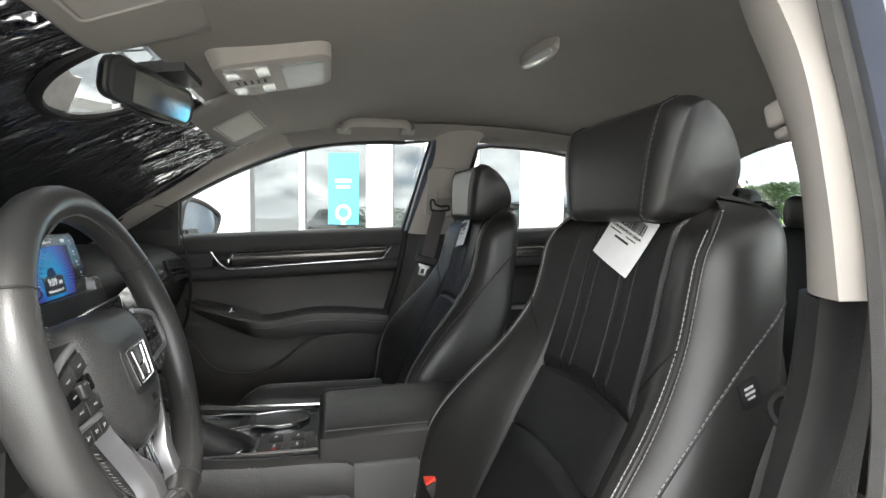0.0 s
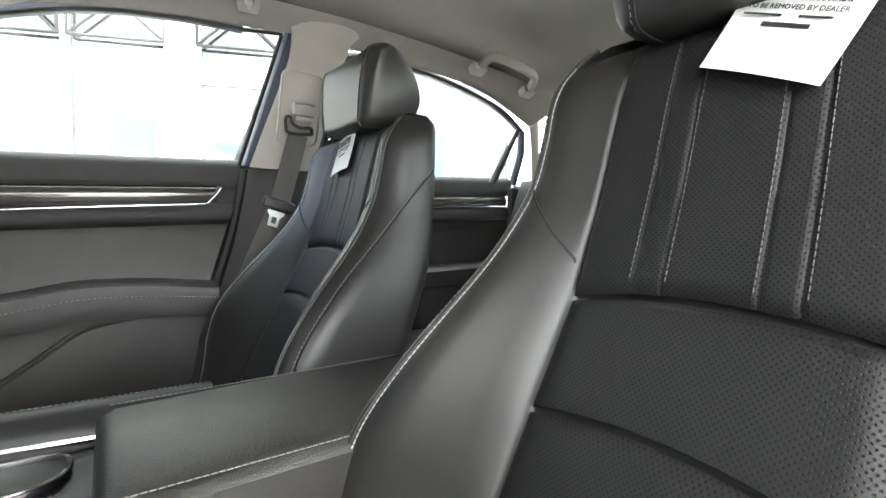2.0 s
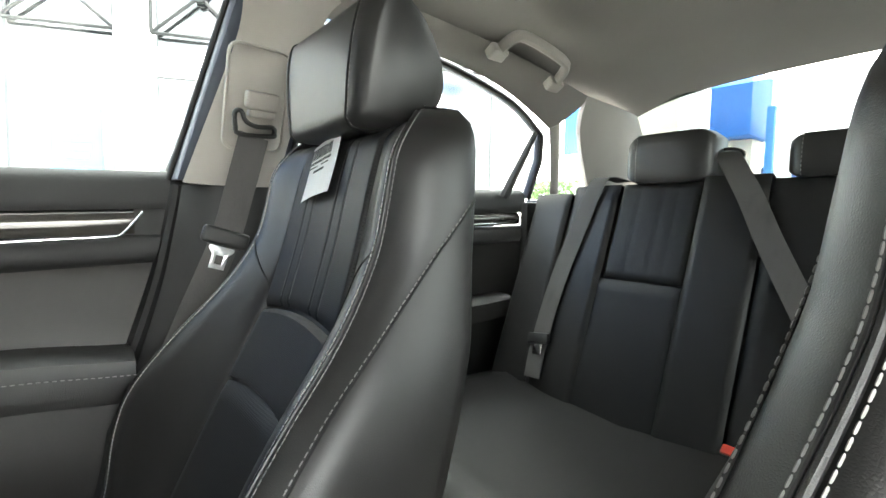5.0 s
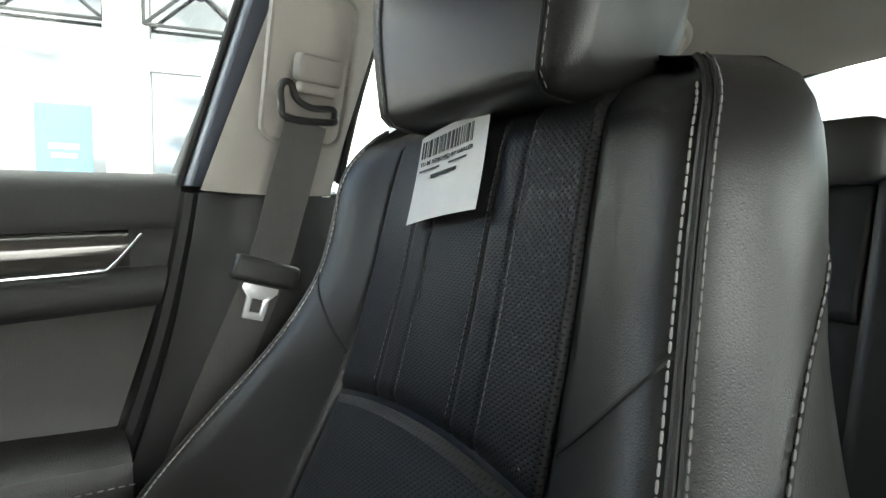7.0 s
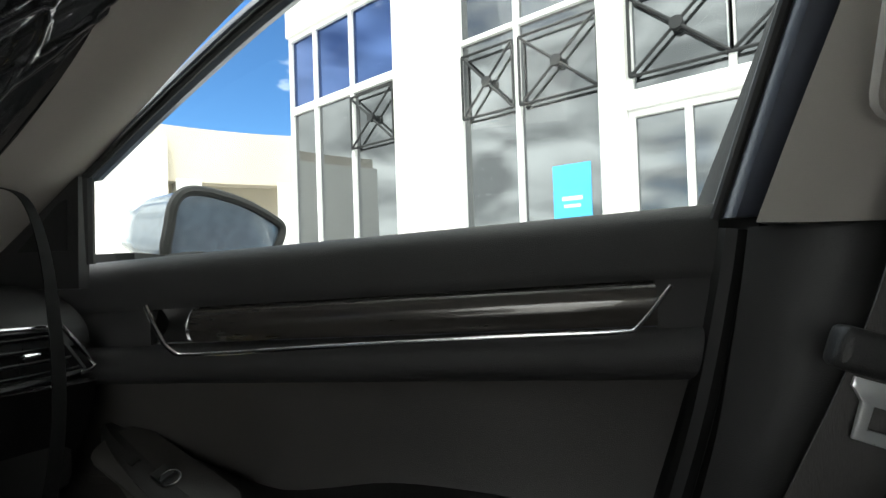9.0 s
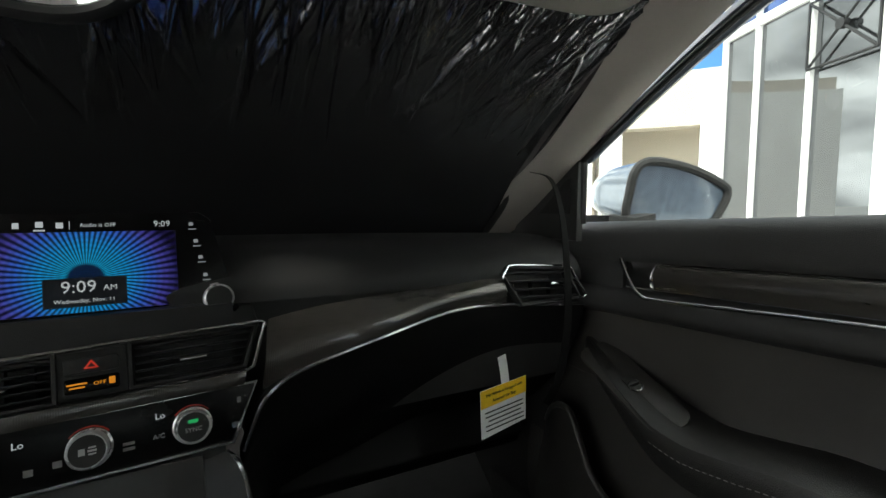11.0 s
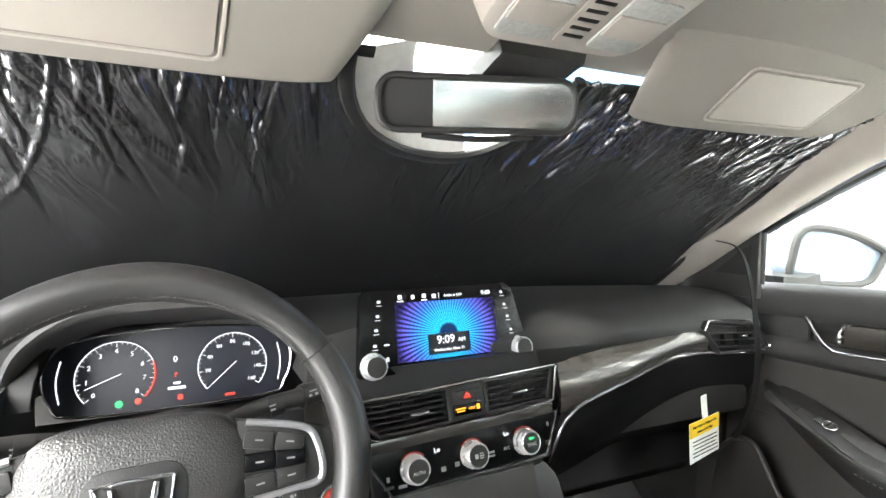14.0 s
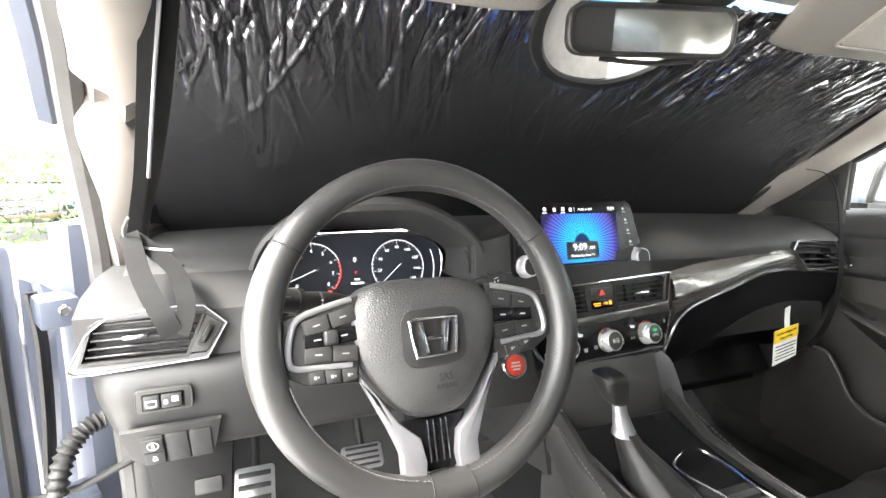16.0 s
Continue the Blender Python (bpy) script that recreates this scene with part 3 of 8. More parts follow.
for s, side in ((1, "passenger"), (-1, "driver")):
    # windscreen pillar: screen edge, then window edge
    scr = [(0.645, 0.60, 0.940), (0.655, 0.47, 1.00), (0.660, 0.305, 1.080), (0.652, 0.16, 1.182), (0.630, 0.05, 1.266), (0.605, -0.03, 1.305)]
    win = [(0.745, 0.47, 0.94), (0.740, 0.38, 0.995), (0.735, 0.245, 1.09), (0.705, 0.07, 1.185), (0.672, -0.08, 1.248), (0.655, -0.16, 1.275)]
    if s < 0:
        scr = [(0.800, 0.58, 0.930), (0.752, 0.47, 1.00), (0.711, 0.305, 1.080), (0.667, 0.16, 1.182), (0.632, 0.05, 1.266), (0.605, -0.03, 1.305)]
        win = [(0.812, 0.47, 0.86), (0.790, 0.40, 0.94), (0.758, 0.27, 1.10), (0.710, 0.115, 1.193), (0.668, -0.06, 1.252), (0.655, -0.16, 1.275)]
    pillar("pillar_a", mir(scr, s) if s > 0 else mir(win, s), mir(win, s) if s > 0 else mir(scr, s), CREAM, "cream plastic trim of the windscreen pillar, " + side + " side")
    # roof rail over the doors
    inn = [(0.605, -0.03, 1.305), (0.585, -0.35, 1.335), (0.575, -0.75, 1.345), (0.565, -1.15, 1.320), (0.56, -1.47, 1.27)]
    out = [(0.672, -0.10, 1.255), (0.652, -0.35, 1.290), (0.640, -0.75, 1.300), (0.640, -1.15, 1.275), (0.655, -1.42, 1.19)]
    pillar("roof_rail", mir(inn, s) if s > 0 else mir(out, s), mir(out, s) if s > 0 else mir(inn, s), HEADLINER, "grey-beige headliner edge above the doors, " + side + " side")
    # rear pillar beside the back window
    fr = [(0.56, -1.46, 1.27), (0.600, -1.49, 1.185), (0.635, -1.57, 1.085), (0.665, -1.66, 0.99)]
    bk = [(0.555, -1.72, 1.255), (0.575, -1.82, 1.17), (0.60, -1.92, 1.08), (0.62, -2.0, 1.01)]
    pillar("pillar_c", mir(bk, s) if s > 0 else mir(fr, s), mir(fr, s) if s > 0 else mir(bk, s), CREAM, "cream plastic trim of the rear pillar, " + side + " side")
    dn = [(0.655, -1.42, 1.19), (0.675, -1.455, 1.10), (0.70, -1.49, 0.98)]
    dm = [(0.64, -1.45, 1.215), (0.67, -1.49, 1.12), (0.70, -1.53, 0.98)]
    pillar("pillar_quarter", mir(dm, s) if s > 0 else mir(dn, s), mir(dn, s) if s > 0 else mir(dm, s), CREAM, "cream trim between rear door and quarter window, " + side + " side")

# centre pillars: cream above, black below, with the belt guide panel
for s, side in ((1, "passenger"), (-1, "driver")):
    if s > 0:
        up = [(0.676, 0.978), (0.664, 1.05), (0.643, 1.14), (0.620, 1.235), (0.604, 1.300), (0.580, 1.346)]
        f_edge = [(x + 0.010, (-0.489, -0.512, -0.540, -0.567, -0.570, -0.555)[i], z) for i, (x, z) in enumerate(up)]
        b_edge = [(x, (-0.645, -0.660, -0.680, -0.700, -0.722, -0.775)[i], z) for i, (x, z) in enumerate(up)]
        pillar("pillar_b", f_edge, b_edge, CREAM, "cream plastic trim of the centre pillar above the belt line", thick=0.03, bulge=0.030, fade=1.0)
    else:
        f_edge = [(-0.716, -0.530, 0.978), (-0.704, -0.530, 1.05), (-0.682, -0.530, 1.14), (-0.642, -0.535, 1.222), (-0.590, -0.550, 1.305)]
        b_edge = [(-0.652, -0.600, 0.978), (-0.642, -0.600, 1.07), (-0.612, -0.600, 1.14), (-0.584, -0.600, 1.20), (-0.535, -0.610, 1.315)]
        pillar("pillar_b", b_edge, f_edge, CREAM, "cream plastic trim of the centre pillar beside the open door", thick=0.03, bulge=0.012)
    lo = [(0.705, 0.975), (0.70, 0.90), (0.69, 0.78), (0.69, 0.62), (0.70, 0.45), (0.72, 0.32)]
    f2 = [((x + (0.010 if s > 0 else -0.012)) * s, max(-0.497, door_end(z) - 0.010) if s > 0 else -0.545 + (0.20 * max(0, i - 1) / 4) ** 1.3, z) for i, (x, z) in enumerate(lo)]
    b2 = [((x - 0.026) * s, -0.652 if s > 0 else -0.620, z) for x, z in lo]
    if s > 0:
        pillar("pillar_b_lower", b2, f2, PLASTIC, "black plastic trim at the foot of the centre pillar", thick=0.03, bulge=0.024)
    else:
        pillar("pillar_b_lower", f2, b2, PLASTIC, "black plastic trim at the foot of the driver's centre pillar", thick=0.03, bulge=0.030)
    if s < 0:
        pd_ = frame_at((-0.618, -0.596, 1.108), (0.03, 1, 0), (0.30, -0.24, 1))
        slide = thing("belt_slide", (-0.66, -0.612, 1.0), "cream belt height slider on the driver's pillar", "trim panel")
        part("slider", rbox(pd_ @ pose(0, 0.014, -0.003), 0.030, 0.022, 0.018, 0.006, 3), CREAM, slide)
        part("button", rbox(pd_ @ pose(0, -0.004, -0.004), 0.024, 0.009, 0.014, 0.004, 3), CREAM, slide)
        continue
    pm = frame_at((0.611, -0.590, 1.118), (0.03, -1, 0), (-0.30, -0.26, 1))
    slide = thing("belt_height_adjuster", (0.668 * s, -0.598, 1.0), "cream recessed panel with the belt height slide", "trim panel")
    part("panel", plate(pm @ pose(0, 0, -0.004), roundrect(0.104, 0.175, 0.02), 0.008, 0.003, roundrect(0.095, 0.166, 0.016)), CREAM, slide)
    part("slider", rbox(pm @ pose(0.006, 0.000, 0.008), 0.054, 0.030, 0.024, 0.007, 3), CREAM, slide)
    part("button", rbox(pm @ pose(0.006, -0.021, 0.008), 0.044, 0.013, 0.018, 0.005, 3), CREAM, slide)


# ---- doors ----
def sill_z(y):
    return 0.968 + (0.26 - y) * 0.045


def door_strip(profile, y0, y1, s, n=24, thick=0.012, lift=True):
    """A skin along the door between two stations; the profile is (x, z) and its upper part follows the sloping sill."""
    prof = [Vector((p[0], p[1], 0)) for p in profile]
    pts = catmull([(p.x, p.y, 0) for p in prof], 4)
    k = len(pts) - 1

    def f(u, v):
        p = pts[min(k, int(round(v * k)))]
        ye = max(y1, door_end(p.y)) if -0.6 < y1 < 0 else y1
        y = y0 + (ye - y0) * u
        dz = (sill_z(y) - 0.98) if lift else 0
        return (s * p.x, y, p.y + dz)
    return sheet(f, n, k, -thick if s > 0 else thick)


def front_door(s, label):
    d = thing("passenger_door", (0.75 * s, -0.1, 0.3), label, "car door")
    part("upper_pad", door_strip([(0.80, 0.972), (0.775, 0.980), (0.757, 0.972), (0.748, 0.955), (0.744, 0.925), (0.748, 0.912)], 0.47, -0.487, s), PAD, d, "soft dark grey pad below the window")
    part("trim_strip", door_strip([(0.752, 0.913), (0.742, 0.905), (0.738, 0.890), (0.742, 0.870)], 0.10, -0.425, s, 20, 0.008), WOOD, d, "dark grained glossy trim strip")
    part("handle_recess", door_strip([(0.765, 0.914), (0.775, 0.90), (0.776, 0.885), (0.760, 0.868)], 0.17, 0.085, s, 8, 0.008), PLASTIC, d)
    part("recess_backing", door_strip([(0.786, 0.925), (0.788, 0.89), (0.786, 0.855)], 0.22, 0.03, s, 6, 0.006), PLASTIC, d)
    part("front_infill", door_strip([(0.750, 0.913), (0.745, 0.895), (0.745, 0.866)], 0.47, 0.165, s, 8, 0.008), PAD, d)
    part("rear_infill", door_strip([(0.750, 0.913), (0.745, 0.895), (0.745, 0.866)], -0.425, -0.487, s, 8, 0.008), PAD, d)
    # chrome line: hooks up at both ends
    ch = [(0.742, 0.168, 0.905), (0.738, 0.148, 0.876), (0.734, 0.122, 0.852), (0.733, 0.085, 0.848), (0.732, -0.10, 0.862), (0.732, -0.30, 0.875), (0.732, -0.390, 0.880), (0.734, -0.408, 0.886), (0.738, -0.437, 0.922)]
    part("chrome_strip", tube([(x * s, y, z + 0.004) for x, y, z in catmull(ch, 8)], 0.0021, 8, flat=1.2, taper=lambda t: 1.5 - 0.9 * t if t < 0.5 else 1.05 - 0.5 * (t - 0.5)), CHROME, d, "bright chrome strip")
    part("inner_handle", tube([(x * s, y, z) for x, y, z in catmull([(0.762, 0.118, 0.872), (0.752, 0.110, 0.885), (0.752, 0.100, 0.902), (0.765, 0.094, 0.908)], 5)], 0.006, 8, flat=1.6), CHROME, d, "chrome pull of the door latch")
    part("middle_pad", door_strip([(0.748, 0.868), (0.735, 0.862), (0.728, 0.845), (0.732, 0.828), (0.750, 0.818)], 0.47, -0.487, s), PAD, d)
    part("insert", door_strip([(0.752, 0.822), (0.757, 0.80), (0.760, 0.76), (0.760, 0.71), (0.755, 0.67)], 0.40, -0.48, s, 24, 0.01), DOORTRIM, d, "padded black insert")
    # armrest: rises towards the front, ends in the switch plate
    rings = []
    for i in range(29):
        y = 0.25 - 0.665 * i / 28
        t = i / 28
        reach = 0.02 + 0.085 * min(1, t * 3.2) ** 0.8
        top = tab(y, [-0.50, -0.38, -0.28, -0.15, -0.07, 0.0, 0.12, 0.25], [0.688, 0.698, 0.708, 0.710, 0.697, 0.690, 0.716, 0.752])
        th = 0.03 + 0.045 * min(1, t * 2.0)
        xo = 0.765
        prof = [(xo, top), (xo - reach * 0.75, top + 0.002), (xo - reach * 0.96, top - 0.007), (xo - reach, top - 0.022), (xo - reach * 0.92, top - th), (xo, top - th - 0.01)]
        rings.append([(p[0] * s, y, p[1]) for p in prof])
    arm = part("armrest", loft(rings), LEATHER, d, "black padded armrest with stitching")
    part("stitching", stitches([Vector(r[3]) + Vector((-0.0015 * s, 0, -0.006)) for r in rings[9:]]), GREYTHREAD, arm)
    # switch plate on the front of the armrest
    sm = Matrix.Translation((0.716 * s, 0.120, 0.7120)) @ pose(0, 0, 0, 13.5, 0, 0) @ pose(0, 0, 0, 0, 0, 90 - 14 * s) @ pose(0, 0, 0, -24 * s, 0, 0)
    sp = part("switch_plate", plate(sm, roundrect(0.23, 0.066, 0.024), 0.006, 0.002), DOORTRIM, d, "black switch plate")
    part("window_switch", join(rbox(sm @ pose(-0.005, 0, 0.008), 0.022, 0.020, 0.008, 0.003), ), PLASTIC, sp)
    part("switch_ring", tube([sm @ Vector((-0.020 + 0.012 * math.cos(a), 0.010 * math.sin(a), 0.011)) for a in (2 * math.pi * i / 20 for i in range(20))], 0.0013, 6, True), CHROME, sp, "chrome edge of the window switch")
    part("lock_switch", rbox(sm @ pose(0.045, 0.008, 0.007), 0.014, 0.012, 0.006, 0.002), PLASTIC, sp)
    # lower panel with the map pocket
    part("lower_panel", door_strip([(0.757, 0.68), (0.756, 0.63), (0.75, 0.56), (0.735, 0.50), (0.73, 0.40), (0.745, 0.33)], 0.40, -0.46, s, 24, 0.012, False), DOORTRIM, d, "black lower door panel")
    edge = catmull([(0.738, 0.345, 0.555), (0.715, 0.31, 0.59), (0.702, 0.275, 0.620), (0.695, 0.235, 0.626), (0.688, 0.20, 0.59), (0.684, 0.165, 0.54), (0.683, 0.10, 0.510), (0.683, 0.0, 0.512), (0.684, -0.08, 0.560), (0.688, -0.15, 0.610), (0.692, -0.22, 0.628), (0.70, -0.30, 0.634), (0.715, -0.42, 0.638)], 6)
    low = [Vector((0.705, p.y, 0.34)) for p in edge]

    def pocket(u, v):
        k = min(len(edge) - 1, int(round(u * (len(edge) - 1))))
        p, q = edge[k], low[k]
        return ((p.x + (q.x - p.x) * v - 0.01 * math.sin(math.pi * v)) * s, p.y, p.z + (q.z - p.z) * v)
    pk = part("map_pocket", sheet(pocket, len(edge) - 1, 8, -0.008 if s > 0 else 0.008), DOORTRIM, d, "moulded map pocket")
    part("pocket_edge", tube([(p.x * s, p.y, p.z) for p in edge], 0.006, 8), DOORTRIM, pk)
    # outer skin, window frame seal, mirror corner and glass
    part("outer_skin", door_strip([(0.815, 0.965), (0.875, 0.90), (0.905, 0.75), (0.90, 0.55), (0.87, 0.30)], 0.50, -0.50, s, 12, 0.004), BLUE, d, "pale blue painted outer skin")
    fr = [(0.742, 0.262, 0.97), (0.738, 0.258, 1.078), (0.722, 0.10, 1.165), (0.695, -0.06, 1.232), (0.672, -0.20, 1.268), (0.660, -0.35, 1.285), (0.655, -0.47, 1.290), (0.662, -0.548, 1.262), (0.702, -0.513, 1.126), (0.745, -0.477, 0.985)]
    head = [(0.651, -0.558, 1.300)] + fr[7:]
    seal = catmull(fr[1:7], 6) + catmull(head, 4)
    part("window_seal", tube([(x * s, y, z) for x, y, z in seal], 0.005, 8), RUBBER, d, "black rubber window seal")
    part("window_frame", tube([((x + 0.010) * s, y, z + 0.008) for x, y, z in seal if y > -0.475], 0.014, 8), BLUE, d, "pale blue painted window frame")
    leg = catmull(head, 6)
    part("frame_leg", loft([[((x + dx) * s, y + dy, z) for dx, dy in ((0.004, -0.002), (-0.010, -0.006), (-0.016, -0.012), (-0.010, -0.034), (0.030, -0.034), (0.030, -0.002))] for x, y, z in leg]), BLUE, d, "pale blue painted rear leg of the window frame")
    part("front_seal", tube([(0.744 * s, 0.262, 0.965), (0.740 * s, 0.256, 1.085)], 0.007, 8), RUBBER, d)
    tri = frame_at((0.742 * s, 0.335, 0.955), (0, -s, 0), (0, 0, 1))
    corner = part("mirror_corner", plate(tri, [(-s * 0.13 * s, -0.022), (0.075, -0.022), (0.078, 0.125), (0.060, 0.122), (-0.07, 0.055)] if s > 0 else [(-0.075, 0.015), (0.13, 0.015), (0.07, 0.055), (-0.060, 0.122), (-0.078, 0.125)], 0.014, 0.004), PLASTIC, d, "black triangular corner cover")
    part("speaker_grille", plate(tri @ pose(0, 0, 0.0142), [(-0.03, 0.028), (0.058, 0.028), (0.060, 0.095), (0.045, 0.090)] if s > 0 else [(-0.058, 0.028), (0.03, 0.028), (-0.045, 0.090), (-0.060, 0.095)], 0.002, 0.0008), RUBBER, corner)

    def pane(u, v):
        y = 0.255 - 0.78 * u
        top = tab(y, [-0.54, -0.35, -0.2, -0.06, 0.10, 0.258], [1.28, 1.285, 1.268, 1.232, 1.165, 1.078])
        z = sill_z(y) - 0.02 + v * (top - sill_z(y) + 0.02)
        return ((0.775 - 0.36 * max(0, z - 0.97) + 0.002) * s, y, z)
    g = part("window", sheet(pane, 16, 6, 0.004), PANE, d, "clear closed side window")
    g.visible_shadow = False
    return d


front_door(1, "closed passenger front door with dark grained trim strip and chrome line")


def rear_door(s, label):
    d = thing("rear_door", (0.75 * s, -1.05, 0.3), label, "car door")
    part("upper_pad", door_strip([(0.80, 0.945), (0.775, 0.955), (0.757, 0.947), (0.748, 0.93), (0.744, 0.90), (0.748, 0.885)], -0.70, -1.43, s), PAD, d, "soft dark grey pad below the window")
    part("trim_strip", door_strip([(0.752, 0.886), (0.742, 0.878), (0.738, 0.865), (0.742, 0.85)], -0.70, -1.40, s, 16, 0.008), WOOD, d, "dark grained glossy trim strip")
    part("chrome_strip", tube([(0.735 * s, y, 0.872 + (0.26 - y) * 0.045 - 0.028) for y in np.linspace(-0.70, -1.36, 10)] + [(0.738 * s, -1.41, 0.935)], 0.0024, 8), CHROME, d, "bright chrome strip")
    part("middle_pad", door_strip([(0.748, 0.848), (0.735, 0.842), (0.728, 0.825), (0.732, 0.808), (0.750, 0.798)], -0.70, -1.43, s), PAD, d)
    part("insert", door_strip([(0.752, 0.802), (0.757, 0.78), (0.760, 0.74), (0.755, 0.60), (0.745, 0.45), (0.75, 0.33)], -0.70, -1.44, s, 24, 0.01), SMOOTH, d)
    rings = []
    for i in range(21):
        y = -0.78 - 0.55 * i / 20
        top, r = 0.70 + 0.01 * i / 20, 0.07 + 0.02 * math.sin(math.pi * i / 20)
        rings.append([(p * s, y, z) for p, z in ((0.765, top), (0.765 - r * 0.8, top), (0.765 - r, top - 0.012), (0.765 - r * 0.95, top - 0.06), (0.765, top - 0.08))])
    part("armrest", loft(rings), LEATHER, d)
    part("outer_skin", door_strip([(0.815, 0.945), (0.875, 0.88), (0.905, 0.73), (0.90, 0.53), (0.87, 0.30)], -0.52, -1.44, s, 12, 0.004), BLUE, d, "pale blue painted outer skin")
    fr = catmull([(0.745, -0.69, 1.0), (0.70, -0.70, 1.13), (0.655, -0.73, 1.285)], 4) + catmull([(0.650, -0.78, 1.293), (0.645, -1.0, 1.283), (0.65, -1.25, 1.235), (0.668, -1.40, 1.17)], 5) + catmull([(0.69, -1.425, 1.10), (0.745, -1.44, 0.99)], 3)
    part("window_seal", tube([(x * s, y - 0.004, z) for x, y, z in fr], 0.006, 8), RUBBER, d, "black rubber window seal")
    part("window_frame", tube([((x + 0.014) * s, y - 0.004, z + 0.006) for x, y, z in fr], 0.012, 8), BLUE, d)
    part("division_bar", tube([(0.742 * s, -1.33, 0.99), (0.70 * s, -1.36, 1.10), (0.672 * s, -1.385, 1.18)], 0.009, 8, taper=lambda t: 1.6 - 0.8 * t), RUBBER, d)

    def pane(u, v):
        y = -0.70 - 0.74 * u
        top = tab(y, [-1.44, -1.40, -1.25, -1.0, -0.78, -0.70], [1.10, 1.17, 1.235, 1.283, 1.293, 1.28])
        z = 0.985 + v * (top - 0.985)
        return ((0.772 - 0.36 * max(0, z - 0.97)) * s, y, z)
    g = part("window", sheet(pane, 14, 6, 0.004), PANE, d, "clear closed side window")
    g.visible_shadow = False
    return d


rear_door(1, "closed passenger-side rear door with dark trim strip")
rear_door(-1, "closed driver-side rear door with dark trim strip")

# side wall under the quarter window and its panes, back window
for s in (1, -1):
    tagged(part("arch_trim", rbox(at(0.725 * s, -1.52, 0.66), 0.03, 0.24, 0.64, 0.012), PAD), "dark trim panel beside the rear bench", "trim panel", kind="structure")
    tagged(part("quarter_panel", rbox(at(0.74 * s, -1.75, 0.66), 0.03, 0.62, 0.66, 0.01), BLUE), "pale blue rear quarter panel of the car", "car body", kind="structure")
    q = thing("quarter_window", (0.70 * s, -1.6, 0.98), "small fixed triangular rear quarter window", "window", kind="structure")
    qm = frame_at((0.72 * s, -1.49, 0.985), (0, -1, 0), (-0.36 * s, 0, 1))
    g = part("pane", plate(qm, [(0.0, 0), (0.20, 0.0), (0.14, 0.08), (0.0, 0.19)], 0.004, 0), PANE, q)
    g.visible_shadow = False
bw = thing("back_window", (0, -1.9, 1.02), "sloping clear back window of the car", "window", kind="structure")


def backlight(u, v):
    return (-0.59 + 1.18 * v, -1.70 - 0.36 * u - 0.05 * (1 - (2 * v - 1) ** 2), 1.30 - 0.26 * u)


g = part("pane", sheet(backlight, 8, 12, 0.004), BACKPANE, bw)
g.visible_shadow = False
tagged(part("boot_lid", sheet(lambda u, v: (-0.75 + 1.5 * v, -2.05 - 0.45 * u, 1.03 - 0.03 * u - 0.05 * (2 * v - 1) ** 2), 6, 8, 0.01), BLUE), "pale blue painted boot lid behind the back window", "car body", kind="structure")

# steel posts inside the passenger centre pillar, and the seal of the closed door
post = thing("centre_post", (0.78, -0.6, 0.3), "black covered centre post between the passenger doors", "car body", kind="structure")
part("post", loft([[(0.738 - 0.34 * max(0, z - 0.97), -0.655 - 0.16 * max(0, z - 0.97), z), (0.745 - 0.34 * max(0, z - 0.97), max(-0.525, door_end(z) - 0.02) - 0.33 * max(0, z - 0.97), z), (0.785 - 0.38 * max(0, z - 0.97), max(-0.52, door_end(z) + 0.012) - 0.33 * max(0, z - 0.97), z), (0.86 - 0.42 * max(0, z - 0.95), max(-0.52, door_end(z) + 0.012) - 0.3 * max(0, z - 0.97), z), (0.86 - 0.42 * max(0, z - 0.95), -0.71, z)] for z in (0.28, 0.5, 0.7, 0.95, 1.1, 1.29)]), RUBBER, post)
part("door_seal", tube(catmull([(0.744, door_end(z) - 0.008, z) for z in (0.975, 0.92, 0.80, 0.66, 0.52, 0.42, 0.33)], 6), 0.012, 8), RUBBER, post, "black rubber door seal")

# driver's sill, hinge pillar and weather strip of the open doorway
jamb = thing("door_jamb", (-0.80, 0.3, 0.3), "pale blue painted door jamb with rubber weather strip", "door jamb", kind="structure")
part("hinge_pillar", loft([[(-0.815, 0.44, z), (-0.845, 0.415, z), (-0.880, 0.44, z), (-0.880, 0.62, z), (-0.79, 0.62, z)] for z in (0.28, 0.5, 0.7, 0.9, 0.96)]), BLUE, jamb)
part("sill", rbox(at(-0.80, -0.15, 0.30), 0.13, 1.05, 0.12, 0.02, 3), BLUE, jamb)
part("centre_post", loft([[(-0.72, -0.60, z), (-0.80 + 0.35 * max(0, z - 0.95), -0.555, z), (-0.86 + 0.4 * max(0, z - 0.95), -0.60, z), (-0.86 + 0.4 * max(0, z - 0.95), -0.70, z), (-0.72 + 0.2 * max(0, z - 0.95), -0.70, z)] for z in (0.28, 0.6, 0.95, 1.1, 1.28)]), BLUE, jamb)
strip = catmull([(-0.785, 0.40, 0.33), (-0.795, 0.41, 0.6), (-0.812, 0.435, 0.85), (-0.803, 0.40, 0.945), (-0.772, 0.270, 1.098), (-0.724, 0.115, 1.190), (-0.690, -0.03, 1.250), (-0.672, -0.25, 1.285), (-0.662, -0.42, 1.295), (-0.668, -0.525, 1.275), (-0.70, -0.548, 1.14), (-0.735, -0.545, 0.98), (-0.745, -0.53, 0.80), (-0.745, -0.42, 0.55), (-0.745, -0.36, 0.40), (-0.75, -0.25, 0.365), (-0.755, 0.1, 0.36), (-0.752, 0.28, 0.34)], 6)
part("weather_strip", tube(strip, 0.011, 8, True, taper=lambda t: 1.5 if t < 0.36 else 1.0), SEAL, jamb, "dark grey fabric weather strip")
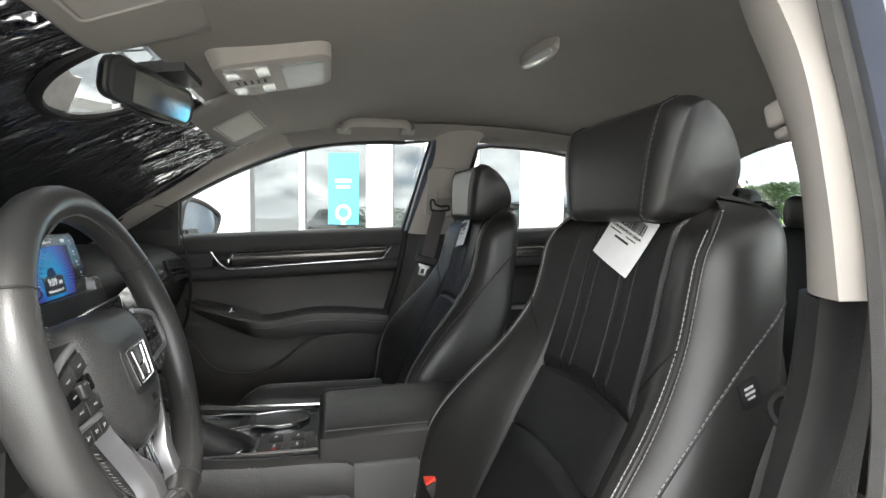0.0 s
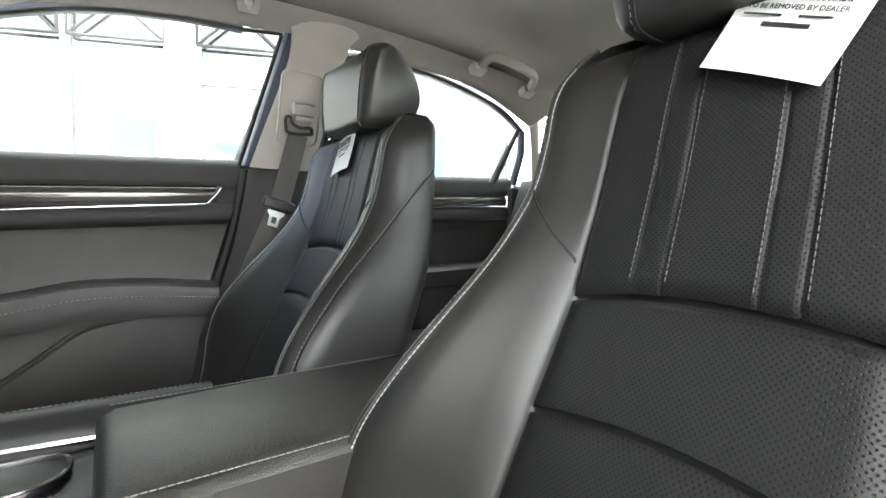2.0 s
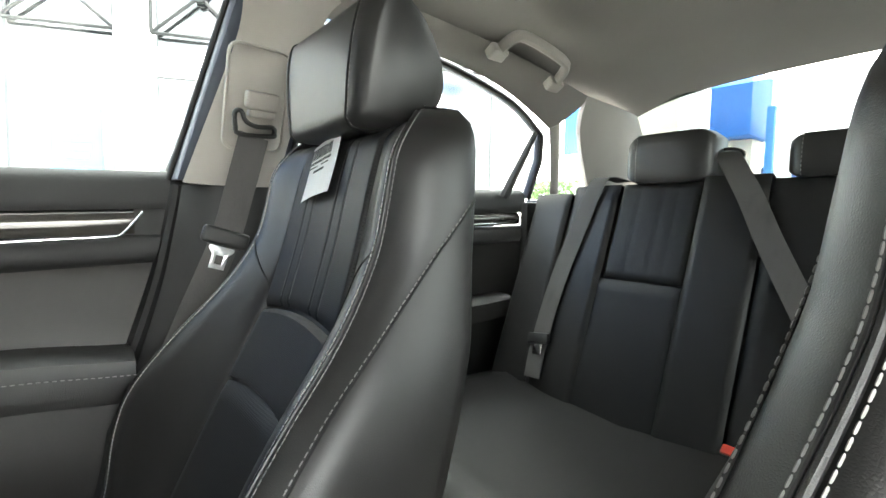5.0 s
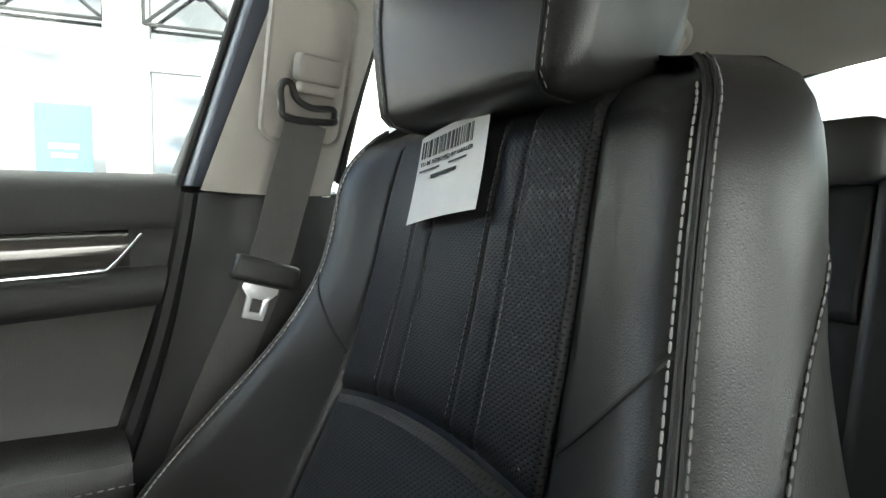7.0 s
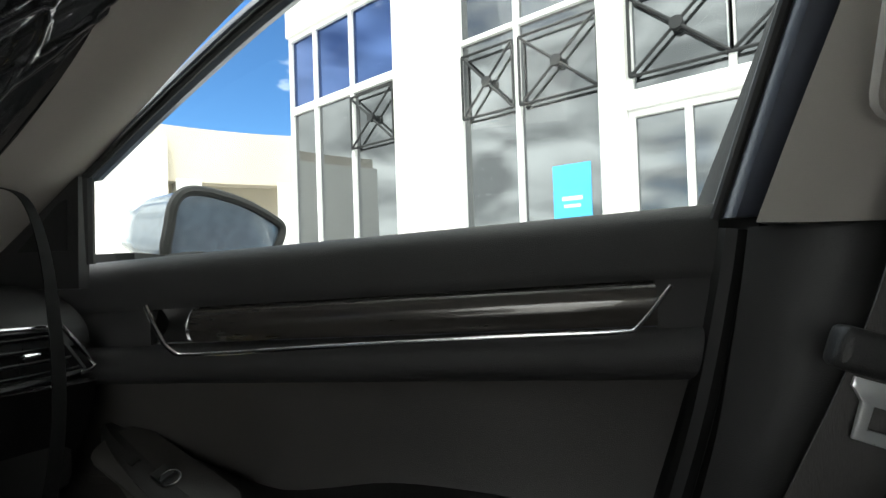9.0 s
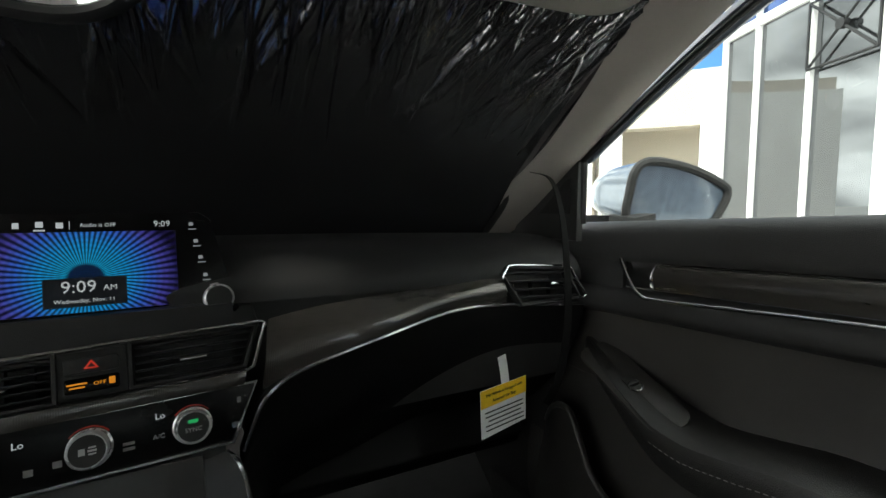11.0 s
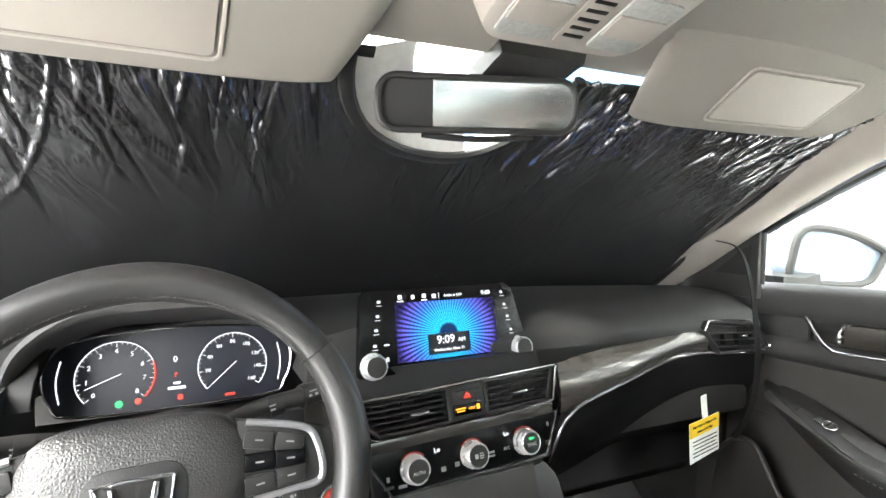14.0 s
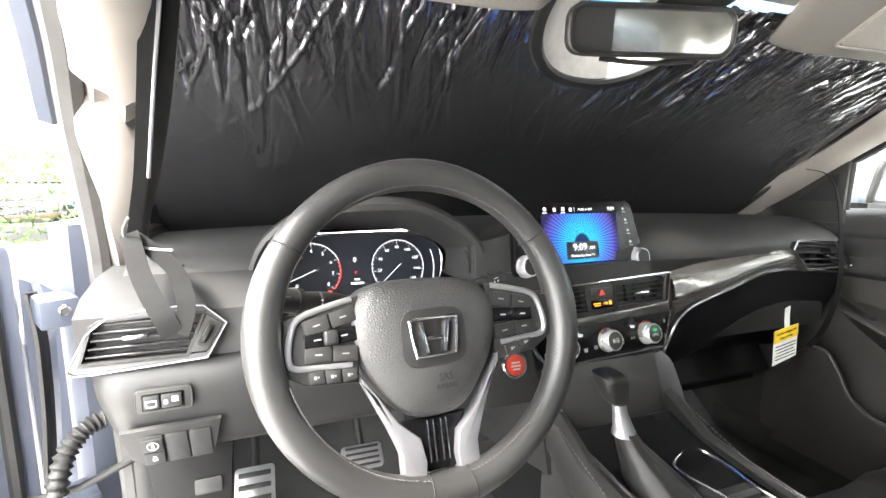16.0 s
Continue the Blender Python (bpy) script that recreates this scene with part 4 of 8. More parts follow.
part("roof_flange", tube([(x - 0.022, y, z + 0.016) for x, y, z in strip[24:68]], 0.02, 8), BLUE, jamb)

# side kick panels and cowl ends
for s in (1, -1):
    tagged(part("kick_panel", join(rbox(at(0.755 * s, 0.62, 0.56), 0.03, 0.56, 0.62, 0.01), rbox(at((0.77 if s > 0 else 0.735) * s, 0.62, 0.90), 0.07 if s > 0 else 0.03, 0.56, 0.11, 0.012)), PLASTIC), "black kick panel at the side of the footwell", "kick panel", kind="structure")
tagged(part("sill_trim", rbox(at(0.755, -0.45, 0.31), 0.06, 2.0, 0.08, 0.015), PLASTIC), "black plastic door sill trim", "sill trim", kind="structure")

# windscreen shade
shade = thing("windscreen_shade", (0, 0.4, 0.95), "crinkled black foil sunshade covering the windscreen", "sunshade")


def screen_pt(u, v):
    """u from the driver's to the passenger's side, v from the foot to the head of the windscreen."""
    hw = 0.682 - 0.02 * v
    x = -hw + 2 * hw * u
    if u < 0.25:
        x -= (0.15 - 0.11 * v) * (1 - 4 * u)      # the foot of the sheet runs out behind the driver's pillar
    q = min(1.15, (x / hw) ** 2)
    y = (0.69 - 0.16 * q) * (1 - v) + (0.075 - 0.05 * q) * v
    z = 0.935 + (1.29 - 0.015 * q - 0.935) * v + 0.02 * math.sin(math.pi * v)
    return Vector((x, y, z))


NU, NV = 1300, 90
random.seed(4)
RELIEF = np.zeros((NU + 1, NV + 1))


def crease(u, v, lean, length, amp, w):
    """A folded ridge that runs down the sheet with a few kinks and fades out."""
    steps = max(3, int(length * NV))
    for k in range(steps):
        if k % 14 == 0:
            lean += random.gauss(0, 0.06)
        v -= length / steps
        u += lean * length / steps
        j = int(round(v * NV))
        if not 0 <= j <= NV:
            continue
        t = (k + 0.5) / steps
        h = amp * min(1, 6 * t, 4 * (1 - t))
        for i in range(max(0, int((u - 1.6 * w) * NU)), min(NU, int((u + 1.6 * w) * NU) + 1) + 1):
            d = abs(i / NU - u) / w
            if d < 1.5:
                RELIEF[i, j] += h * max(0, 1 - d / 1.5)


for i in range(340):
    u0 = random.random() ** 1.15
    crease(u0, 1.04, (0.5 - u0) * 0.30 + random.gauss(0, 0.07), 0.16 + 0.50 * random.random() ** 1.7, random.choice((1, 1, -1)) * (0.0014 + 0.0046 * random.random() ** 1.3), 0.0013 + 0.0011 * random.random())
for i in range(150):
    u0 = random.random()
    crease(u0, 0.62 + 0.42 * random.random() ** 0.6, random.gauss(0, 1.2), 0.04 + 0.10 * random.random(), random.choice((1, -1)) * (0.0006 + 0.0012 * random.random()), 0.0010 + 0.0006 * random.random())
for i in range(40):
    u0 = random.random()
    crease(u0, 0.12 + 0.12 * random.random(), random.gauss(0, 1.6), 0.03 + 0.05 * random.random(), 0.0012 + 0.0018 * random.random(), 0.0030)
for i in range(26):
    u0 = random.choice((random.random() * 0.25, 1 - random.random() * 0.25))
    crease(u0, 0.35 + 0.4 * random.random(), random.gauss(0, 0.8), 0.08 + 0.12 * random.random(), 0.0012 + 0.0015 * random.random(), 0.0018)


def foil_pt(i, j):
    u, v = i / NU, j / NV
    p = screen_pt(u, v)
    h = 0.006 * math.sin(math.pi * v) * noise.noise(Vector((u * 5, v * 3, 1.3))) + 0.010 * noise.noise(Vector((u * 3, v * 7, 5.1))) * max(0, 0.35 - v)
    h += 0.0022 * noise.noise(Vector((u * 26, v * 7, 2.2))) * max(0, v - 0.35)
    return p + Vector((0, -0.5, -0.86)) * (0.012 + h + RELIEF[i, j])


def in_cut(u, v):
    return abs((u - 0.48) / (0.125 if u < 0.48 else 0.098)) ** 2.2 + abs((1.0 - v) / 0.27) ** 2.2 < 1


_P = [[foil_pt(i, j) for j in range(NV + 1)] for i in range(NU + 1)]
_faces = [(i * (NV + 1) + j, (i + 1) * (NV + 1) + j, (i + 1) * (NV + 1) + j + 1, i * (NV + 1) + j + 1) for i in range(NU) for j in range(NV) if not in_cut((i + 0.5) / NU, (j + 0.5) / NV)]
foil = part("foil", bm_new([p for r in _P for p in r], _faces), FOIL, shade, angle=180)
_s = foil.modifiers.new("thickness", "SOLIDIFY")
_s.thickness = 0.002
rim = [screen_pt(u, v) for u, v in [(0.0, v / 12) for v in range(13)] + [(u / 16, 1.0) for u in range(1, 7)]]
rim2 = [screen_pt(u, v) for u, v in [(u / 16, 1.0) for u in range(10, 17)] + [(1.0, 1 - v / 12) for v in range(1, 13)] + [(1 - u / 24, 0.0) for u in range(1, 25)]]
off = Vector((0, -0.008, -0.014))
part("binding", join(tube([p + off for p in rim], 0.008, 8, flat=0.5), tube([p + off for p in rim2], 0.008, 8, flat=0.5)), RUBBER, shade, "black fabric edge binding")
cut = []
for i in range(25):
    a = math.pi * i / 24
    ca, sa = math.cos(a), math.sin(a)
    u, v = 0.48 - (0.125 if ca > 0 else -0.098) * abs(ca) ** 0.91, 1.0 - 0.27 * abs(sa) ** 0.91
    cut.append(screen_pt(u, min(1.0, v)) + off)
part("cutout_binding", tube(cut, 0.010, 8, flat=0.8), RUBBER, shade, "black binding round the mirror cut-out")
part("cutout_lining", sheet(lambda u, v: screen_pt(0.48 - (0.125 - 0.065 * v) * math.cos(math.pi * (0.02 + 0.56 * u)), min(1.0, 1.0 - (0.27 - 0.09 * v) * math.sin(math.pi * (0.02 + 0.56 * u)))) + Vector((0, -0.006 + 0.02 * v, -0.008 + 0.03 * v)), 16, 4, 0.002), vary(mat("white_lining", (0.7, 0.68, 0.66), 0.8), 30, 0.1, 0.05, 0.5, 60, 0.3, distance=0.004), shade, "white fabric lining of the cut-out")
wsg = thing("windscreen", (0, 0.4, 0.95), "clear windscreen glass behind the shade", "window", kind="structure")
g = part("pane", sheet(lambda u, v: screen_pt(u, v) + Vector((0, 0.02, 0.035)), 16, 8, 0.005), PANE, wsg)
g.visible_shadow = False
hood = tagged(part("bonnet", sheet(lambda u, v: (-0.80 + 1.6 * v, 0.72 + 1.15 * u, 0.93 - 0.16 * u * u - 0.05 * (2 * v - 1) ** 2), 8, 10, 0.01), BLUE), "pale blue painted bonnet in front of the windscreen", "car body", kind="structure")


# ---- front seats ----
def back_y(z):
    """The front of the backrest: upright above the waist seam, running forwards below it."""
    return tab(z, [0.40, 0.50, 0.60, 0.70, 0.76, 0.80, 0.85, 0.90, 0.95, 1.00, 1.07], [-0.372, -0.411, -0.456, -0.505, -0.537, -0.557, -0.573, -0.587, -0.599, -0.613, -0.637])


ZT = [0.42, 0.52, 0.60, 0.66, 0.72, 0.78, 0.84, 0.89, 0.94, 0.99, 1.02, 1.045, 1.058]
HWT = [0.228, 0.243, 0.243, 0.236, 0.222, 0.206, 0.191, 0.181, 0.177, 0.175, 0.168, 0.146, 0.100]
BT = [0.035, 0.050, 0.075, 0.086, 0.076, 0.056, 0.030, 0.016, 0.014, 0.016, 0.006, -0.014, -0.045]
PCT = [0.130, 0.126, 0.122, 0.120, 0.119, 0.118, 0.116, 0.114, 0.112, 0.110, 0.108, 0.100, 0.085]
OWT = [0.245, 0.260, 0.264, 0.262, 0.254, 0.240, 0.224, 0.214, 0.210, 0.205, 0.196, 0.172, 0.118]
THT = [0.13, 0.13, 0.128, 0.125, 0.120, 0.114, 0.108, 0.102, 0.094, 0.084, 0.078, 0.070, 0.055]


def seat_half(z):
    hw, b, pc, ow, th = (tab(z, ZT, t) for t in (HWT, BT, PCT, OWT, THT))
    dip = 0.0 if z < 1.02 else -1.2 * (z - 1.02)
    c = min(1, max(0, (z - 0.66) / 0.16))     # the bolsters lie flatter towards the shoulders
    return [(0.0, -0.014 + dip), (pc * 0.6, -0.014 + dip), (pc - 0.006, -0.010 + dip), (pc - 0.001, -0.0035 + dip), (pc + 0.012, -0.002 + (0.12 + 0.12 * c) * b + dip), (pc + 0.45 * (hw - pc), (0.40 + 0.16 * c) * b + 0.002 + dip), (pc + 0.80 * (hw - pc), (0.86 + 0.14 * c) * b + 0.004 + dip),
            (hw, b), (hw + 0.35 * (ow - hw), b - 0.008), (hw + 0.80 * (ow - hw), b - 0.026), (ow, b - 0.055 if b > 0.03 else b * 0.5 - 0.040), (ow, -0.060 * th / 0.09), (ow - 0.014, -th * 0.90), (ow - 0.05, -th), (ow * 0.4, -th - 0.012), (0.0, -th - 0.014)]


def on_front(z, x):
    p = catmull([(a, d, 0) for a, d in seat_half(z)][:9], 4)
    for a, b in zip(p, p[1:]):
        if a.x <= x <= b.x:
            return a.y + (b.y - a.y) * (x - a.x) / max(1e-6, b.x - a.x)
    return p[-1].y


def on_side(z, d):
    p = catmull([(a, e, 0) for a, e in seat_half(z)][6:], 4)
    for a, b in zip(p, p[1:]):
        if a.y >= d >= b.y and a.x > 0.1:
            return a.x + (b.x - a.x) * (a.y - d) / max(1e-6, a.y - b.y)
    return p[-4].x


def seat_ring(cx, z):
    h = seat_half(z)
    r = catmull([(x, d, 0) for x, d in h], 2)
    ring = [(cx + p.x, back_y(z) + p.y, z) for p in r] + [(cx - p.x, back_y(z) + p.y, z) for p in r[-2:0:-1]]
    return ring


LINES = (-0.058, -0.034, 0.034, 0.058)


def panel(cx, zlo, zhi, proud, flutes, curve_lo, curve_hi, n=40, m=24):
    """A quilted pad between two arched seams on the front of the backrest."""
    def f(u, v):
        s = 2 * u - 1
        zl = zlo + (0.012 * (1 - s * s) if curve_lo else 0) + 0.0022
        zh = zhi + (0.012 * (1 - s * s) if curve_hi else 0) - 0.0022
        z = zl + (zh - zl) * v
        x = s * (tab(z, ZT, PCT) - 0.0035)
        edge = min(1.0, min((1 - abs(s)) / 0.045, v / 0.05, (1 - v) / 0.04))
        bulge = proud * math.sin(0.5 * math.pi * max(0.0, edge)) ** 0.6 - 0.0055 * (1 - max(0.0, edge)) ** 2
        if flutes:
            for xl in LINES:
                k = xl * tab(z, ZT, PCT) / 0.117
                bulge -= 0.0017 * math.exp(-((x - k) / 0.0018) ** 2)
        dip = 0.0 if z < 1.02 else -1.2 * (z - 1.02)
        return (cx + x, back_y(z) + bulge + dip, z)
    return sheet(f, n if flutes else 20, m, -0.006)


def front_seat(cx):
    st = thing("front_seat", (cx, -0.35, 0.28), "black leather front seat with perforated centre and white stitching", "car seat", "front seats")
    zs = [0.40 + 0.66 * i / 44 for i in range(45)]
    zs = [z for z in zs if z < 1.045] + [1.045, 1.052, 1.058]
    shell = part("backrest", loft([seat_ring(cx, z) for z in zs] + [[(cx + (x - cx) * k, -0.690 + (y_ + 0.690) * q, zz) for x, y_, z in seat_ring(cx, 1.058)] for k, q, zz in ((0.88, 0.7, 1.064), (0.6, 0.4, 1.067), (0.2, 0.1, 1.068))]), SMOOTH, st, "smooth black leather bolsters and back", angle=60)
    part("centre_panel", panel(cx, 0.79, 1.050, 0.001, True, True, False, 120, 30), PERF, st, "fluted perforated black leather", angle=60)
    part("middle_panel", panel(cx, 0.695, 0.79, 0.003, False, True, True), PERF, st, "perforated black leather")
    part("lower_panel", panel(cx, 0.44, 0.695, 0.002, False, False, True), PERF, st, "perforated black leather")
    # rows of thread: along both bolster ridges, the side seams and the flutes
    for s in (1, -1):
        ridge = [(cx + s * (tab(z, ZT, HWT) + 0.003), back_y(z) + tab(z, ZT, BT) + 0.0012, z) for z in np.linspace(0.42, 1.040, 84)]
        part("seam_cord", tube([(x - s * 0.0035, y + 0.0010, z) for x, y, z in ridge], 0.0024, 8), SMOOTH, shell)
        part("stitching", stitches([(x + s * 0.0022, y + 0.0002, z) for x, y, z in ridge], 0.0054, 0.0009, 0.0007), GREYTHREAD, shell, "row of white stitches")
        part("stitching", stitches([(x - s * 0.0080, back_y(z) + on_front(z, abs(x - cx) - 0.0080) + 0.0008, z) for x, y, z in ridge if z < 1.02], 0.0052, 0.0011, 0.0007), THREAD, shell, "row of white stitches")
        groove = [(x - s * 0.0004, y + 0.0008, z) for x, y, z in ridge]
        part("seam_groove", tube(groove, 0.0011, 5), RUBBER, shell)
        side = []
        for z in np.linspace(0.44, 0.955, 60):
            d = tab(z, ZT, BT) + tab(z, [0.42, 0.60, 0.72, 0.80, 0.88, 0.93, 0.96], [-0.018, -0.018, -0.018, -0.022, -0.044, -0.075, -0.105])
            side.append((cx + s * (on_side(z, d) + 0.0004), back_y(z) + d, z))
        part("side_stitching", stitches([(x + s * 0.0004, y + 0.0035, z) for x, y, z in side], 0.005, 0.002, 0.0008), GREYTHREAD, shell)
        part("side_seam", tube(side, 0.0014, 5), RUBBER, shell)
        diag = []
        for t in np.linspace(0.0, 1, 24):
            z = 0.822 + 0.072 * t
            x = tab(z, ZT, PCT) * (1 - t) + (tab(z, ZT, HWT) - 0.002) * t
            x = max(x, tab(z, ZT, PCT) + 0.003)
            diag.append((cx + s * x, back_y(z) + on_front(z, x) + 0.0002, z))
        part("diagonal_seam", tube(diag, 0.0015, 5), RUBBER, shell)
    for xl in LINES:
        row = []
        for z in np.linspace(0.815, 1.03, 40):
            k = xl * tab(z, ZT, PCT) / 0.117 + (0.0032 if xl > 0 else -0.0032) * (1 if abs(xl) > 0.05 else -1)
            row.append((cx + k, back_y(z) + 0.0016 - (0 if z < 1.02 else 1.2 * (z - 1.02)), z))
        part("flute_stitching", stitches(row, 0.0042, 0.0014, 0.00048), DIMTHREAD, shell)
    # headrest: a wedge with a flat face, rounded shoulders and a seam near each end
    rings = []
    XS = [-0.131, -0.129, -0.124, -0.116, -0.106, -0.097, -0.06, 0.0, 0.06, 0.097, 0.106, 0.116, 0.124, 0.129, 0.131]
    for x in XS:
        a = abs(x)
        k = 1.0 if a < 0.10 else 1 - 0.20 * ((a - 0.10) / 0.033) ** 2.4
        cy_, cz_ = -0.668, 1.105
        prof = [(-0.592, 1.030), (-0.584, 1.060), (-0.585, 1.120), (-0.592, 1.160), (-0.602, 1.171), (-0.622, 1.177), (-0.656, 1.156), (-0.688, 1.118), (-0.702, 1.082), (-0.697, 1.056), (-0.680, 1.040), (-0.650, 1.030)]
        rings.append([(cx + x * (0.83 + 0.21 * (p.y - 1.03) / 0.14), cy_ + (p.x - cy_) * k, cz_ + (p.y - cz_) * k) for p in catmull([(y, z, 0) for y, z in prof], 3, True)])
    hr = part("headrest", loft(rings), SMOOTH, st, "black leather headrest", angle=60)
    for s in (1, -1):
        ring = [Vector(p) for p in rings[9 if s > 0 else 5]]
        c = sum(ring, Vector()) / len(ring)
        loop = [c + (p - c) * 1.008 + Vector((s * 0.004, 0, 0)) for p in ring]
        part("headrest_stitching", stitches(loop[0:22], 0.0048, 0.0022, 0.00045), GREYTHREAD, hr)
        part("headrest_seam", tube([p - Vector((s * 0.004, 0, 0)) for p in loop] , 0.0014, 5, True), RUBBER, hr)
        part("headrest_post", tube([(cx + s * 0.055, -0.665, 0.98), (cx + s * 0.055, -0.66, 1.06)], 0.006, 8), CHROME, st)
    # cushion
    rings = []
    for i in range(25):
        t = i / 24
        y = -0.50 + 0.56 * t
        droop = 0.035 * max(0, (t - 0.85) / 0.15) ** 2
        zc = 0.442 + 0.035 * t - droop
        hw = 0.225 + 0.025 * math.sin(math.pi * min(1, t * 1.1)) - 0.03 * max(0, (t - 0.9) / 0.1) ** 2
        b = 0.055 * (1 - 0.45 * t) - 0.02 * max(0, (t - 0.85) / 0.15)
        half = [(0, zc - 0.01), (0.10, zc - 0.01), (0.15, zc - 0.002), (0.17, zc + 0.3 * b), (0.195, zc + b), (0.215, zc + b - 0.004), (hw, zc + b - 0.035), (hw + 0.005, zc - 0.06), (hw - 0.01, zc - 0.13), (0.12, zc - 0.15), (0, zc - 0.15)]
        h = catmull([(x, z, 0) for x, z in half], 2)
        rings.append([(cx + p.x, y, p.y) for p in h] + [(cx - p.x, y, p.y) for p in h[-2:0:-1]])
    cu = part("cushion", loft(rings), SMOOTH, st, "smooth black leather seat cushion", angle=60)
    part("cushion_panel", sheet(lambda u, v: (cx + (2 * u - 1) * 0.155, -0.48 + 0.53 * v, 0.442 + 0.035 * (0.04 + 0.93 * v) + 0.004 * math.sin(math.pi * u) ** 0.5 * math.sin(math.pi * v) ** 0.5 - 0.006 - 0.035 * max(0, (v - 0.88) / 0.15) ** 2), 12, 16, 0.006), DARKL, st)
    for s in (1, -1):
        part("cushion_stitching", stitches([(r[0][0] + s * 0.203, r[0][1], max(p[2] for p in r) + 0.0005) for r in rings[1:-1]], 0.006, 0.0035, 0.001), THREAD, cu)
    part("seat_base", rbox(at(cx, -0.22, 0.325), 0.40, 0.52, 0.09, 0.01), PLASTIC, st)
    return st


seat_p = front_seat(0.36)
seat_d = copy_thing(seat_p, pose(-0.36, -0.35, 0.28))
seat_d["label"] = "black leather driver's seat with perforated centre and white stitching"


def seat_label(cx, pts_dir):
    """Paper label tucked under the headrest: bars for the code, the one line that can be read, and plain bars."""
    lb = thing("paper_label", (cx, -0.6, 0.95), "white paper label tucked under the seat's headrest", "label", "seat labels")
    o, z0, tilt = pts_dir
    # axes turned so that u runs to the reader's right
    m = frame_at((cx + o, back_y(z0) + 0.0085, z0), (-1, 0, tilt), (0, -0.28, 1)) @ Matrix.Scale(0.88, 4)

    def curl(u, v):
        return m @ Vector((-0.048 + 0.096 * u, -0.092 * v, 0.004 * v * v + 0.003 * math.sin(math.pi * u)))
    sh = sheet(curl, 8, 8, 0.0005)
    lab = part("sheet", sh, PAPER, lb)
    lift = m @ pose(0, 0, 0.0055)
    random.seed(11)
    codes, u = [], -0.036
    while u < 0.036:
        w = random.choice((0.0008, 0.0012, 0.0020, 0.0026))
        codes.append((u, -0.019, w, 0.018))
        u += w + random.choice((0.0010, 0.0016))
    bars("barcode", lift, codes, INK, lab)
    words("notice", "TO BE REMOVED BY DEALER", 0.0058, lift @ pose(0, -0.034, 0), INK, lab)
    bars("small_print", lift, [(-0.022, -0.041, 0.03, 0.0018), (0.018, -0.041, 0.024, 0.0018), (0.0, -0.049, 0.036, 0.0036)], INK, lab)
    return lb


seat_label(0.36, (0.025, 1.026, 0.16))
seat_label(-0.36, (-0.040, 1.040, -0.40))
tag = thing("seat_side_tag", (-0.593, -0.60, 0.85), "small black tag with white print on the seat's side", "tag")
tm = frame_at((-0.593, -0.600, 0.866), (0, -0.85, 0.35), (0, 0.4, 1)) @ Matrix.Scale(0.75, 4)
tb = part("tab", plate(tm, roundrect(0.030, 0.038, 0.004), 0.002, 0.0006), RUBBER, tag)
bars("print", tm @ pose(0, 0, 0.002), [(0, 0.008, 0.014, 0.0035), (0, 0.001, 0.016, 0.0035), (0, -0.006, 0.012, 0.003)], PRINT, tb)

# ---- rear seat ----
def rear_y(z):
    return -1.405 - 0.36 * (z - 0.9)


rs = thing("rear_bench", (0, -1.2, 0.28), "black leather rear bench with fluted panels", "car seat")


def rear_block(x0, x1, z0, z1, material, name, proud=0.0, thick=0.12, flutes=()):
    def f(u, v):
        s = 2 * u - 1
        z = z0 + (z1 - z0) * v
        e = min(1.0, (1 - abs(s)) / 0.05, (1 - v) / 0.035, (v + 0.001) / 0.02)
        g = proud + 0.008 * math.sin(0.5 * math.pi * max(0, e)) ** 0.7 - 0.008
        x = x0 + (x1 - x0) * u
        for k in flutes:
            g -= 0.002 * math.exp(-((u - k) / 0.02) ** 2) * (1 if z > 0.79 else 0)
        return (x, rear_y(z) + g, z)
    return part(name, sheet(f, 30 if flutes else 14, 24, -thick), material, rs, angle=60)


for s in (1, -1):
    a, b = (0.235, 0.425) if s > 0 else (-0.425, -0.235)
    rear_block(a, b, 0.79, 1.02, DARKL, "upper_panel", 0.014, 0.05, (0.25, 0.42, 0.72))
    rear_block(a - 0.02, b + 0.03, 0.44, 0.787, DARKL, "lower_panel", 0.014, 0.05)
    o0, o1 = (0.428, 0.56) if s > 0 else (-0.56, -0.428)
    rear_block(o0, o1, 0.44, 1.02, REARL, "outer_bolster", 0.024, 0.12)
    rear_block(*((0.56, 0.68) if s > 0 else (-0.68, -0.56)), 0.44, 1.0, REARL, "side_wing", 0.035, 0.12)
    rear_block(*((0.105, 0.232) if s > 0 else (-0.232, -0.105)), 0.44, 1.03, REARL, "inner_bolster", 0.022, 0.12)
rear_block(-0.102, 0.102, 0.44, 1.02, DARKL, "centre_back", 0.014, 0.10)
rear_block(-0.66, 0.66, 0.42, 1.0, REARL, "back_frame", -0.03, 0.12)
for cx, w, h in ((0.318, 0.20, 0.125), (-0.318, 0.20, 0.125), (0.0, 0.16, 0.090)):
    rings = []
    for x in np.linspace(-1, 1, 15):
        k = max(0.72, (1 - abs(x) ** 10) ** 0.5)
        zc, yc = 1.015 + h / 2, -1.475
        prof = [(0.040, -0.46), (0.050, -0.40), (0.052, 0.1), (0.046, 0.42), (0.035, 0.49), (-0.02, 0.5), (-0.055, 0.35), (-0.055, -0.45), (0.0, -0.5)]
        rings.append([(cx + x * w / 2, yc + p.x * k, zc + p.y * h * k) for p in catmull([(y, z, 0) for y, z in prof], 3, True)])
    part("headrest", loft(rings), SMOOTH, rs, angle=60)
    part("headrest_stitching", stitches([Vector(p) + Vector((0, 0.001, 0.0008)) for p in rings[12][0:14]], 0.005, 0.0035, 0.0009), GREYTHREAD, rs)
rings = []
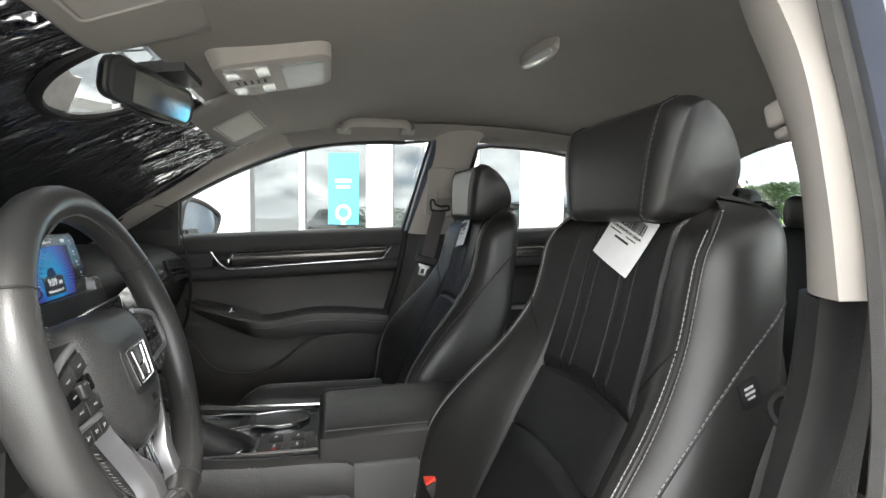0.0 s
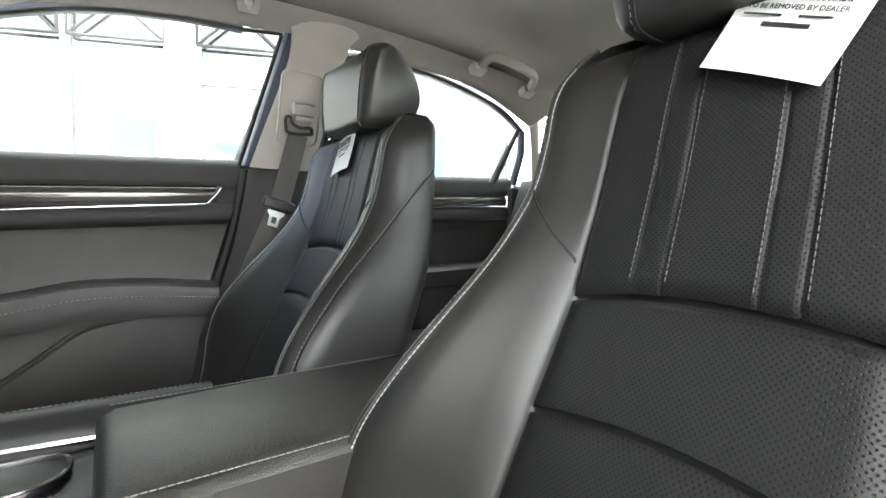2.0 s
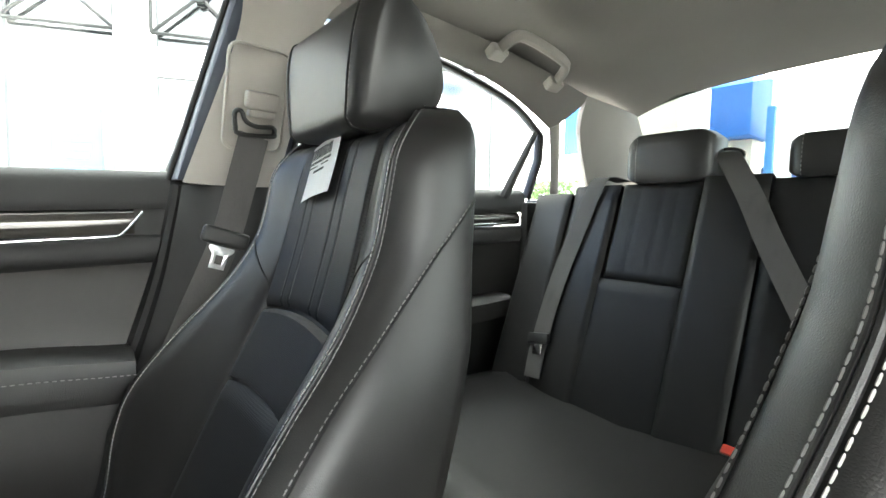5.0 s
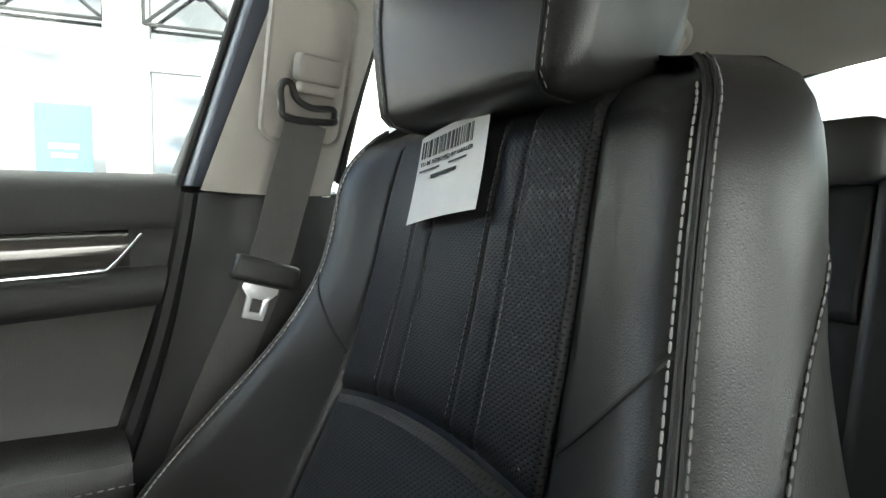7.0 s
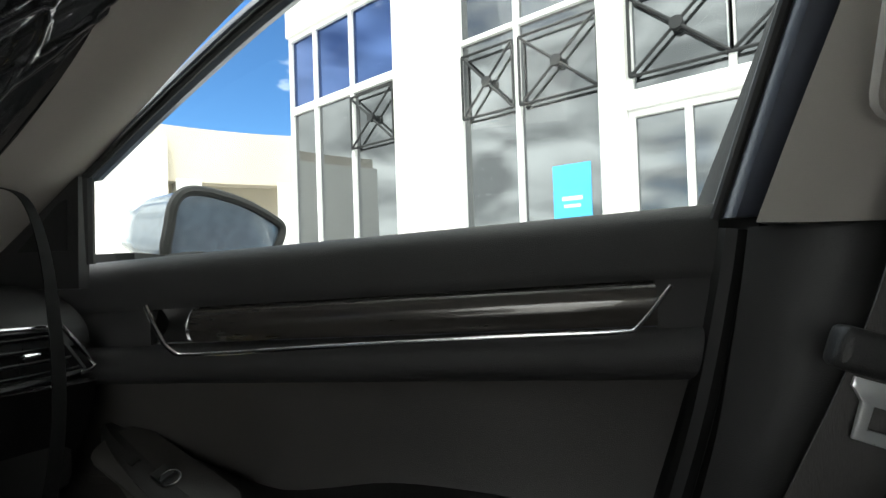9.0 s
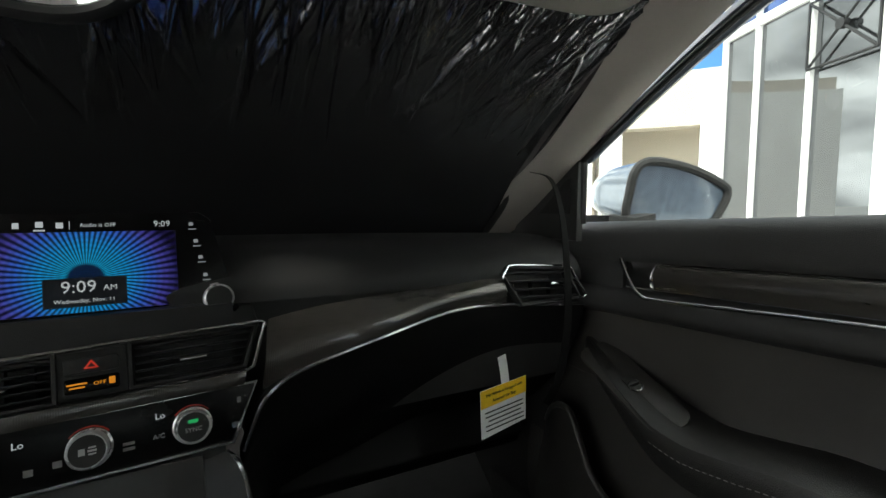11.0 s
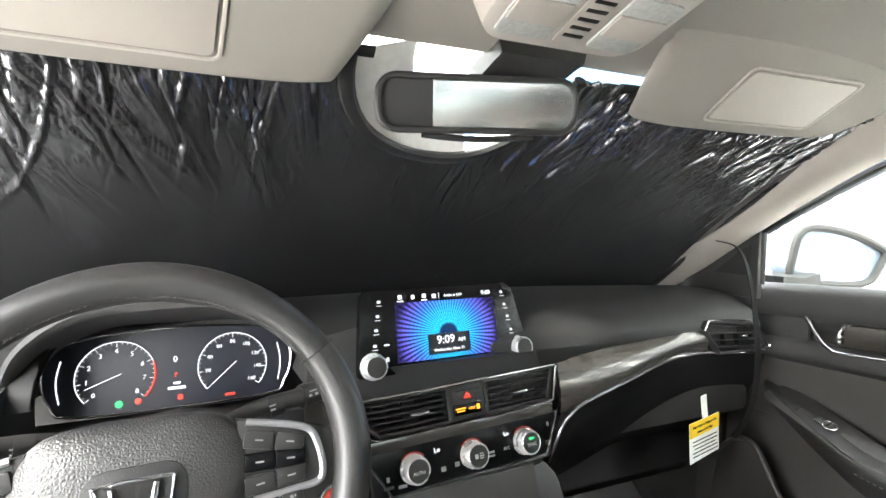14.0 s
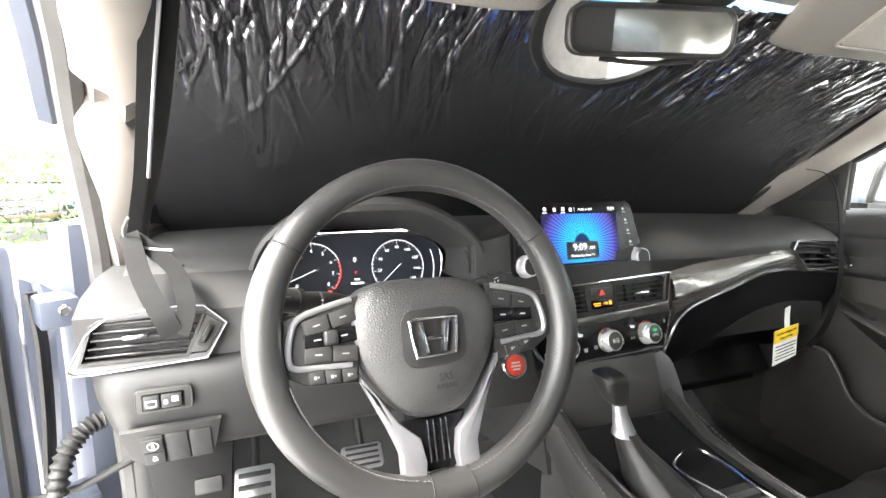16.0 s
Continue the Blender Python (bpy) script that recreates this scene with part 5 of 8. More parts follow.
for i in range(21):
    t = i / 20
    y = -1.30 + 0.56 * t
    zc = 0.500 + 0.015 * t - 0.05 * max(0, (t - 0.85) / 0.15) ** 2
    rings.append([(x, y, zc + dz) for x, dz in ((-0.70, -0.15), (-0.70, 0.0), (-0.62, 0.02), (-0.5, 0.0), (-0.3, -0.012), (-0.12, 0.004), (0, 0.012), (0.12, 0.004), (0.3, -0.012), (0.5, 0.0), (0.62, 0.02), (0.70, 0.0), (0.70, -0.15))])
part("cushion", loft(rings), DARKL, rs, angle=60)
for cx in (0.33, -0.33):
    for dx in (-0.1, -0.05, 0.05, 0.1):
        part("cushion_seam", tube([(cx + dx, -1.12 + 0.33 * t, 0.492 + 0.008 * t) for t in np.linspace(0, 1, 8)], 0.0025, 5), SMOOTH, rs)
for x in (0.09, -0.09):
    bk = thing("rear_buckle", (x, -1.27, 0.46), "black belt buckle with red button on the rear bench", "belt buckle", "rear buckles")
    bmx = at(x, -1.265, 0.495, 55, 0, 0)
    bb = part("body", rbox(bmx, 0.034, 0.055, 0.02, 0.005), PLASTIC, bk)
    part("button", rbox(bmx @ pose(0, 0.024, 0.002), 0.028, 0.014, 0.019, 0.003), RED, bb, "red release button")


# ---- belts ----
def front_belt(s):
    bt = thing("seat_belt", (0.66 * s, -0.58, 0.5), "dark grey seat belt with black tongue hanging from the centre pillar", "seat belt", "front belts")
    top = Vector((0.608, -0.584, 1.058)) if s > 0 else Vector((-0.628, -0.645, 1.075))
    low = Vector((0.640, -0.430, 0.60)) if s > 0 else Vector((-0.592, -0.590, 0.66))
    tng = Vector((0.625, -0.540, 0.880)) if s > 0 else Vector((-0.657, -0.570, 0.876))
    wd = (0, -1, 0.2) if s > 0 else (lambda t: (math.sin(0.5 + 1.35 * min(1, max(0, t - 0.36) / 0.3)), -math.cos(0.5 + 1.35 * min(1, max(0, t - 0.36) / 0.3)), 0))
    path = catmull([top, (top + tng) / 2 + Vector((-0.004 * s, 0, 0)), tng, (tng + low) / 2 + Vector((0.004 * s, 0, 0)), low], 8)
    part("webbing", band(path, wd, 0.048 if s > 0 else 0.024, 0.0015), WEB, bt, "dark woven belt webbing")
    gm = frame_at(top + Vector((-0.004 * s, 0, 0.012)), (0, -1, 0.15), (-0.3 * s, 0, 1)) if s > 0 else frame_at(top + Vector((0.004, 0, 0.012)), (0, 1, -0.15), (0.3, 0, 1))
    loop = catmull([(-0.030, 0.026, 0), (-0.031, 0.006, 0), (-0.026, -0.008, 0.004), (0.026, -0.014, 0.004), (0.032, -0.010, 0), (0.030, 0.000, 0), (0.004, 0.002, 0), (-0.014, 0.012, 0), (-0.020, 0.028, 0)], 4, True)
    part("guide_loop", tube([gm @ p for p in loop], 0.0040, 8, True), PLASTIC, bt, "black belt guide loop")
    km = frame_at(tng + Vector((-0.004 * s, 0, 0.004)), (0, -1, -0.30), (0, -0.30, 1)) if s > 0 else frame_at(tng + Vector((-0.006, -0.004, 0.0)), (0.94, 0.35, 0.0), (0, 0.05, 1))
    cw, ch = (0.074, 0.028) if s > 0 else (0.026, 0.034)
    if s < 0:
        dr = catmull([(-0.020, 0.006, 0), (-0.018, 0.013, 0), (0.0, 0.015, 0), (0.016, 0.013, 0), (0.022, 0.0, 0), (0.016, -0.012, 0), (0.0, -0.014, 0), (-0.018, -0.013, 0), (-0.020, -0.006, 0)], 4, True)
        part("tongue_cover", join(tube([km @ (p + Vector((0, 0, 0.004))) for p in dr], 0.0050, 8, True), rbox(km @ pose(-0.008, 0, -0.004), 0.026, 0.026, 0.008, 0.003, 2)), RUBBER, bt, "black tongue cover")
    else:
        part("tongue_cover", rbox(km @ pose(0, 0.002, 0.0), cw, ch, 0.020, 0.007, 3), PLASTIC, bt, "black tongue cover")
    if s < 0:
        part("tongue", rbox(km @ pose(-0.008, -0.036, 0.0, 0, 0, -8), 0.007, 0.036, 0.012, 0.002), CHROME, bt, "polished steel belt tongue")
        return bt
    part("tongue", plate(km @ pose(0.0, -0.032, -0.002), [(-0.020, 0.018), (0.020, 0.018), (0.020, 0.012), (0.013, 0.004), (0.012, -0.020), (-0.012, -0.020), (-0.013, 0.004), (-0.020, 0.012)], 0.003, 0.0008, [(-0.006, 0.003), (0.006, 0.003), (0.006, 0.002), (0.006, 0.0), (0.006, -0.012), (-0.006, -0.012), (-0.006, 0.0), (-0.006, 0.002)]), KNOB, bt, "polished steel belt tongue")
    return bt


front_belt(1)
front_belt(-1)
for cx in (-0.15, 0.15):
    bk = thing("front_buckle", (cx, -0.42, 0.45), "black belt buckle with bright red button beside the console", "belt buckle", "front buckles")
    bmx = at(cx, -0.405, 0.525, 60, 0, 0)
    bb = part("body", rbox(bmx, 0.034, 0.075, 0.022, 0.005), PLASTIC, bk)
    part("button", rbox(bmx @ pose(0, 0.034, 0.003), 0.028, 0.016, 0.021, 0.003), RED, bb, "red release button")


def rear_belt(pts, wdir, label):
    b = thing("rear_belt", pts[-1], label, "seat belt", "rear belts")
    part("webbing", band(catmull(pts, 6), wdir, 0.046, 0.0016), WEB, b)
    return b


rb = rear_belt([(0.480, -1.53, 1.035), (0.490, -1.445, 1.042)] + [(x, rear_y(z) + 0.036, z) for x, z in ((0.493, 1.00), (0.507, 0.921), (0.534, 0.76), (0.541, 0.604), (0.536, 0.53))], (1, 0.1, 0), "dark rear seat belt lying over the bench shoulder")
km = frame_at((0.541, rear_y(0.625) + 0.042, 0.625), (1, 0.1, -0.12), (-0.10, -0.36, 1))
part("tongue_cover", rbox(km, 0.06, 0.028, 0.018, 0.006), PLASTIC, rb)
part("tongue", rbox(km @ pose(0, -0.026, 0), 0.026, 0.03, 0.003, 0.002), CHROME, rb)
rear_belt([(0.215, -1.555, 1.072), (0.205, -1.475, 1.083)] + [(x, rear_y(z) + 0.034, z) for x, z in ((0.133, 0.985), (0.079, 0.885), (-0.03, 0.70), (-0.12, 0.54))], (1, 0.1, 0), "dark centre rear seat belt crossing the bench")
g2 = thing("belt_guide", (0.21, -1.55, 1.04), "dark plastic belt guide on the parcel shelf", "belt guide")
part("ring", tube([(0.21 + 0.03 * math.cos(a), -1.50 + 0.006 * math.sin(a), 1.082 + 0.012 * math.sin(a)) for a in (2 * math.pi * i / 20 for i in range(20))], 0.004, 6, True), PLASTIC, g2)
part("foot", rbox(at(0.21, -1.53, 1.05), 0.05, 0.05, 0.04, 0.01), PLASTIC, g2)


# ---- dashboard ----
dash = thing("dashboard", (0, 0.4, 0.5), "black soft-touch dashboard with dark grained trim and chrome lines", "dashboard")


def dash_top(u, v):
    x = -0.735 + 1.47 * u
    q = (x / 0.735) ** 2
    prof = [(0.69 - 0.16 * q, 0.930), (0.55 - 0.06 * q, 0.948), (0.42 - 0.02 * q, 0.952), (0.335, 0.946), (0.285, 0.925), (0.258, 0.900), (0.252, 0.876)]
    p = catmull([(a, b, 0) for a, b in prof], 8)[min(48, int(round(v * 48)))]
    return (x, p.x, p.y - 0.012 * q)


bm = sheet(dash_top, 98, 48, -0.012)
# the pad is open where the dials and their hood stand
bmesh.ops.delete(bm, geom=[f for f in bm.faces if -0.545 < f.calc_center_median().x < -0.225 and f.calc_center_median().y < 0.40], context="FACES")
part("top_pad", bm, PAD, dash, "soft dark grey upper pad", angle=60)

# grained band sweeping from the centre vents to the far vent
bu = catmull([(0.184, 0.226, 0.857), (0.25, 0.233, 0.866), (0.36, 0.243, 0.872), (0.47, 0.250, 0.876), (0.56, 0.256, 0.880)], 8)
bl = catmull([(0.172, 0.197, 0.778), (0.232, 0.200, 0.800), (0.335, 0.209, 0.8225), (0.452, 0.229, 0.841), (0.562, 0.243, 0.839)], 8)


def trim_band(u, v):
    i = min(len(bu) - 1, int(round(u * (len(bu) - 1))))
    p = bu[i] + (bl[i] - bu[i]) * v
    return (p.x, p.y - 0.008 * math.sin(math.pi * v), p.z)


part("grained_band", sheet(trim_band, len(bu) - 1, 10, -0.008), WOOD, dash, "glossy dark grained band", angle=60)
line = catmull([(0.735, 0.242, 0.818), (0.66, 0.244, 0.824), (0.56, 0.240, 0.835), (0.45, 0.226, 0.838), (0.33, 0.206, 0.819), (0.225, 0.196, 0.796), (0.188, 0.191, 0.780), (0.170, 0.189, 0.762), (0.158, 0.190, 0.735), (0.148, 0.192, 0.708)], 8)
part("chrome_line", tube(line, 0.0028, 8), CHROME, dash, "thin chrome line")
# passenger lower dash and glovebox lid


def lower_dash(u, v):
    i = min(len(line) - 1, int(round(u * (len(line) - 1))))
    a = line[i]
    prof = [(0, 0), (0.003, -0.012), (0.009, -0.035), (0.030, -0.085), (0.065, -0.145), (0.15, -0.23)]
    p = catmull([(y, z, 0) for y, z in prof], 4)[min(20, int(round(v * 20)))]
    return (a.x, a.y + p.x, a.z + p.y)


# shade under the dash is in the colour of these parts
part("lower_dash", sheet(lower_dash, len(line) - 1, 20, 0.010), SHADEPL, dash, "black lower dash above the footwell", angle=60)
part("glovebox_lid", rbox(at(0.44, 0.400, 0.60, -35), 0.48, 0.02, 0.16, 0.008, 3), SHADEPL, dash, "black glovebox lid")
part("lower_filler", rbox(at(0.45, 0.50, 0.52), 0.56, 0.16, 0.10, 0.02, 3), SHADEPL, dash)

part("dash_core", join(rbox(at(0.44, 0.44, 0.78), 0.58, 0.34, 0.20, 0.02)), PLASTIC, dash)
part("dash_core", rbox(at(-0.45, 0.53, 0.80), 0.56, 0.20, 0.22, 0.02), PLASTIC, dash)

SM = frame_at((-0.003, 0.257, 0.932), (1, 0.095, -0.01), (0, 0.21, 1)) @ Matrix.Scale(1.08, 4)      # face of the display


def vent(parent, name, m, poly, n_slats, tab_u, width, height, vanes=5, frame_mat=CHROME):
    """Air vent: dark well, surround, slats and a tab."""
    cx = sum(p[0] for p in poly) / len(poly)
    cy = sum(p[1] for p in poly) / len(poly)
    vt = part(name, plate(m @ pose(0, 0, -0.03), poly, 0.006, 0), RUBBER, parent)
    outer = [(cx + (u - cx) * (1 + 0.010 / width), cy + (v - cy) * (1 + 0.010 / height)) for u, v in poly]
    part("surround", plate(m @ pose(0, 0, -0.012), outer, 0.016, 0.002, poly), frame_mat, vt)
    vmin, vmax = min(p[1] for p in poly), max(p[1] for p in poly)

    def span(v):
        xs = []
        for (a, b), (c, d) in zip(poly, poly[1:] + poly[:1]):
            if (b - v) * (d - v) <= 0 and abs(d - b) > 1e-9:
                xs.append(a + (c - a) * (v - b) / (d - b))
        return min(xs), max(xs)
    for i in range(n_slats):
        v = vmin + (vmax - vmin) * (i + 0.6) / (n_slats + 0.2)
        a, b = span(v)
        part("slat", rbox(m @ pose((a + b) / 2, v, -0.006, -2), b - a - 0.002, 0.0026, 0.018, 0.001, 1), GREYSLAT, vt)
    for i in range(vanes):
        u = cx + (i - (vanes - 1) / 2) * width / (vanes + 0.5)
        part("vane", rbox(m @ pose(u, cy, -0.018), 0.002, height * 0.8, 0.012, 0, 1), RUBBER, vt)
    part("tab", rbox(m @ pose(tab_u, cy - 0.004, 0.006), 0.026, 0.005, 0.010, 0.002), CHROME, vt)
    return vt


# centre vents, hazard switch and grained surround
VM = frame_at((0.006, 0.205, 0.824), (1, 0.075, 0.015), (0, 0.30, 1)) @ Matrix.Diagonal((1.07, 0.90, 1, 1))
part("vent_bezel", plate(VM @ pose(-0.008, -0.002, -0.046), [(-0.186, 0.030), (-0.150, -0.036), (0.150, -0.030), (0.178, 0.032)], 0.010, 0.002), PLASTIC, dash)
vent(dash, "vent", VM, [(-0.168, 0.024), (-0.130, -0.024), (-0.032, -0.024), (-0.032, 0.024)], 5, -0.075, 0.12, 0.048, 5, PLASTIC)
vent(dash, "vent", VM, [(0.034, 0.026), (0.034, -0.022), (0.136, -0.020), (0.152, 0.028)], 5, 0.088, 0.11, 0.048, 5, PLASTIC)
part("vent_chrome_line", tube([VM @ Vector((u, v, 0.004)) for u, v in ((0.0, 0.0305), (-0.184, 0.028), (-0.182, 0.022), (-0.142, -0.031), (-0.134, -0.0335), (0.0, -0.0325), (0.140, -0.029), (0.147, -0.025), (0.164, 0.031), (0.160, 0.0335), (0.0, 0.0315))], 0.0024, 6), CHROME, dash, "chrome outline of the centre vents")
hz = part("hazard_panel", plate(VM @ pose(0, 0, -0.008), roundrect(0.058, 0.054, 0.004), 0.010, 0.002), PLASTIC, dash)
part("hazard_switch", plate(VM @ pose(0, 0.010, 0.002), roundrect(0.044, 0.018, 0.003), 0.005, 0.001), PLASTIC, hz)
part("hazard_triangle", plate(VM @ pose(0, 0.010, 0.0072), [(-0.006, -0.004), (0.006, -0.004), (0, 0.006)], 0.0005, 0, [(-0.0035, -0.0026), (0.0035, -0.0026), (0, 0.0032)]), REDLIT, hz)
part("passenger_lamp", plate(VM @ pose(0, -0.012, 0.002), roundrect(0.044, 0.017, 0.003), 0.003, 0.001), GLOSSY, hz)
words("off_text", "OFF", 0.006, VM @ pose(0.006, -0.012, 0.0056), AMBER, hz)
bars("lamp_symbol", VM @ pose(0, 0, 0.0052), [(0.016, -0.011, 0.005, 0.008), (-0.012, -0.010, 0.016, 0.002), (-0.012, -0.014, 0.012, 0.002)], AMBER, hz)
part("lower_grained_band", plate(frame_at((0.006, 0.188, 0.793), (1, 0.075, 0.015), (0, 0.30, 1)), [(-0.172, 0.006), (0.150, 0.008), (0.146, -0.007), (-0.160, -0.009)], 0.008, 0.002), WOOD, dash, "glossy dark grained band")

# infill between the dials and the centre stack, with its own grained strip and chrome line
IM = frame_at((-0.185, 0.238, 0.872), (1, 0.08, 0), (0, 0.30, 1))
part("side_infill", plate(IM @ pose(0, 0, -0.012), [(-0.034, 0.058), (0.040, 0.070), (0.058, -0.038), (-0.045, -0.030)], 0.014, 0.005), PAD, dash, "soft panel between dials and display")
part("side_strip", plate(frame_at((-0.238, 0.180, 0.792), (1, 0.06, 0.0), (0, 0.30, 1)), [(-0.060, 0.006), (0.064, 0.018), (0.074, -0.008), (-0.050, -0.030)], 0.010, 0.004), WOOD, dash, "glossy dark grained strip")
part("side_chrome", tube(catmull([(-0.300, 0.172, 0.786), (-0.212, 0.178, 0.791), (-0.180, 0.180, 0.790), (-0.165, 0.180, 0.780), (-0.150, 0.178, 0.762)], 5), 0.0022, 6), CHROME, dash)
part("column_panel", plate(frame_at((-0.245, 0.166, 0.742), (1, 0.05, 0), (0, -0.10, 1)), [(-0.070, 0.040), (0.090, 0.045), (0.100, -0.060), (-0.060, -0.070)], 0.008, 0.003), PLASTIC, dash)
# climate panel
HM = frame_at((0.003, 0.184, 0.759), (1, 0.075, 0.01), (0, 0.30, 1)) @ Matrix.Scale(1.05, 4)
hv = part("climate_panel", plate(HM @ pose(0, 0, -0.006), [(-0.155, 0.023), (-0.120, -0.032), (0.126, -0.032), (0.154, 0.025)], 0.010, 0.002), GLOSSY, dash, "gloss black climate control panel")
part("climate_trim", plate(HM @ pose(0, 0, -0.005), [(-0.159, 0.026), (-0.122, -0.035), (0.128, -0.035), (0.158, 0.028)], 0.011, 0.001, [(-0.154, 0.0225), (-0.1195, -0.0315), (0.1255, -0.0315), (0.1535, 0.0245)]), CHROME, hv, "chrome edge")
for u, tx, mt in ((-0.088, "AUTO", ICON), (0.001, "", ICON), (0.089, "SYNC", ICON)):
    km = HM @ pose(u, -0.006, 0.004)
    kb = part("climate_knob", lathe(km, [(0.0190, 0), (0.0190, 0.003), (0.0172, 0.004), (0.0172, 0.018), (0.0155, 0.0205), (0.0150, 0.0200)]), KNOB, hv, "ribbed chrome dial")
    part("knob_face", lathe(km @ pose(0, 0, 0.0195), [(0.0149, 0), (0.0140, 0.0012), (0.001, 0.0016)]), PLASTIC, kb)
    part("knob_mark", tube([km @ Vector((0.0205 * math.cos(a), 0.0205 * math.sin(a), 0.0015)) for a in np.linspace(radians(40), radians(140), 14)], 0.0007, 5), RED if u else ICON, hv)
    if tx:
        words("knob_text", tx, 0.0062, km @ pose(0, -0.0025, 0.0212), PRINT, kb)
    if tx == "SYNC":
        bars("knob_lamp", km @ pose(0, 0, 0.0211), [(0, 0.006, 0.009, 0.0035)], GREENLIT, kb)
    if not tx:
        bars("fan_symbol", km @ pose(0, 0, 0.0211), [(-0.004, 0, 0.005, 0.006), (0.004, 0, 0.007, 0.002), (0.004, 0.003, 0.006, 0.0015), (0.004, -0.003, 0.006, 0.0015)], PRINT, kb)
for u in (-0.052, 0.060):
    words("temperature", "Lo", 0.0088, HM @ pose(u, 0.010, 0.0048), ICON, hv)
bars("climate_symbols", HM @ pose(0, 0, 0.0042), [(-0.045, -0.016, 0.007, 0.006), (-0.024, -0.014, 0.007, 0.006), (0.032, -0.010, 0.010, 0.003), (0.032, -0.015, 0.010, 0.003), (-0.124, -0.012, 0.004, 0.006), (0.136, 0.010, 0.004, 0.006), (-0.105, -0.024, 0.012, 0.004)], DIMPRINT, hv)
words("ac_text", "A/C", 0.0065, HM @ pose(0.058, -0.010, 0.0044), PRINT, hv)
bars("rocker_edge", HM @ pose(0, 0, 0.004), [(-0.124, -0.022, 0.014, 0.004), (0.132, -0.016, 0.010, 0.006)], CHROME, hv)

# lower stack
part("stack_panel", plate(frame_at((0.0, 0.158, 0.675), (1, 0.05, 0), (0, 0.30, 1)), [(-0.135, 0.050), (-0.125, -0.070), (0.108, -0.070), (0.106, 0.050)], 0.008, 0.003), SATIN, dash, "dark gloss panel below the climate controls")
part("stack_shelf_line", tube([(-0.095, 0.130, 0.622), (0.100, 0.140, 0.624)], 0.0012, 6), CHROME, dash)
part("stack_body", loft([[(-0.15, yy, z), (0.145, yy, z), (0.145, 0.5, z), (-0.15, 0.5, z)] for yy, z in ((0.235, 0.88), (0.226, 0.802))] + [[(-0.14, 0.172, 0.70), (0.125, 0.172, 0.70), (0.125, 0.5, 0.70), (-0.14, 0.5, 0.70)], [(-0.13, 0.14, 0.55), (0.125, 0.14, 0.55), (0.125, 0.5, 0.45), (-0.13, 0.5, 0.45)]]), PLASTIC, dash)

# far vent
PM = frame_at((0.640, 0.238, 0.862), (1, -0.08, -0.03), (0, 0.25, 1))
vent(dash, "side_vent", PM, [(-0.082, 0.020), (-0.050, -0.028), (0.066, -0.022), (0.040, 0.026), (-0.070, 0.030)], 4, 0.018, 0.13, 0.05, 3, PLASTIC)
part("vent_chrome", tube([PM @ Vector((u, v, 0.006)) for u, v in ((-0.088, 0.014), (-0.074, 0.034), (-0.060, 0.0355), (0.034, 0.032))], 0.0020, 6), CHROME, dash)
part("vent_tip", tube([PM @ Vector((u, v, 0.006)) for u, v in ((0.046, 0.034), (0.060, 0.012), (0.079, -0.020), (0.074, -0.026), (0.060, -0.027))], 0.0030, 6), CHROME, dash)

# driver's side: vent, switch panels, knee panel
DM = frame_at((-0.685, 0.170, 0.842), (1, 0.02, 0), (0, 0.14, 1))
vent(dash, "driver_vent", DM, [(-0.070, -0.024), (0.038, -0.025), (0.059, 0.023), (0.035, 0.0245), (-0.050, 0.0205), (-0.058, 0.016)], 5, -0.014, 0.12, 0.046, 4, PLASTIC)
part("vent_dial_plate", plate(DM @ pose(0, 0, -0.006), [(0.0405, -0.0250), (0.061, -0.0255), (0.0825, 0.0075), (0.0635, 0.0215)], 0.010, 0.002), SATIN, dash)
part("dial_slot", plate(DM @ pose(0.0625, -0.003, 0.0042) @ pose(0, 0, 0, 0, 0, -28), roundrect(0.009, 0.034, 0.003), 0.001, 0), RUBBER, dash)
part("vent_dial", lathe(DM @ pose(0.0625, -0.003, 0.003) @ pose(0, 0, 0, 0, 0, -28) @ pose(0, 0, 0, 0, 90, 0) @ pose(0, 0, -0.003), [(0.012, 0), (0.013, 0.001), (0.013, 0.005), (0.012, 0.006)], 16), RUBBER, dash)
rim_o = [(-0.0850, -0.0330), (-0.0650, 0.0080), (-0.0420, 0.0270), (-0.0100, 0.0320), (0.0380, 0.0345), (0.0600, 0.0330), (0.0860, 0.0085), (0.0620, -0.0335), (-0.0600, -0.0390), (-0.0800, -0.0385)]
rim_i = [(-0.0705, -0.0245), (-0.0590, 0.0160), (-0.0500, 0.0215), (-0.0100, 0.0235), (0.0352, 0.0250), (0.0600, 0.0240), (0.0830, 0.0078), (0.0612, -0.0262), (-0.0400, -0.0255), (-0.0690, -0.0250)]
part("driver_trim", plate(DM @ pose(0, 0, -0.010), rim_o[::-1], 0.014, 0.004, rim_i[::-1]), TRIMGREY, dash, "satin grey vent surround")
part("trim_edge", tube([DM @ Vector((u, v, 0.004)) for u, v in rim_o], 0.0008, 6, True), SILVER, dash)
part("vent_shelf", loft([[(x, y, z) for y, z in ((0.178, 0.800), (0.176, 0.868), (0.205, 0.886), (0.262, 0.900), (0.330, 0.905), (0.33, 0.80))] for x in (-0.765, -0.74, -0.66, -0.60, -0.565)]), PAD, dash, "soft panel behind the driver's vent")
part("speaker_grille", join(*[rbox(at(-0.675 + 0.012 * k, 0.300 + 0.004 * k, 0.9075, -4), 0.003, 0.060, 0.003, 0.001) for k in range(7)]), SHADEPL, dash, "small slotted defroster outlet")


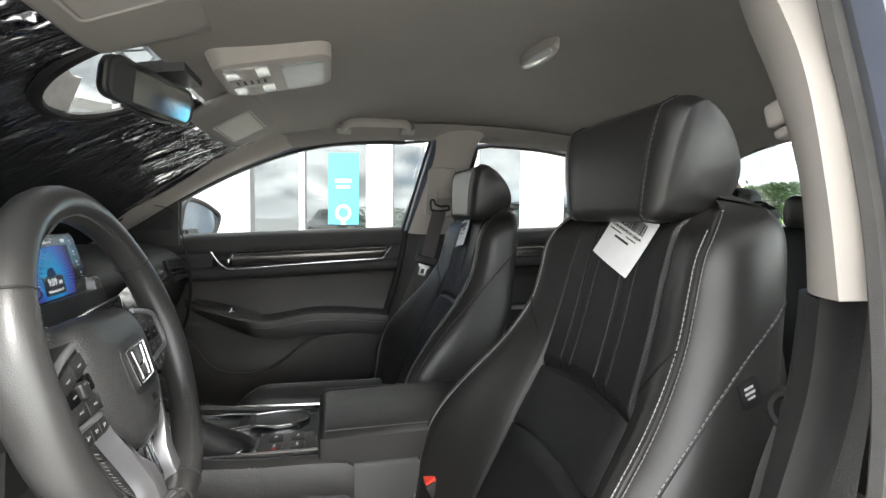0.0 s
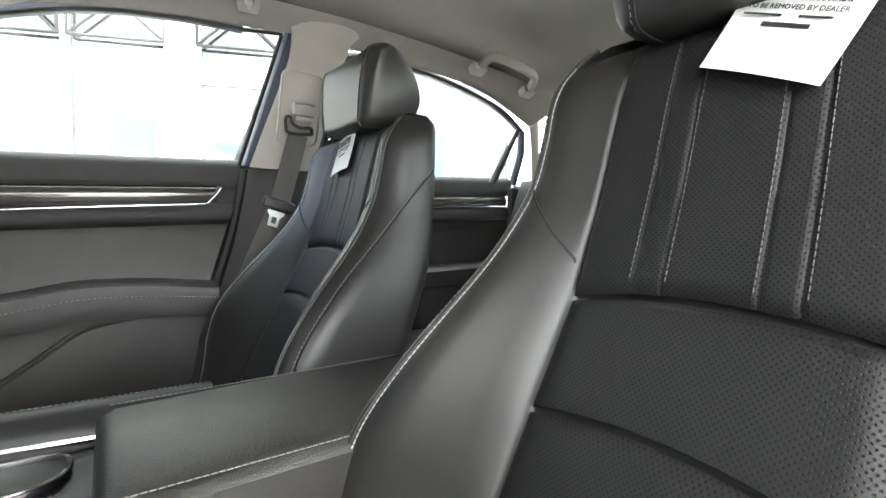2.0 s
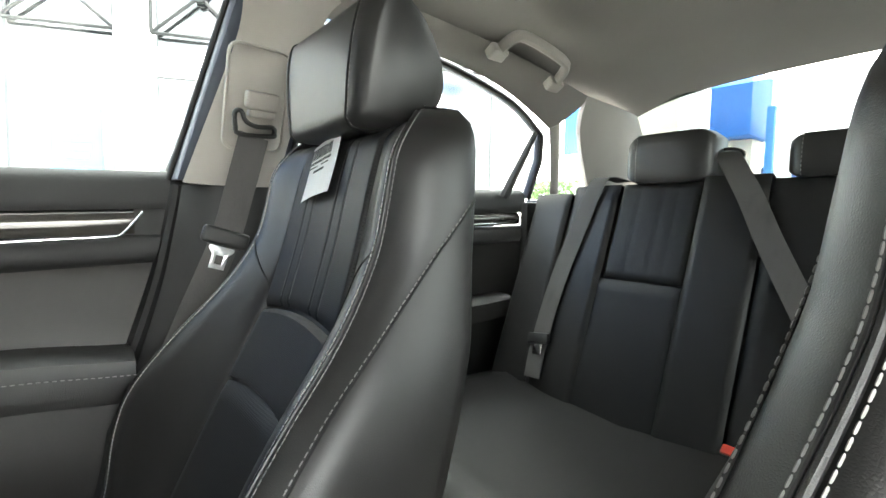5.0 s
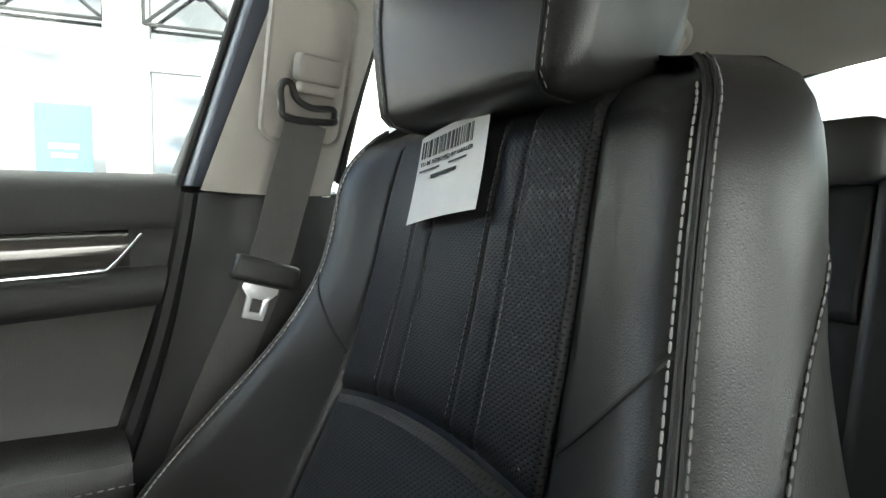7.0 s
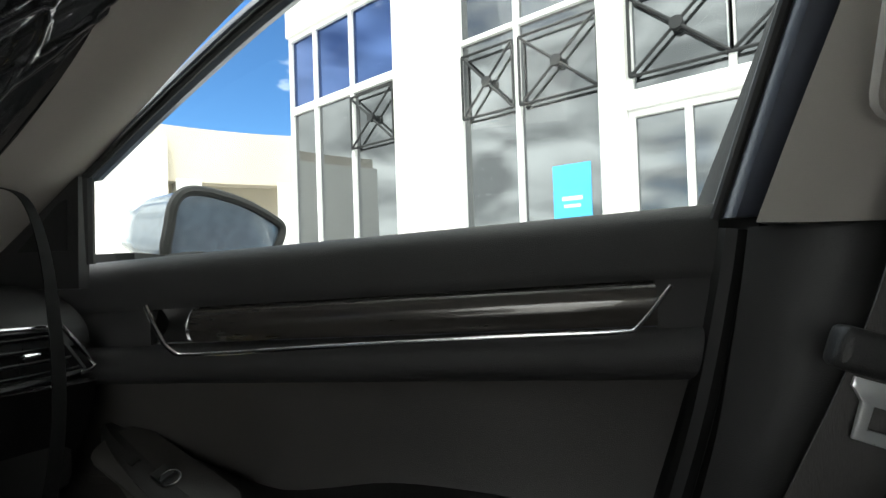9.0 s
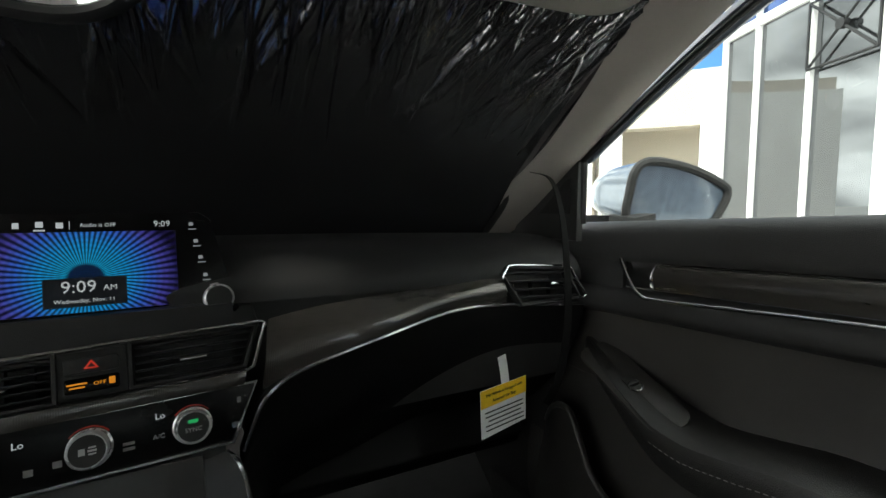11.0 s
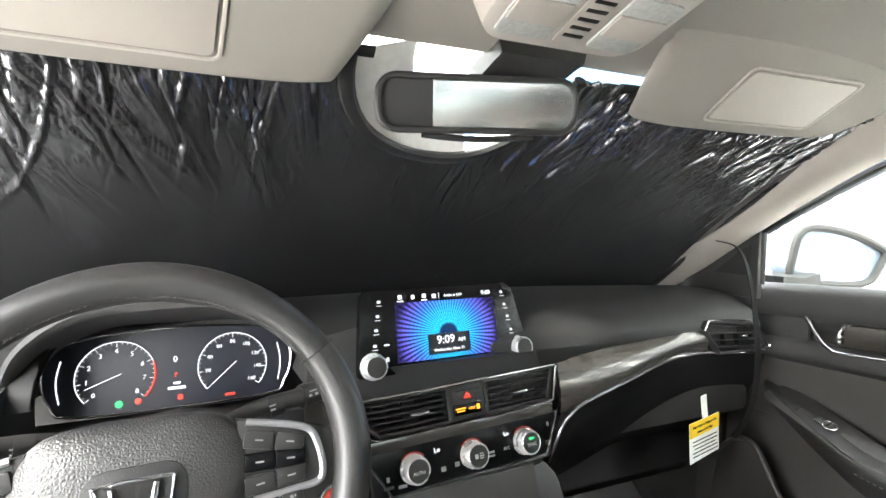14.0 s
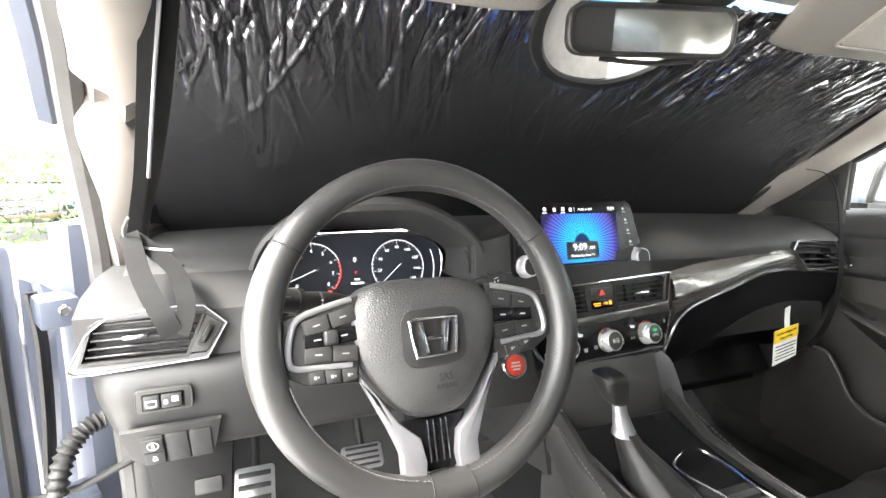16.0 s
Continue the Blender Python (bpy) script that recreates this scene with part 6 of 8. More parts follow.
def knee(u, v):
    prof = [(0.196, 0.812), (0.168, 0.803), (0.157, 0.775), (0.162, 0.742), (0.176, 0.700), (0.196, 0.672), (0.26, 0.655)]
    p = catmull([(y, z, 0) for y, z in prof], 4)[min(24, int(round(v * 24)))]
    x0 = tab(p.y, [0.65, 0.665, 0.69, 0.735, 0.80], [-0.705, -0.716, -0.735, -0.747, -0.757])
    x = x0 + (-0.175 - x0) * u
    q = max(0, (x0 + 0.03 - x) / 0.03)
    return (x, p.x + 0.03 * (x + 0.67) + 0.030 * q * q, p.y)


part("knee_panel", sheet(knee, 28, 24, -0.010), PLASTIC, dash, "grained black knee panel", angle=60)
KM = frame_at((-0.6725, 0.1545, 0.766), (1, 0.03, 0), (0, 0.0, 1))
kp = part("switch_panel", plate(KM, roundrect(0.062, 0.030, 0.005), 0.004, 0.0015), PLASTIC, dash)
part("panel_rim", tube([KM @ Vector((u, v, 0.0035)) for u, v in roundrect(0.060, 0.028, 0.005)], 0.0009, 5, True), SATIN, kp)
part("switch_recess", plate(KM @ pose(-0.0005, -0.0012, 0.003), roundrect(0.046, 0.021, 0.002), 0.0012, 0), GLOSSY, kp)
part("rheostat", rbox(KM @ pose(-0.0132, -0.0012, 0.005), 0.017, 0.017, 0.004, 0.0015), PLASTIC, kp)
part("lock_button", rbox(KM @ pose(0.0085, -0.0012, 0.005), 0.022, 0.017, 0.004, 0.0015), PLASTIC, kp)
bars("switch_marks", KM @ pose(0, 0, 0.0072), [(-0.0132, 0.0010, 0.012, 0.0016), (-0.0185, -0.0030, 0.0014, 0.006), (-0.0079, -0.0030, 0.0014, 0.006), (-0.0132, -0.0062, 0.010, 0.0014), (0.0025, -0.002, 0.004, 0.005), (0.0125, 0.001, 0.007, 0.007)], PRINT, kp)
KL = frame_at((-0.668, 0.1665, 0.703), (1, 0.03, 0), (0, -0.34, 1))
kl = part("blank_panel", plate(KL @ pose(0, 0, -0.004), [(-0.056, 0.026), (0.056, 0.027), (0.043, -0.0345), (-0.036, -0.0360), (-0.050, -0.020)], 0.006, 0.0015), PLASTIC, dash)
for u in (-0.0235, 0.0035, 0.030):
    part("switch_blank", plate(KL @ pose(u, -0.008, 0.002), roundrect(0.0245, 0.047, 0.002), 0.0022, 0.0007), PLASTIC, kl)
for v in (0.001, -0.021):
    part("switch_key", rbox(KL @ pose(-0.0235, v, 0.0045), 0.0225, 0.0205, 0.003, 0.001), PLASTIC, kl)
part("switch_ring", tube([KL @ Vector((-0.0235 + 0.0062 * math.cos(a), 0.001 + 0.0062 * math.sin(a), 0.0062)) for a in np.linspace(0, 6.283, 20)], 0.0006, 5), PRINT, kl)
bars("blank_marks", KL @ pose(0, 0, 0.0060), [(-0.0235, 0.001, 0.003, 0.007), (-0.0235, -0.018, 0.004, 0.003), (-0.0235, -0.0225, 0.006, 0.004)], PRINT, kl)
part("fuse_cover", plate(frame_at((-0.655, 0.245, 0.600), (1, 0.03, 0), (0, 0.25, 1)), [(-0.070, 0.040), (0.045, 0.048), (0.035, -0.10), (-0.045, -0.10)], 0.006, 0.003), SHADEPL, dash, "dark cover below the knee panel")
part("cover_catch", plate(frame_at((-0.645, 0.236, 0.588), (1, 0.03, 0), (0, 0.25, 1)), roundrect(0.036, 0.022, 0.003), 0.004, 0.001), PLASTIC, dash)
part("column_shroud", loft([[(-0.384 + w * math.cos(a), y, 0.872 + zc + h * math.sin(a)) for a in (2 * math.pi * i / 20 for i in range(20))] for y, w, h, zc in ((0.02, 0.045, 0.042, -0.005), (0.06, 0.055, 0.05, -0.015), (0.16, 0.075, 0.06, -0.05), (0.25, 0.08, 0.06, -0.08))]), PLASTIC, dash, "black steering column shroud")

# instrument cluster and its hood
CM = frame_at((-0.403, 0.362, 0.875), (1, 0.03, 0), (0, 0.25, 1)) @ Matrix.Scale(1.17, 4)
ic = thing("instrument_cluster", (-0.392, 0.21, 0.87), "lit instrument cluster with two round dials", "instrument cluster")
face = [(-0.140, 0.0), (-0.134, 0.028), (-0.105, 0.045), (-0.04, 0.052), (0.04, 0.052), (0.105, 0.045), (0.134, 0.028), (0.140, 0.0), (0.130, -0.030), (0.10, -0.046), (-0.10, -0.046), (-0.130, -0.030)]
facec = [tuple(p)[:2] for p in catmull([(u, v, 0) for u, v in face], 3, True)]
fp = part("face", plate(CM @ pose(0, 0, -0.006), facec, 0.006, 0), DIAL, ic, "black dial face")
part("chrome_ring", tube([CM @ Vector((u, v, 0.002)) for u, v in facec], 0.0016, 6, True), CHROME, ic, "bright outline")
for cu, n, labels, red in ((-0.066, 9, ["0", "1", "2", "3", "4", "5", "6", "7", "8"], True), (0.066, 9, ["", "20", "40", "60", "80", "100", "120", "140", "160"], False)):
    R = 0.042
    dm = CM @ pose(cu, -0.002, 0.0006)
    part("dial_plate", lathe(dm @ pose(0, 0, -0.0004), [(R, 0), (R, 0.0006), (0.001, 0.0007)], 40), DIAL, fp)
    a0, a1 = radians(222), radians(-42)
    part("dial_ring", tube([dm @ Vector((R * math.cos(a), R * math.sin(a), 0.001)) for a in np.linspace(a0, a1 if not red else radians(20), 48)], 0.0006, 5), ICON, fp)
    if red:
        part("red_zone", tube([dm @ Vector((R * math.cos(a), R * math.sin(a), 0.001)) for a in np.linspace(radians(20), a1, 20)], 0.0010, 5), REDLIT, fp)
    tick = []
    for i in range(33):
        a = a0 + (a1 - a0) * i / 32
        r0 = R - (0.006 if i % 4 == 0 else 0.003)
        tick.append(tube([dm @ Vector((r0 * math.cos(a), r0 * math.sin(a), 0.0012)), dm @ Vector(((R - 0.001) * math.cos(a), (R - 0.001) * math.sin(a), 0.0012))], 0.0004, 4))
    part("tick_marks", join(*tick), ICON, fp, kind="stuff")
    for i, tx in enumerate(labels):
        if tx:
            a = a0 + (a1 - a0) * i / (n - 1)
            words("dial_number", tx, 0.0082 if red else 0.0070, dm @ pose((R - 0.0115) * math.cos(a), (R - 0.0115) * math.sin(a), 0.0012), ICON, fp)
    ang = radians(202) if red else radians(222)
    part("needle", tube([dm @ Vector((0.006 * math.cos(ang + math.pi), 0.006 * math.sin(ang + math.pi), 0.002)), dm @ Vector((0.034 * math.cos(ang), 0.034 * math.sin(ang), 0.002))], 0.0006, 5), ICON, fp)
    if red:
        part("eco_lamp", lathe(dm @ pose(0.004, -0.034, 0.001), [(0.0042, 0), (0.0042, 0.0004), (0.001, 0.0005)], 16), GREENLIT, fp)
        part("brake_lamp", lathe(dm @ pose(0.024, -0.033, 0.001), [(0.0036, 0), (0.0036, 0.0004), (0.001, 0.0005)], 16), REDLIT, fp)
words("speed_text", "0", 0.011, CM @ pose(-0.002, 0.012, 0.001), ICON, fp)
words("gear_text", "P", 0.008, CM @ pose(-0.001, -0.008, 0.001), REDLIT, fp)
bars("odometer_bars", CM @ pose(0, 0, 0.0008), [(0.0, -0.018, 0.008, 0.003), (0.0, -0.024, 0.020, 0.0035)], ICON, fp)
bars("warning_bars", CM @ pose(0, 0, 0.0008), [(0.062, -0.040, 0.012, 0.003), (0.004, -0.036, 0.006, 0.006)], REDLIT, fp)
part("fuel_arc", tube([CM @ Vector((0.122 + 0.004 * math.sin(t * 3.1), -0.028 + 0.05 * t, 0.0012)) for t in np.linspace(0, 1, 10)], 0.0009, 5), ICON, fp)
part("temperature_arc", tube([CM @ Vector((-0.122 - 0.004 * math.sin(t * 3.1), -0.028 + 0.05 * t, 0.0012)) for t in np.linspace(0, 1, 10)], 0.0009, 5), ICON, fp)

lip = catmull([(-0.585, 0.268, 0.850), (-0.578, 0.262, 0.895), (-0.556, 0.252, 0.944), (-0.505, 0.244, 0.985), (-0.445, 0.241, 1.002), (-0.376, 0.240, 1.007), (-0.305, 0.240, 0.996), (-0.245, 0.241, 0.963), (-0.205, 0.246, 0.922), (-0.199, 0.250, 0.885), (-0.206, 0.252, 0.845)], 5)
hc = Vector((-0.392, 0.25, 0.90))
rings = []
for p in lip:
    d = Vector((p.x - hc.x, 0, p.z - hc.z)).normalized()
    up_ = max(0.0, d.z)
    inn = p - d * (0.012 + 0.010 * up_)
    ex, ez = (inn.x - hc.x) / 0.185, (inn.z - 0.882) / 0.10
    wall = Vector((-0.403 + max(-1, min(1, ex)) * 0.176, 0.366, 0.879 + max(-0.062, min(0.066, ez * 0.066))))
    far_ = Vector((p.x * 0.985 - 0.006, 0.445, min(p.z - 0.012, 0.958) if d.z > 0.2 else p.z - 0.01))
    mid_ = Vector((p.x, 0.335, p.z - 0.010 * up_))
    rings.append([far_, mid_, p + Vector((0, 0.014, 0)), p + Vector((0, 0.002, -0.002 * up_)), (p + inn) / 2 + Vector((0, -0.003, 0)), inn + Vector((0, 0.002, 0)), inn + Vector((0, 0.022, 0)) - d * 0.004, wall, wall + Vector((0, 0.02, 0)) + d * 0.01])
part("cluster_hood", loft(rings, True, True), PAD, ic, "soft black hood over the dials", angle=50)
part("hood_floor", rbox(at(-0.395, 0.300, 0.809, -3), 0.37, 0.14, 0.012, 0.004), PLASTIC, ic)
part("hood_lip_line", tube([Vector((x, 0.262, 0.8265)) for x in np.linspace(-0.56, -0.22, 12)], 0.0012, 6), SATIN, ic)

# display unit
du = thing("display_unit", (-0.01, 0.2, 0.87), "upright touch screen with side buttons and two chrome knobs", "touch screen")
body = [(-0.124, 0.056), (0.108, 0.058), (0.119, 0.050), (0.145, -0.058), (0.141, -0.062), (-0.138, -0.062), (-0.142, -0.058), (-0.131, 0.050)]
bp = part("body", plate(SM @ pose(0, 0, -0.014), body, 0.015, 0.002), GLOSSY, du, "gloss black front")
part("case", plate(SM @ pose(0, 0, -0.05), [(-0.12, 0.045), (0.10, 0.045), (0.13, -0.075), (-0.13, -0.075)], 0.04, 0.004), PLASTIC, du)
part("foot", plate(SM @ pose(0, -0.072, -0.02), [(-0.165, 0.018), (0.160, 0.018), (0.168, -0.012), (-0.175, -0.012)], 0.016, 0.004), PLASTIC, du)
# picture on the screen: rays round a dark half disc, lit by the panel
SCR = emit("screen_picture", (0.02, 0.2, 0.9), 1.0)
_n, _l = SCR.node_tree.nodes, SCR.node_tree.links
_c = _n.new("ShaderNodeTexCoord")
_g = _n.new("ShaderNodeSeparateXYZ")
_l.new(_c.outputs["UV"], _g.inputs[0])


def math_node(op, a, b=None, c=None):
    m_ = _n.new("ShaderNodeMath")
    m_.operation = op
    for i, val in enumerate((a, b, c)):
        if val is None:
            continue
        if isinstance(val, (int, float)):
            m_.inputs[i].default_value = val
        else:
            _l.new(val, m_.inputs[i])
    return m_.outputs[0]


dx = math_node("MULTIPLY", math_node("SUBTRACT", _g.outputs[0], 0.5), 1.85)
dy = math_node("SUBTRACT", _g.outputs[1], 0.42)
rr = math_node("SQRT", math_node("ADD", math_node("MULTIPLY", dx, dx), math_node("MULTIPLY", dy, dy)))
an = math_node("ARCTAN2", dy, dx)
ray_ = math_node("ABSOLUTE", math_node("SINE", math_node("MULTIPLY", an, 34.0)))
ring_ = math_node("MULTIPLY_ADD", math_node("SINE", math_node("MULTIPLY", rr, 95.0)), 0.12, 0.88)
fall = _n.new("ShaderNodeValToRGB")
els = fall.color_ramp.elements
els[0].position, els[0].color = 0.16, (0.004, 0.03, 0.12, 1)
els[1].position, els[1].color = 0.95, (0.010, 0.006, 0.06, 1)
for pos, col in ((0.19, (0.02, 0.55, 1.0, 1)), (0.42, (0.02, 0.42, 1.0, 1)), (0.62, (0.05, 0.18, 0.85, 1)), (0.78, (0.09, 0.08, 0.50, 1))):
    e_ = els.new(pos)
    e_.color = col
_n["Principled BSDF"].inputs["Emission Strength"].default_value = 0.17
_n["Principled BSDF"].inputs["Specular IOR Level"].default_value = 0.1
_l.new(rr, fall.inputs[0])
amt = math_node("MULTIPLY", math_node("MULTIPLY_ADD", math_node("POWER", ray_, 2.2), 1.25, 0.07), ring_)
mx_ = _n.new("ShaderNodeMix")
mx_.data_type, mx_.blend_type = "RGBA", "MULTIPLY"
mx_.inputs["Factor"].default_value = 1.0
_l.new(fall.outputs[0], mx_.inputs["A"])
_l.new(amt, mx_.inputs["B"])
_l.new(mx_.outputs["Result"], _n["Principled BSDF"].inputs["Emission Color"])
bm = bmesh.new()
vs = [bm.verts.new(SM @ Vector((u, v, 0.0014))) for u, v in ((-0.083, -0.047), (0.083, -0.047), (0.083, 0.037), (-0.083, 0.037))]
fc = bm.faces.new(vs)
uvl = bm.loops.layers.uv.new("UVMap")
for lp, uv in zip(fc.loops, ((0, 0), (1, 0), (1, 1), (0, 1))):
    lp[uvl].uv = uv
sc = part("screen", bm, SCR, du, "lit blue screen showing the time", smooth=False)
part("clock_box", plate(SM @ pose(0, -0.026, 0.0016), roundrect(0.070, 0.030, 0.002), 0.0004, 0), DIAL, sc)
words("clock_text", "9:09", 0.0175, SM @ pose(-0.006, -0.021, 0.0024), ICON, sc)
words("meridian_text", "AM", 0.0085, SM @ pose(0.0205, -0.023, 0.0024), ICON, sc)
words("date_text", "Wednesday, Nov. 11", 0.0060, SM @ pose(-0.001, -0.035, 0.0024), ICON, sc)
words("audio_text", "Audio is OFF", 0.0058, SM @ pose(0.012, 0.044, 0.0016), ICON, sc)
words("corner_clock", "9:09", 0.0095, SM @ pose(0.070, 0.0445, 0.0016), ICON, sc)
bars("status_symbols", SM @ pose(0, 0, 0.0014), [(-0.074, 0.045, 0.006, 0.006), (-0.074, 0.039, 0.010, 0.0015), (-0.054, 0.044, 0.005, 0.006), (-0.036, 0.045, 0.006, 0.006), (-0.036, 0.039, 0.009, 0.0015), (-0.020, 0.044, 0.006, 0.006), (-0.012, 0.044, 0.0006, 0.009)], ICON, sc)
for k, v in enumerate((0.040, 0.020, 0.001, -0.020)):
    bars("button_symbol", SM @ pose(0, 0, 0.0012), [(-0.106 - 0.003 * k, v, 0.0052, 0.0040), (-0.106 - 0.003 * k, v - 0.0055, 0.008, 0.0012)], ICONDIM, bp)
    bars("button_symbol", SM @ pose(0, 0, 0.0012), [(0.099 + 0.004 * k, v + 0.004, 0.0045, 0.0040), (0.100 + 0.004 * k, v - 0.002, 0.008, 0.0012)], ICONDIM, bp)
bars("button_symbol", SM @ pose(0, 0, 0.0012), [(-0.098, -0.020, 0.008, 0.0025), (-0.098, -0.040, 0.005, 0.006), (0.110, -0.036, 0.006, 0.004)], ICONDIM, bp)
for u, v in ((-0.1195, -0.047), (0.1225, -0.045)):
    km = SM @ pose(u, v, 0.0)
    kb = part("knob", lathe(km, [(0.0185, 0), (0.0185, 0.003), (0.0165, 0.004), (0.0160, 0.017), (0.0145, 0.0185), (0.0140, 0.0180)]), KNOB, du, "chrome-edged knob")
    part("knob_face", lathe(km @ pose(0, 0, 0.0178), [(0.0138, 0), (0.013, 0.0010), (0.001, 0.0012)]), PLASTIC, kb)

# ---- steering wheel ----
WC = Vector((-0.3755, 0.013, 0.872))
WM = frame_at(WC, (1, 0.075, 0), (0, 0.315, 1)) @ Matrix.Scale(1.095, 4)
sw = thing("steering_wheel", tuple(WC), "black leather-wrapped three-spoke steering wheel with silver accents", "steering wheel")
R0 = 0.1605
rings = []
for i in range(72):
    a = 2 * math.pi * i / 72
    rr0 = 0.0160 + 0.0010 * math.cos(4 * a)
    c = Vector((R0 * math.cos(a), R0 * 0.985 * math.sin(a), 0.004))
    o = Vector((math.cos(a), math.sin(a), 0))
    rings.append([WM @ (c + o * math.cos(b) * rr0 + Vector((0, 0, 1)) * math.sin(b) * rr0 * 1.12) for b in (2 * math.pi * j / 14 for j in range(14))])
rings.append(rings[0])
bm = loft(rings, True, False)
bmesh.ops.remove_doubles(bm, verts=bm.verts, dist=1e-6)
rim_ = part("rim", bm, RIMLEATHER, sw, "black leather rim", angle=80)
for a0, a1 in ((20, 160), (195, 262), (278, 345)):
    zig = []
    n = int((a1 - a0) * 1.1)
    for i in range(n):
        a = radians(a0 + (a1 - a0) * i / n)
        zig.append(WM @ Vector(((R0 - 0.0150) * math.cos(a), (R0 - 0.0150) * 0.985 * math.sin(a), 0.006 + 0.009 + (0.0016 if i % 2 else -0.0016))))
    part("rim_stitching", stitches(zig, 0.0036, 0.0006, 0.0004), DIMTHREAD, rim_, "crossed white stitches")
for a in (33, 147, 262, 278):
    a = radians(a)
    c, o = Vector((R0 * math.cos(a), R0 * 0.985 * math.sin(a), 0.004)), Vector((math.cos(a), math.sin(a), 0))
    part("rim_joint", tube([WM @ (c + o * math.cos(b) * 0.0172 + Vector((0, 0, 1)) * math.sin(b) * 0.0192) for b in (2 * math.pi * j / 24 for j in range(24))], 0.0007, 5, True), RUBBER, rim_)
WI = WM @ pose(-0.003, -0.0065, 0)
hub_o = catmull([(-0.062, 0.051, 0), (0.0, 0.056, 0), (0.058, 0.049, 0), (0.079, 0.014, 0), (0.068, -0.030, 0), (0.034, -0.074, 0), (0.0, -0.083, 0), (-0.034, -0.074, 0), (-0.068, -0.030, 0), (-0.081, 0.014, 0)], 5, True)
rings = [[WI @ Vector((p.x * k, p.y * k, h)) for p in hub_o] for k, h in ((1.0, -0.035), (1.0, -0.008), (0.985, 0.000), (0.94, 0.006), (0.80, 0.012), (0.55, 0.016), (0.25, 0.018), (0.02, 0.018))]
hub = part("airbag_cover", loft(rings), HUBPAD, sw, "grained black airbag cover", angle=60)
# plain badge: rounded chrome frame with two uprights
part("badge_recess", plate(WI @ pose(0.0, -0.004, 0.0145), roundrect(0.068, 0.056, 0.016), 0.0035, 0.0015), PLASTIC, hub)
rf = [Vector((p.x * 1.26, p.y * 1.16, 0)) for p in catmull([(-0.0165, 0.0155, 0), (0.0165, 0.0155, 0), (0.0195, 0.011, 0), (0.0165, -0.0125, 0), (0.0130, -0.0155, 0), (-0.0130, -0.0155, 0), (-0.0165, -0.0125, 0), (-0.0195, 0.011, 0)], 4, True)]
part("badge_frame", tube([WI @ (Vector((0.0, -0.004, 0.0195)) + p) for p in rf], 0.0016, 8, True), CHROME, hub, "chrome badge")
for s in (1, -1):
    part("badge_bar", rbox(WI @ pose(0.0115 * s, -0.004, 0.0195, 0, 0, -9 * s), 0.0046, 0.031, 0.004, 0.0015), CHROME, hub)
part("badge_bar", rbox(WI @ pose(0, -0.005, 0.0190), 0.017, 0.0036, 0.003, 0.0012), CHROME, hub)
words("airbag_text", "SRS", 0.010, WI @ pose(0.008, -0.044, 0.0168), RUBBER, hub)
words("airbag_text", "AIRBAG", 0.0065, WI @ pose(0.008, -0.053, 0.0160), RUBBER, hub)
for s in (1, -1):
    sp = catmull([(s * 0.070, 0.044, 0), (s * 0.105, 0.036, 0), (s * 0.152, 0.030, 0)], 4)
    outl = [(s * 0.068, 0.044), (s * 0.110, 0.036), (s * 0.150, 0.024), (s * 0.155, 0.000), (s * 0.146, -0.020), (s * 0.122, -0.034), (s * 0.074, -0.038)]
    if s < 0:
        outl = outl[::-1]
    spk = part("side_spoke", plate(WI @ pose(0, 0, -0.016), outl, 0.020, 0.004), PLASTIC, sw, "black side spoke")
    acc = [(s * 0.076, 0.041, 0.004), (s * 0.105, 0.0345, 0.005), (s * 0.126, 0.027, 0.006), (s * 0.1335, 0.0126, 0.006), (s * 0.1365, -0.006, 0.006), (s * 0.132, -0.0165, 0.005), (s * 0.112, -0.0185, 0.004), (s * 0.080, -0.0205, 0.004)]
    part("spoke_accent", tube([WI @ p for p in catmull(acc, 4)], 0.0034, 8), SILVER, spk, "silver accent round the buttons")
    for r_ in range(3):
        for c_ in range(2):
            u0 = s * (0.0855 + 0.0245 * c_)
            sl_ = (0.22, 0.06, -0.08)[r_]
            bmt = WI @ pose(u0, 0.0225 - 0.0152 * r_ - sl_ * (abs(u0) - 0.097), 0.005, 0, 0, -math.degrees(math.atan(sl_)) * s)
            part("wheel_button", rbox(bmt, 0.0238, 0.0144, 0.005, 0.0018, 2), GLOSSY if r_ == 1 else PLASTIC, spk)
            bars("button_mark", bmt @ pose(0, 0, 0.0025), [(0, 0, 0.0065, 0.0013)], DIMPRINT, spk)
    if s < 0:
        part("roller", rbox(WI @ pose(-0.098, 0.0072, 0.008), 0.013, 0.0135, 0.008, 0.003, 3), GREYSLAT, spk)
    for c_ in range(3 if s < 0 else 2):
        lb_ = WI @ pose(s * (0.083 + 0.0150 * c_) if s < 0 else 0.093 + 0.0175 * c_, -0.0285 + (0.0008 if s < 0 else 0.0045) * c_, 0.004, 0, 0, 3 if s < 0 else 14)
        part("lower_button", rbox(lb_, 0.0144 if s < 0 else 0.0165, 0.0125, 0.005, 0.002), PLASTIC, spk)
        bars("button_mark", lb_ @ pose(0, 0, 0.0026), [(-0.0012, 0, 0.0024, 0.0030), (0.0016, 0, 0.0014, 0.0016)], DIMPRINT, spk)
    leg = [(s * 0.070, -0.036), (s * 0.078, -0.026), (s * 0.050, -0.086), (s * 0.040, -0.112), (s * 0.040, -0.140), (s * 0.020, -0.150), (s * 0.016, -0.122), (s * 0.020, -0.100), (s * 0.040, -0.082)]
    if s < 0:
        leg = leg[::-1]
    part("lower_spoke", plate(WI @ pose(0, 0, -0.012), leg, 0.018, 0.004), SILVER, sw, "satin silver lower spoke")
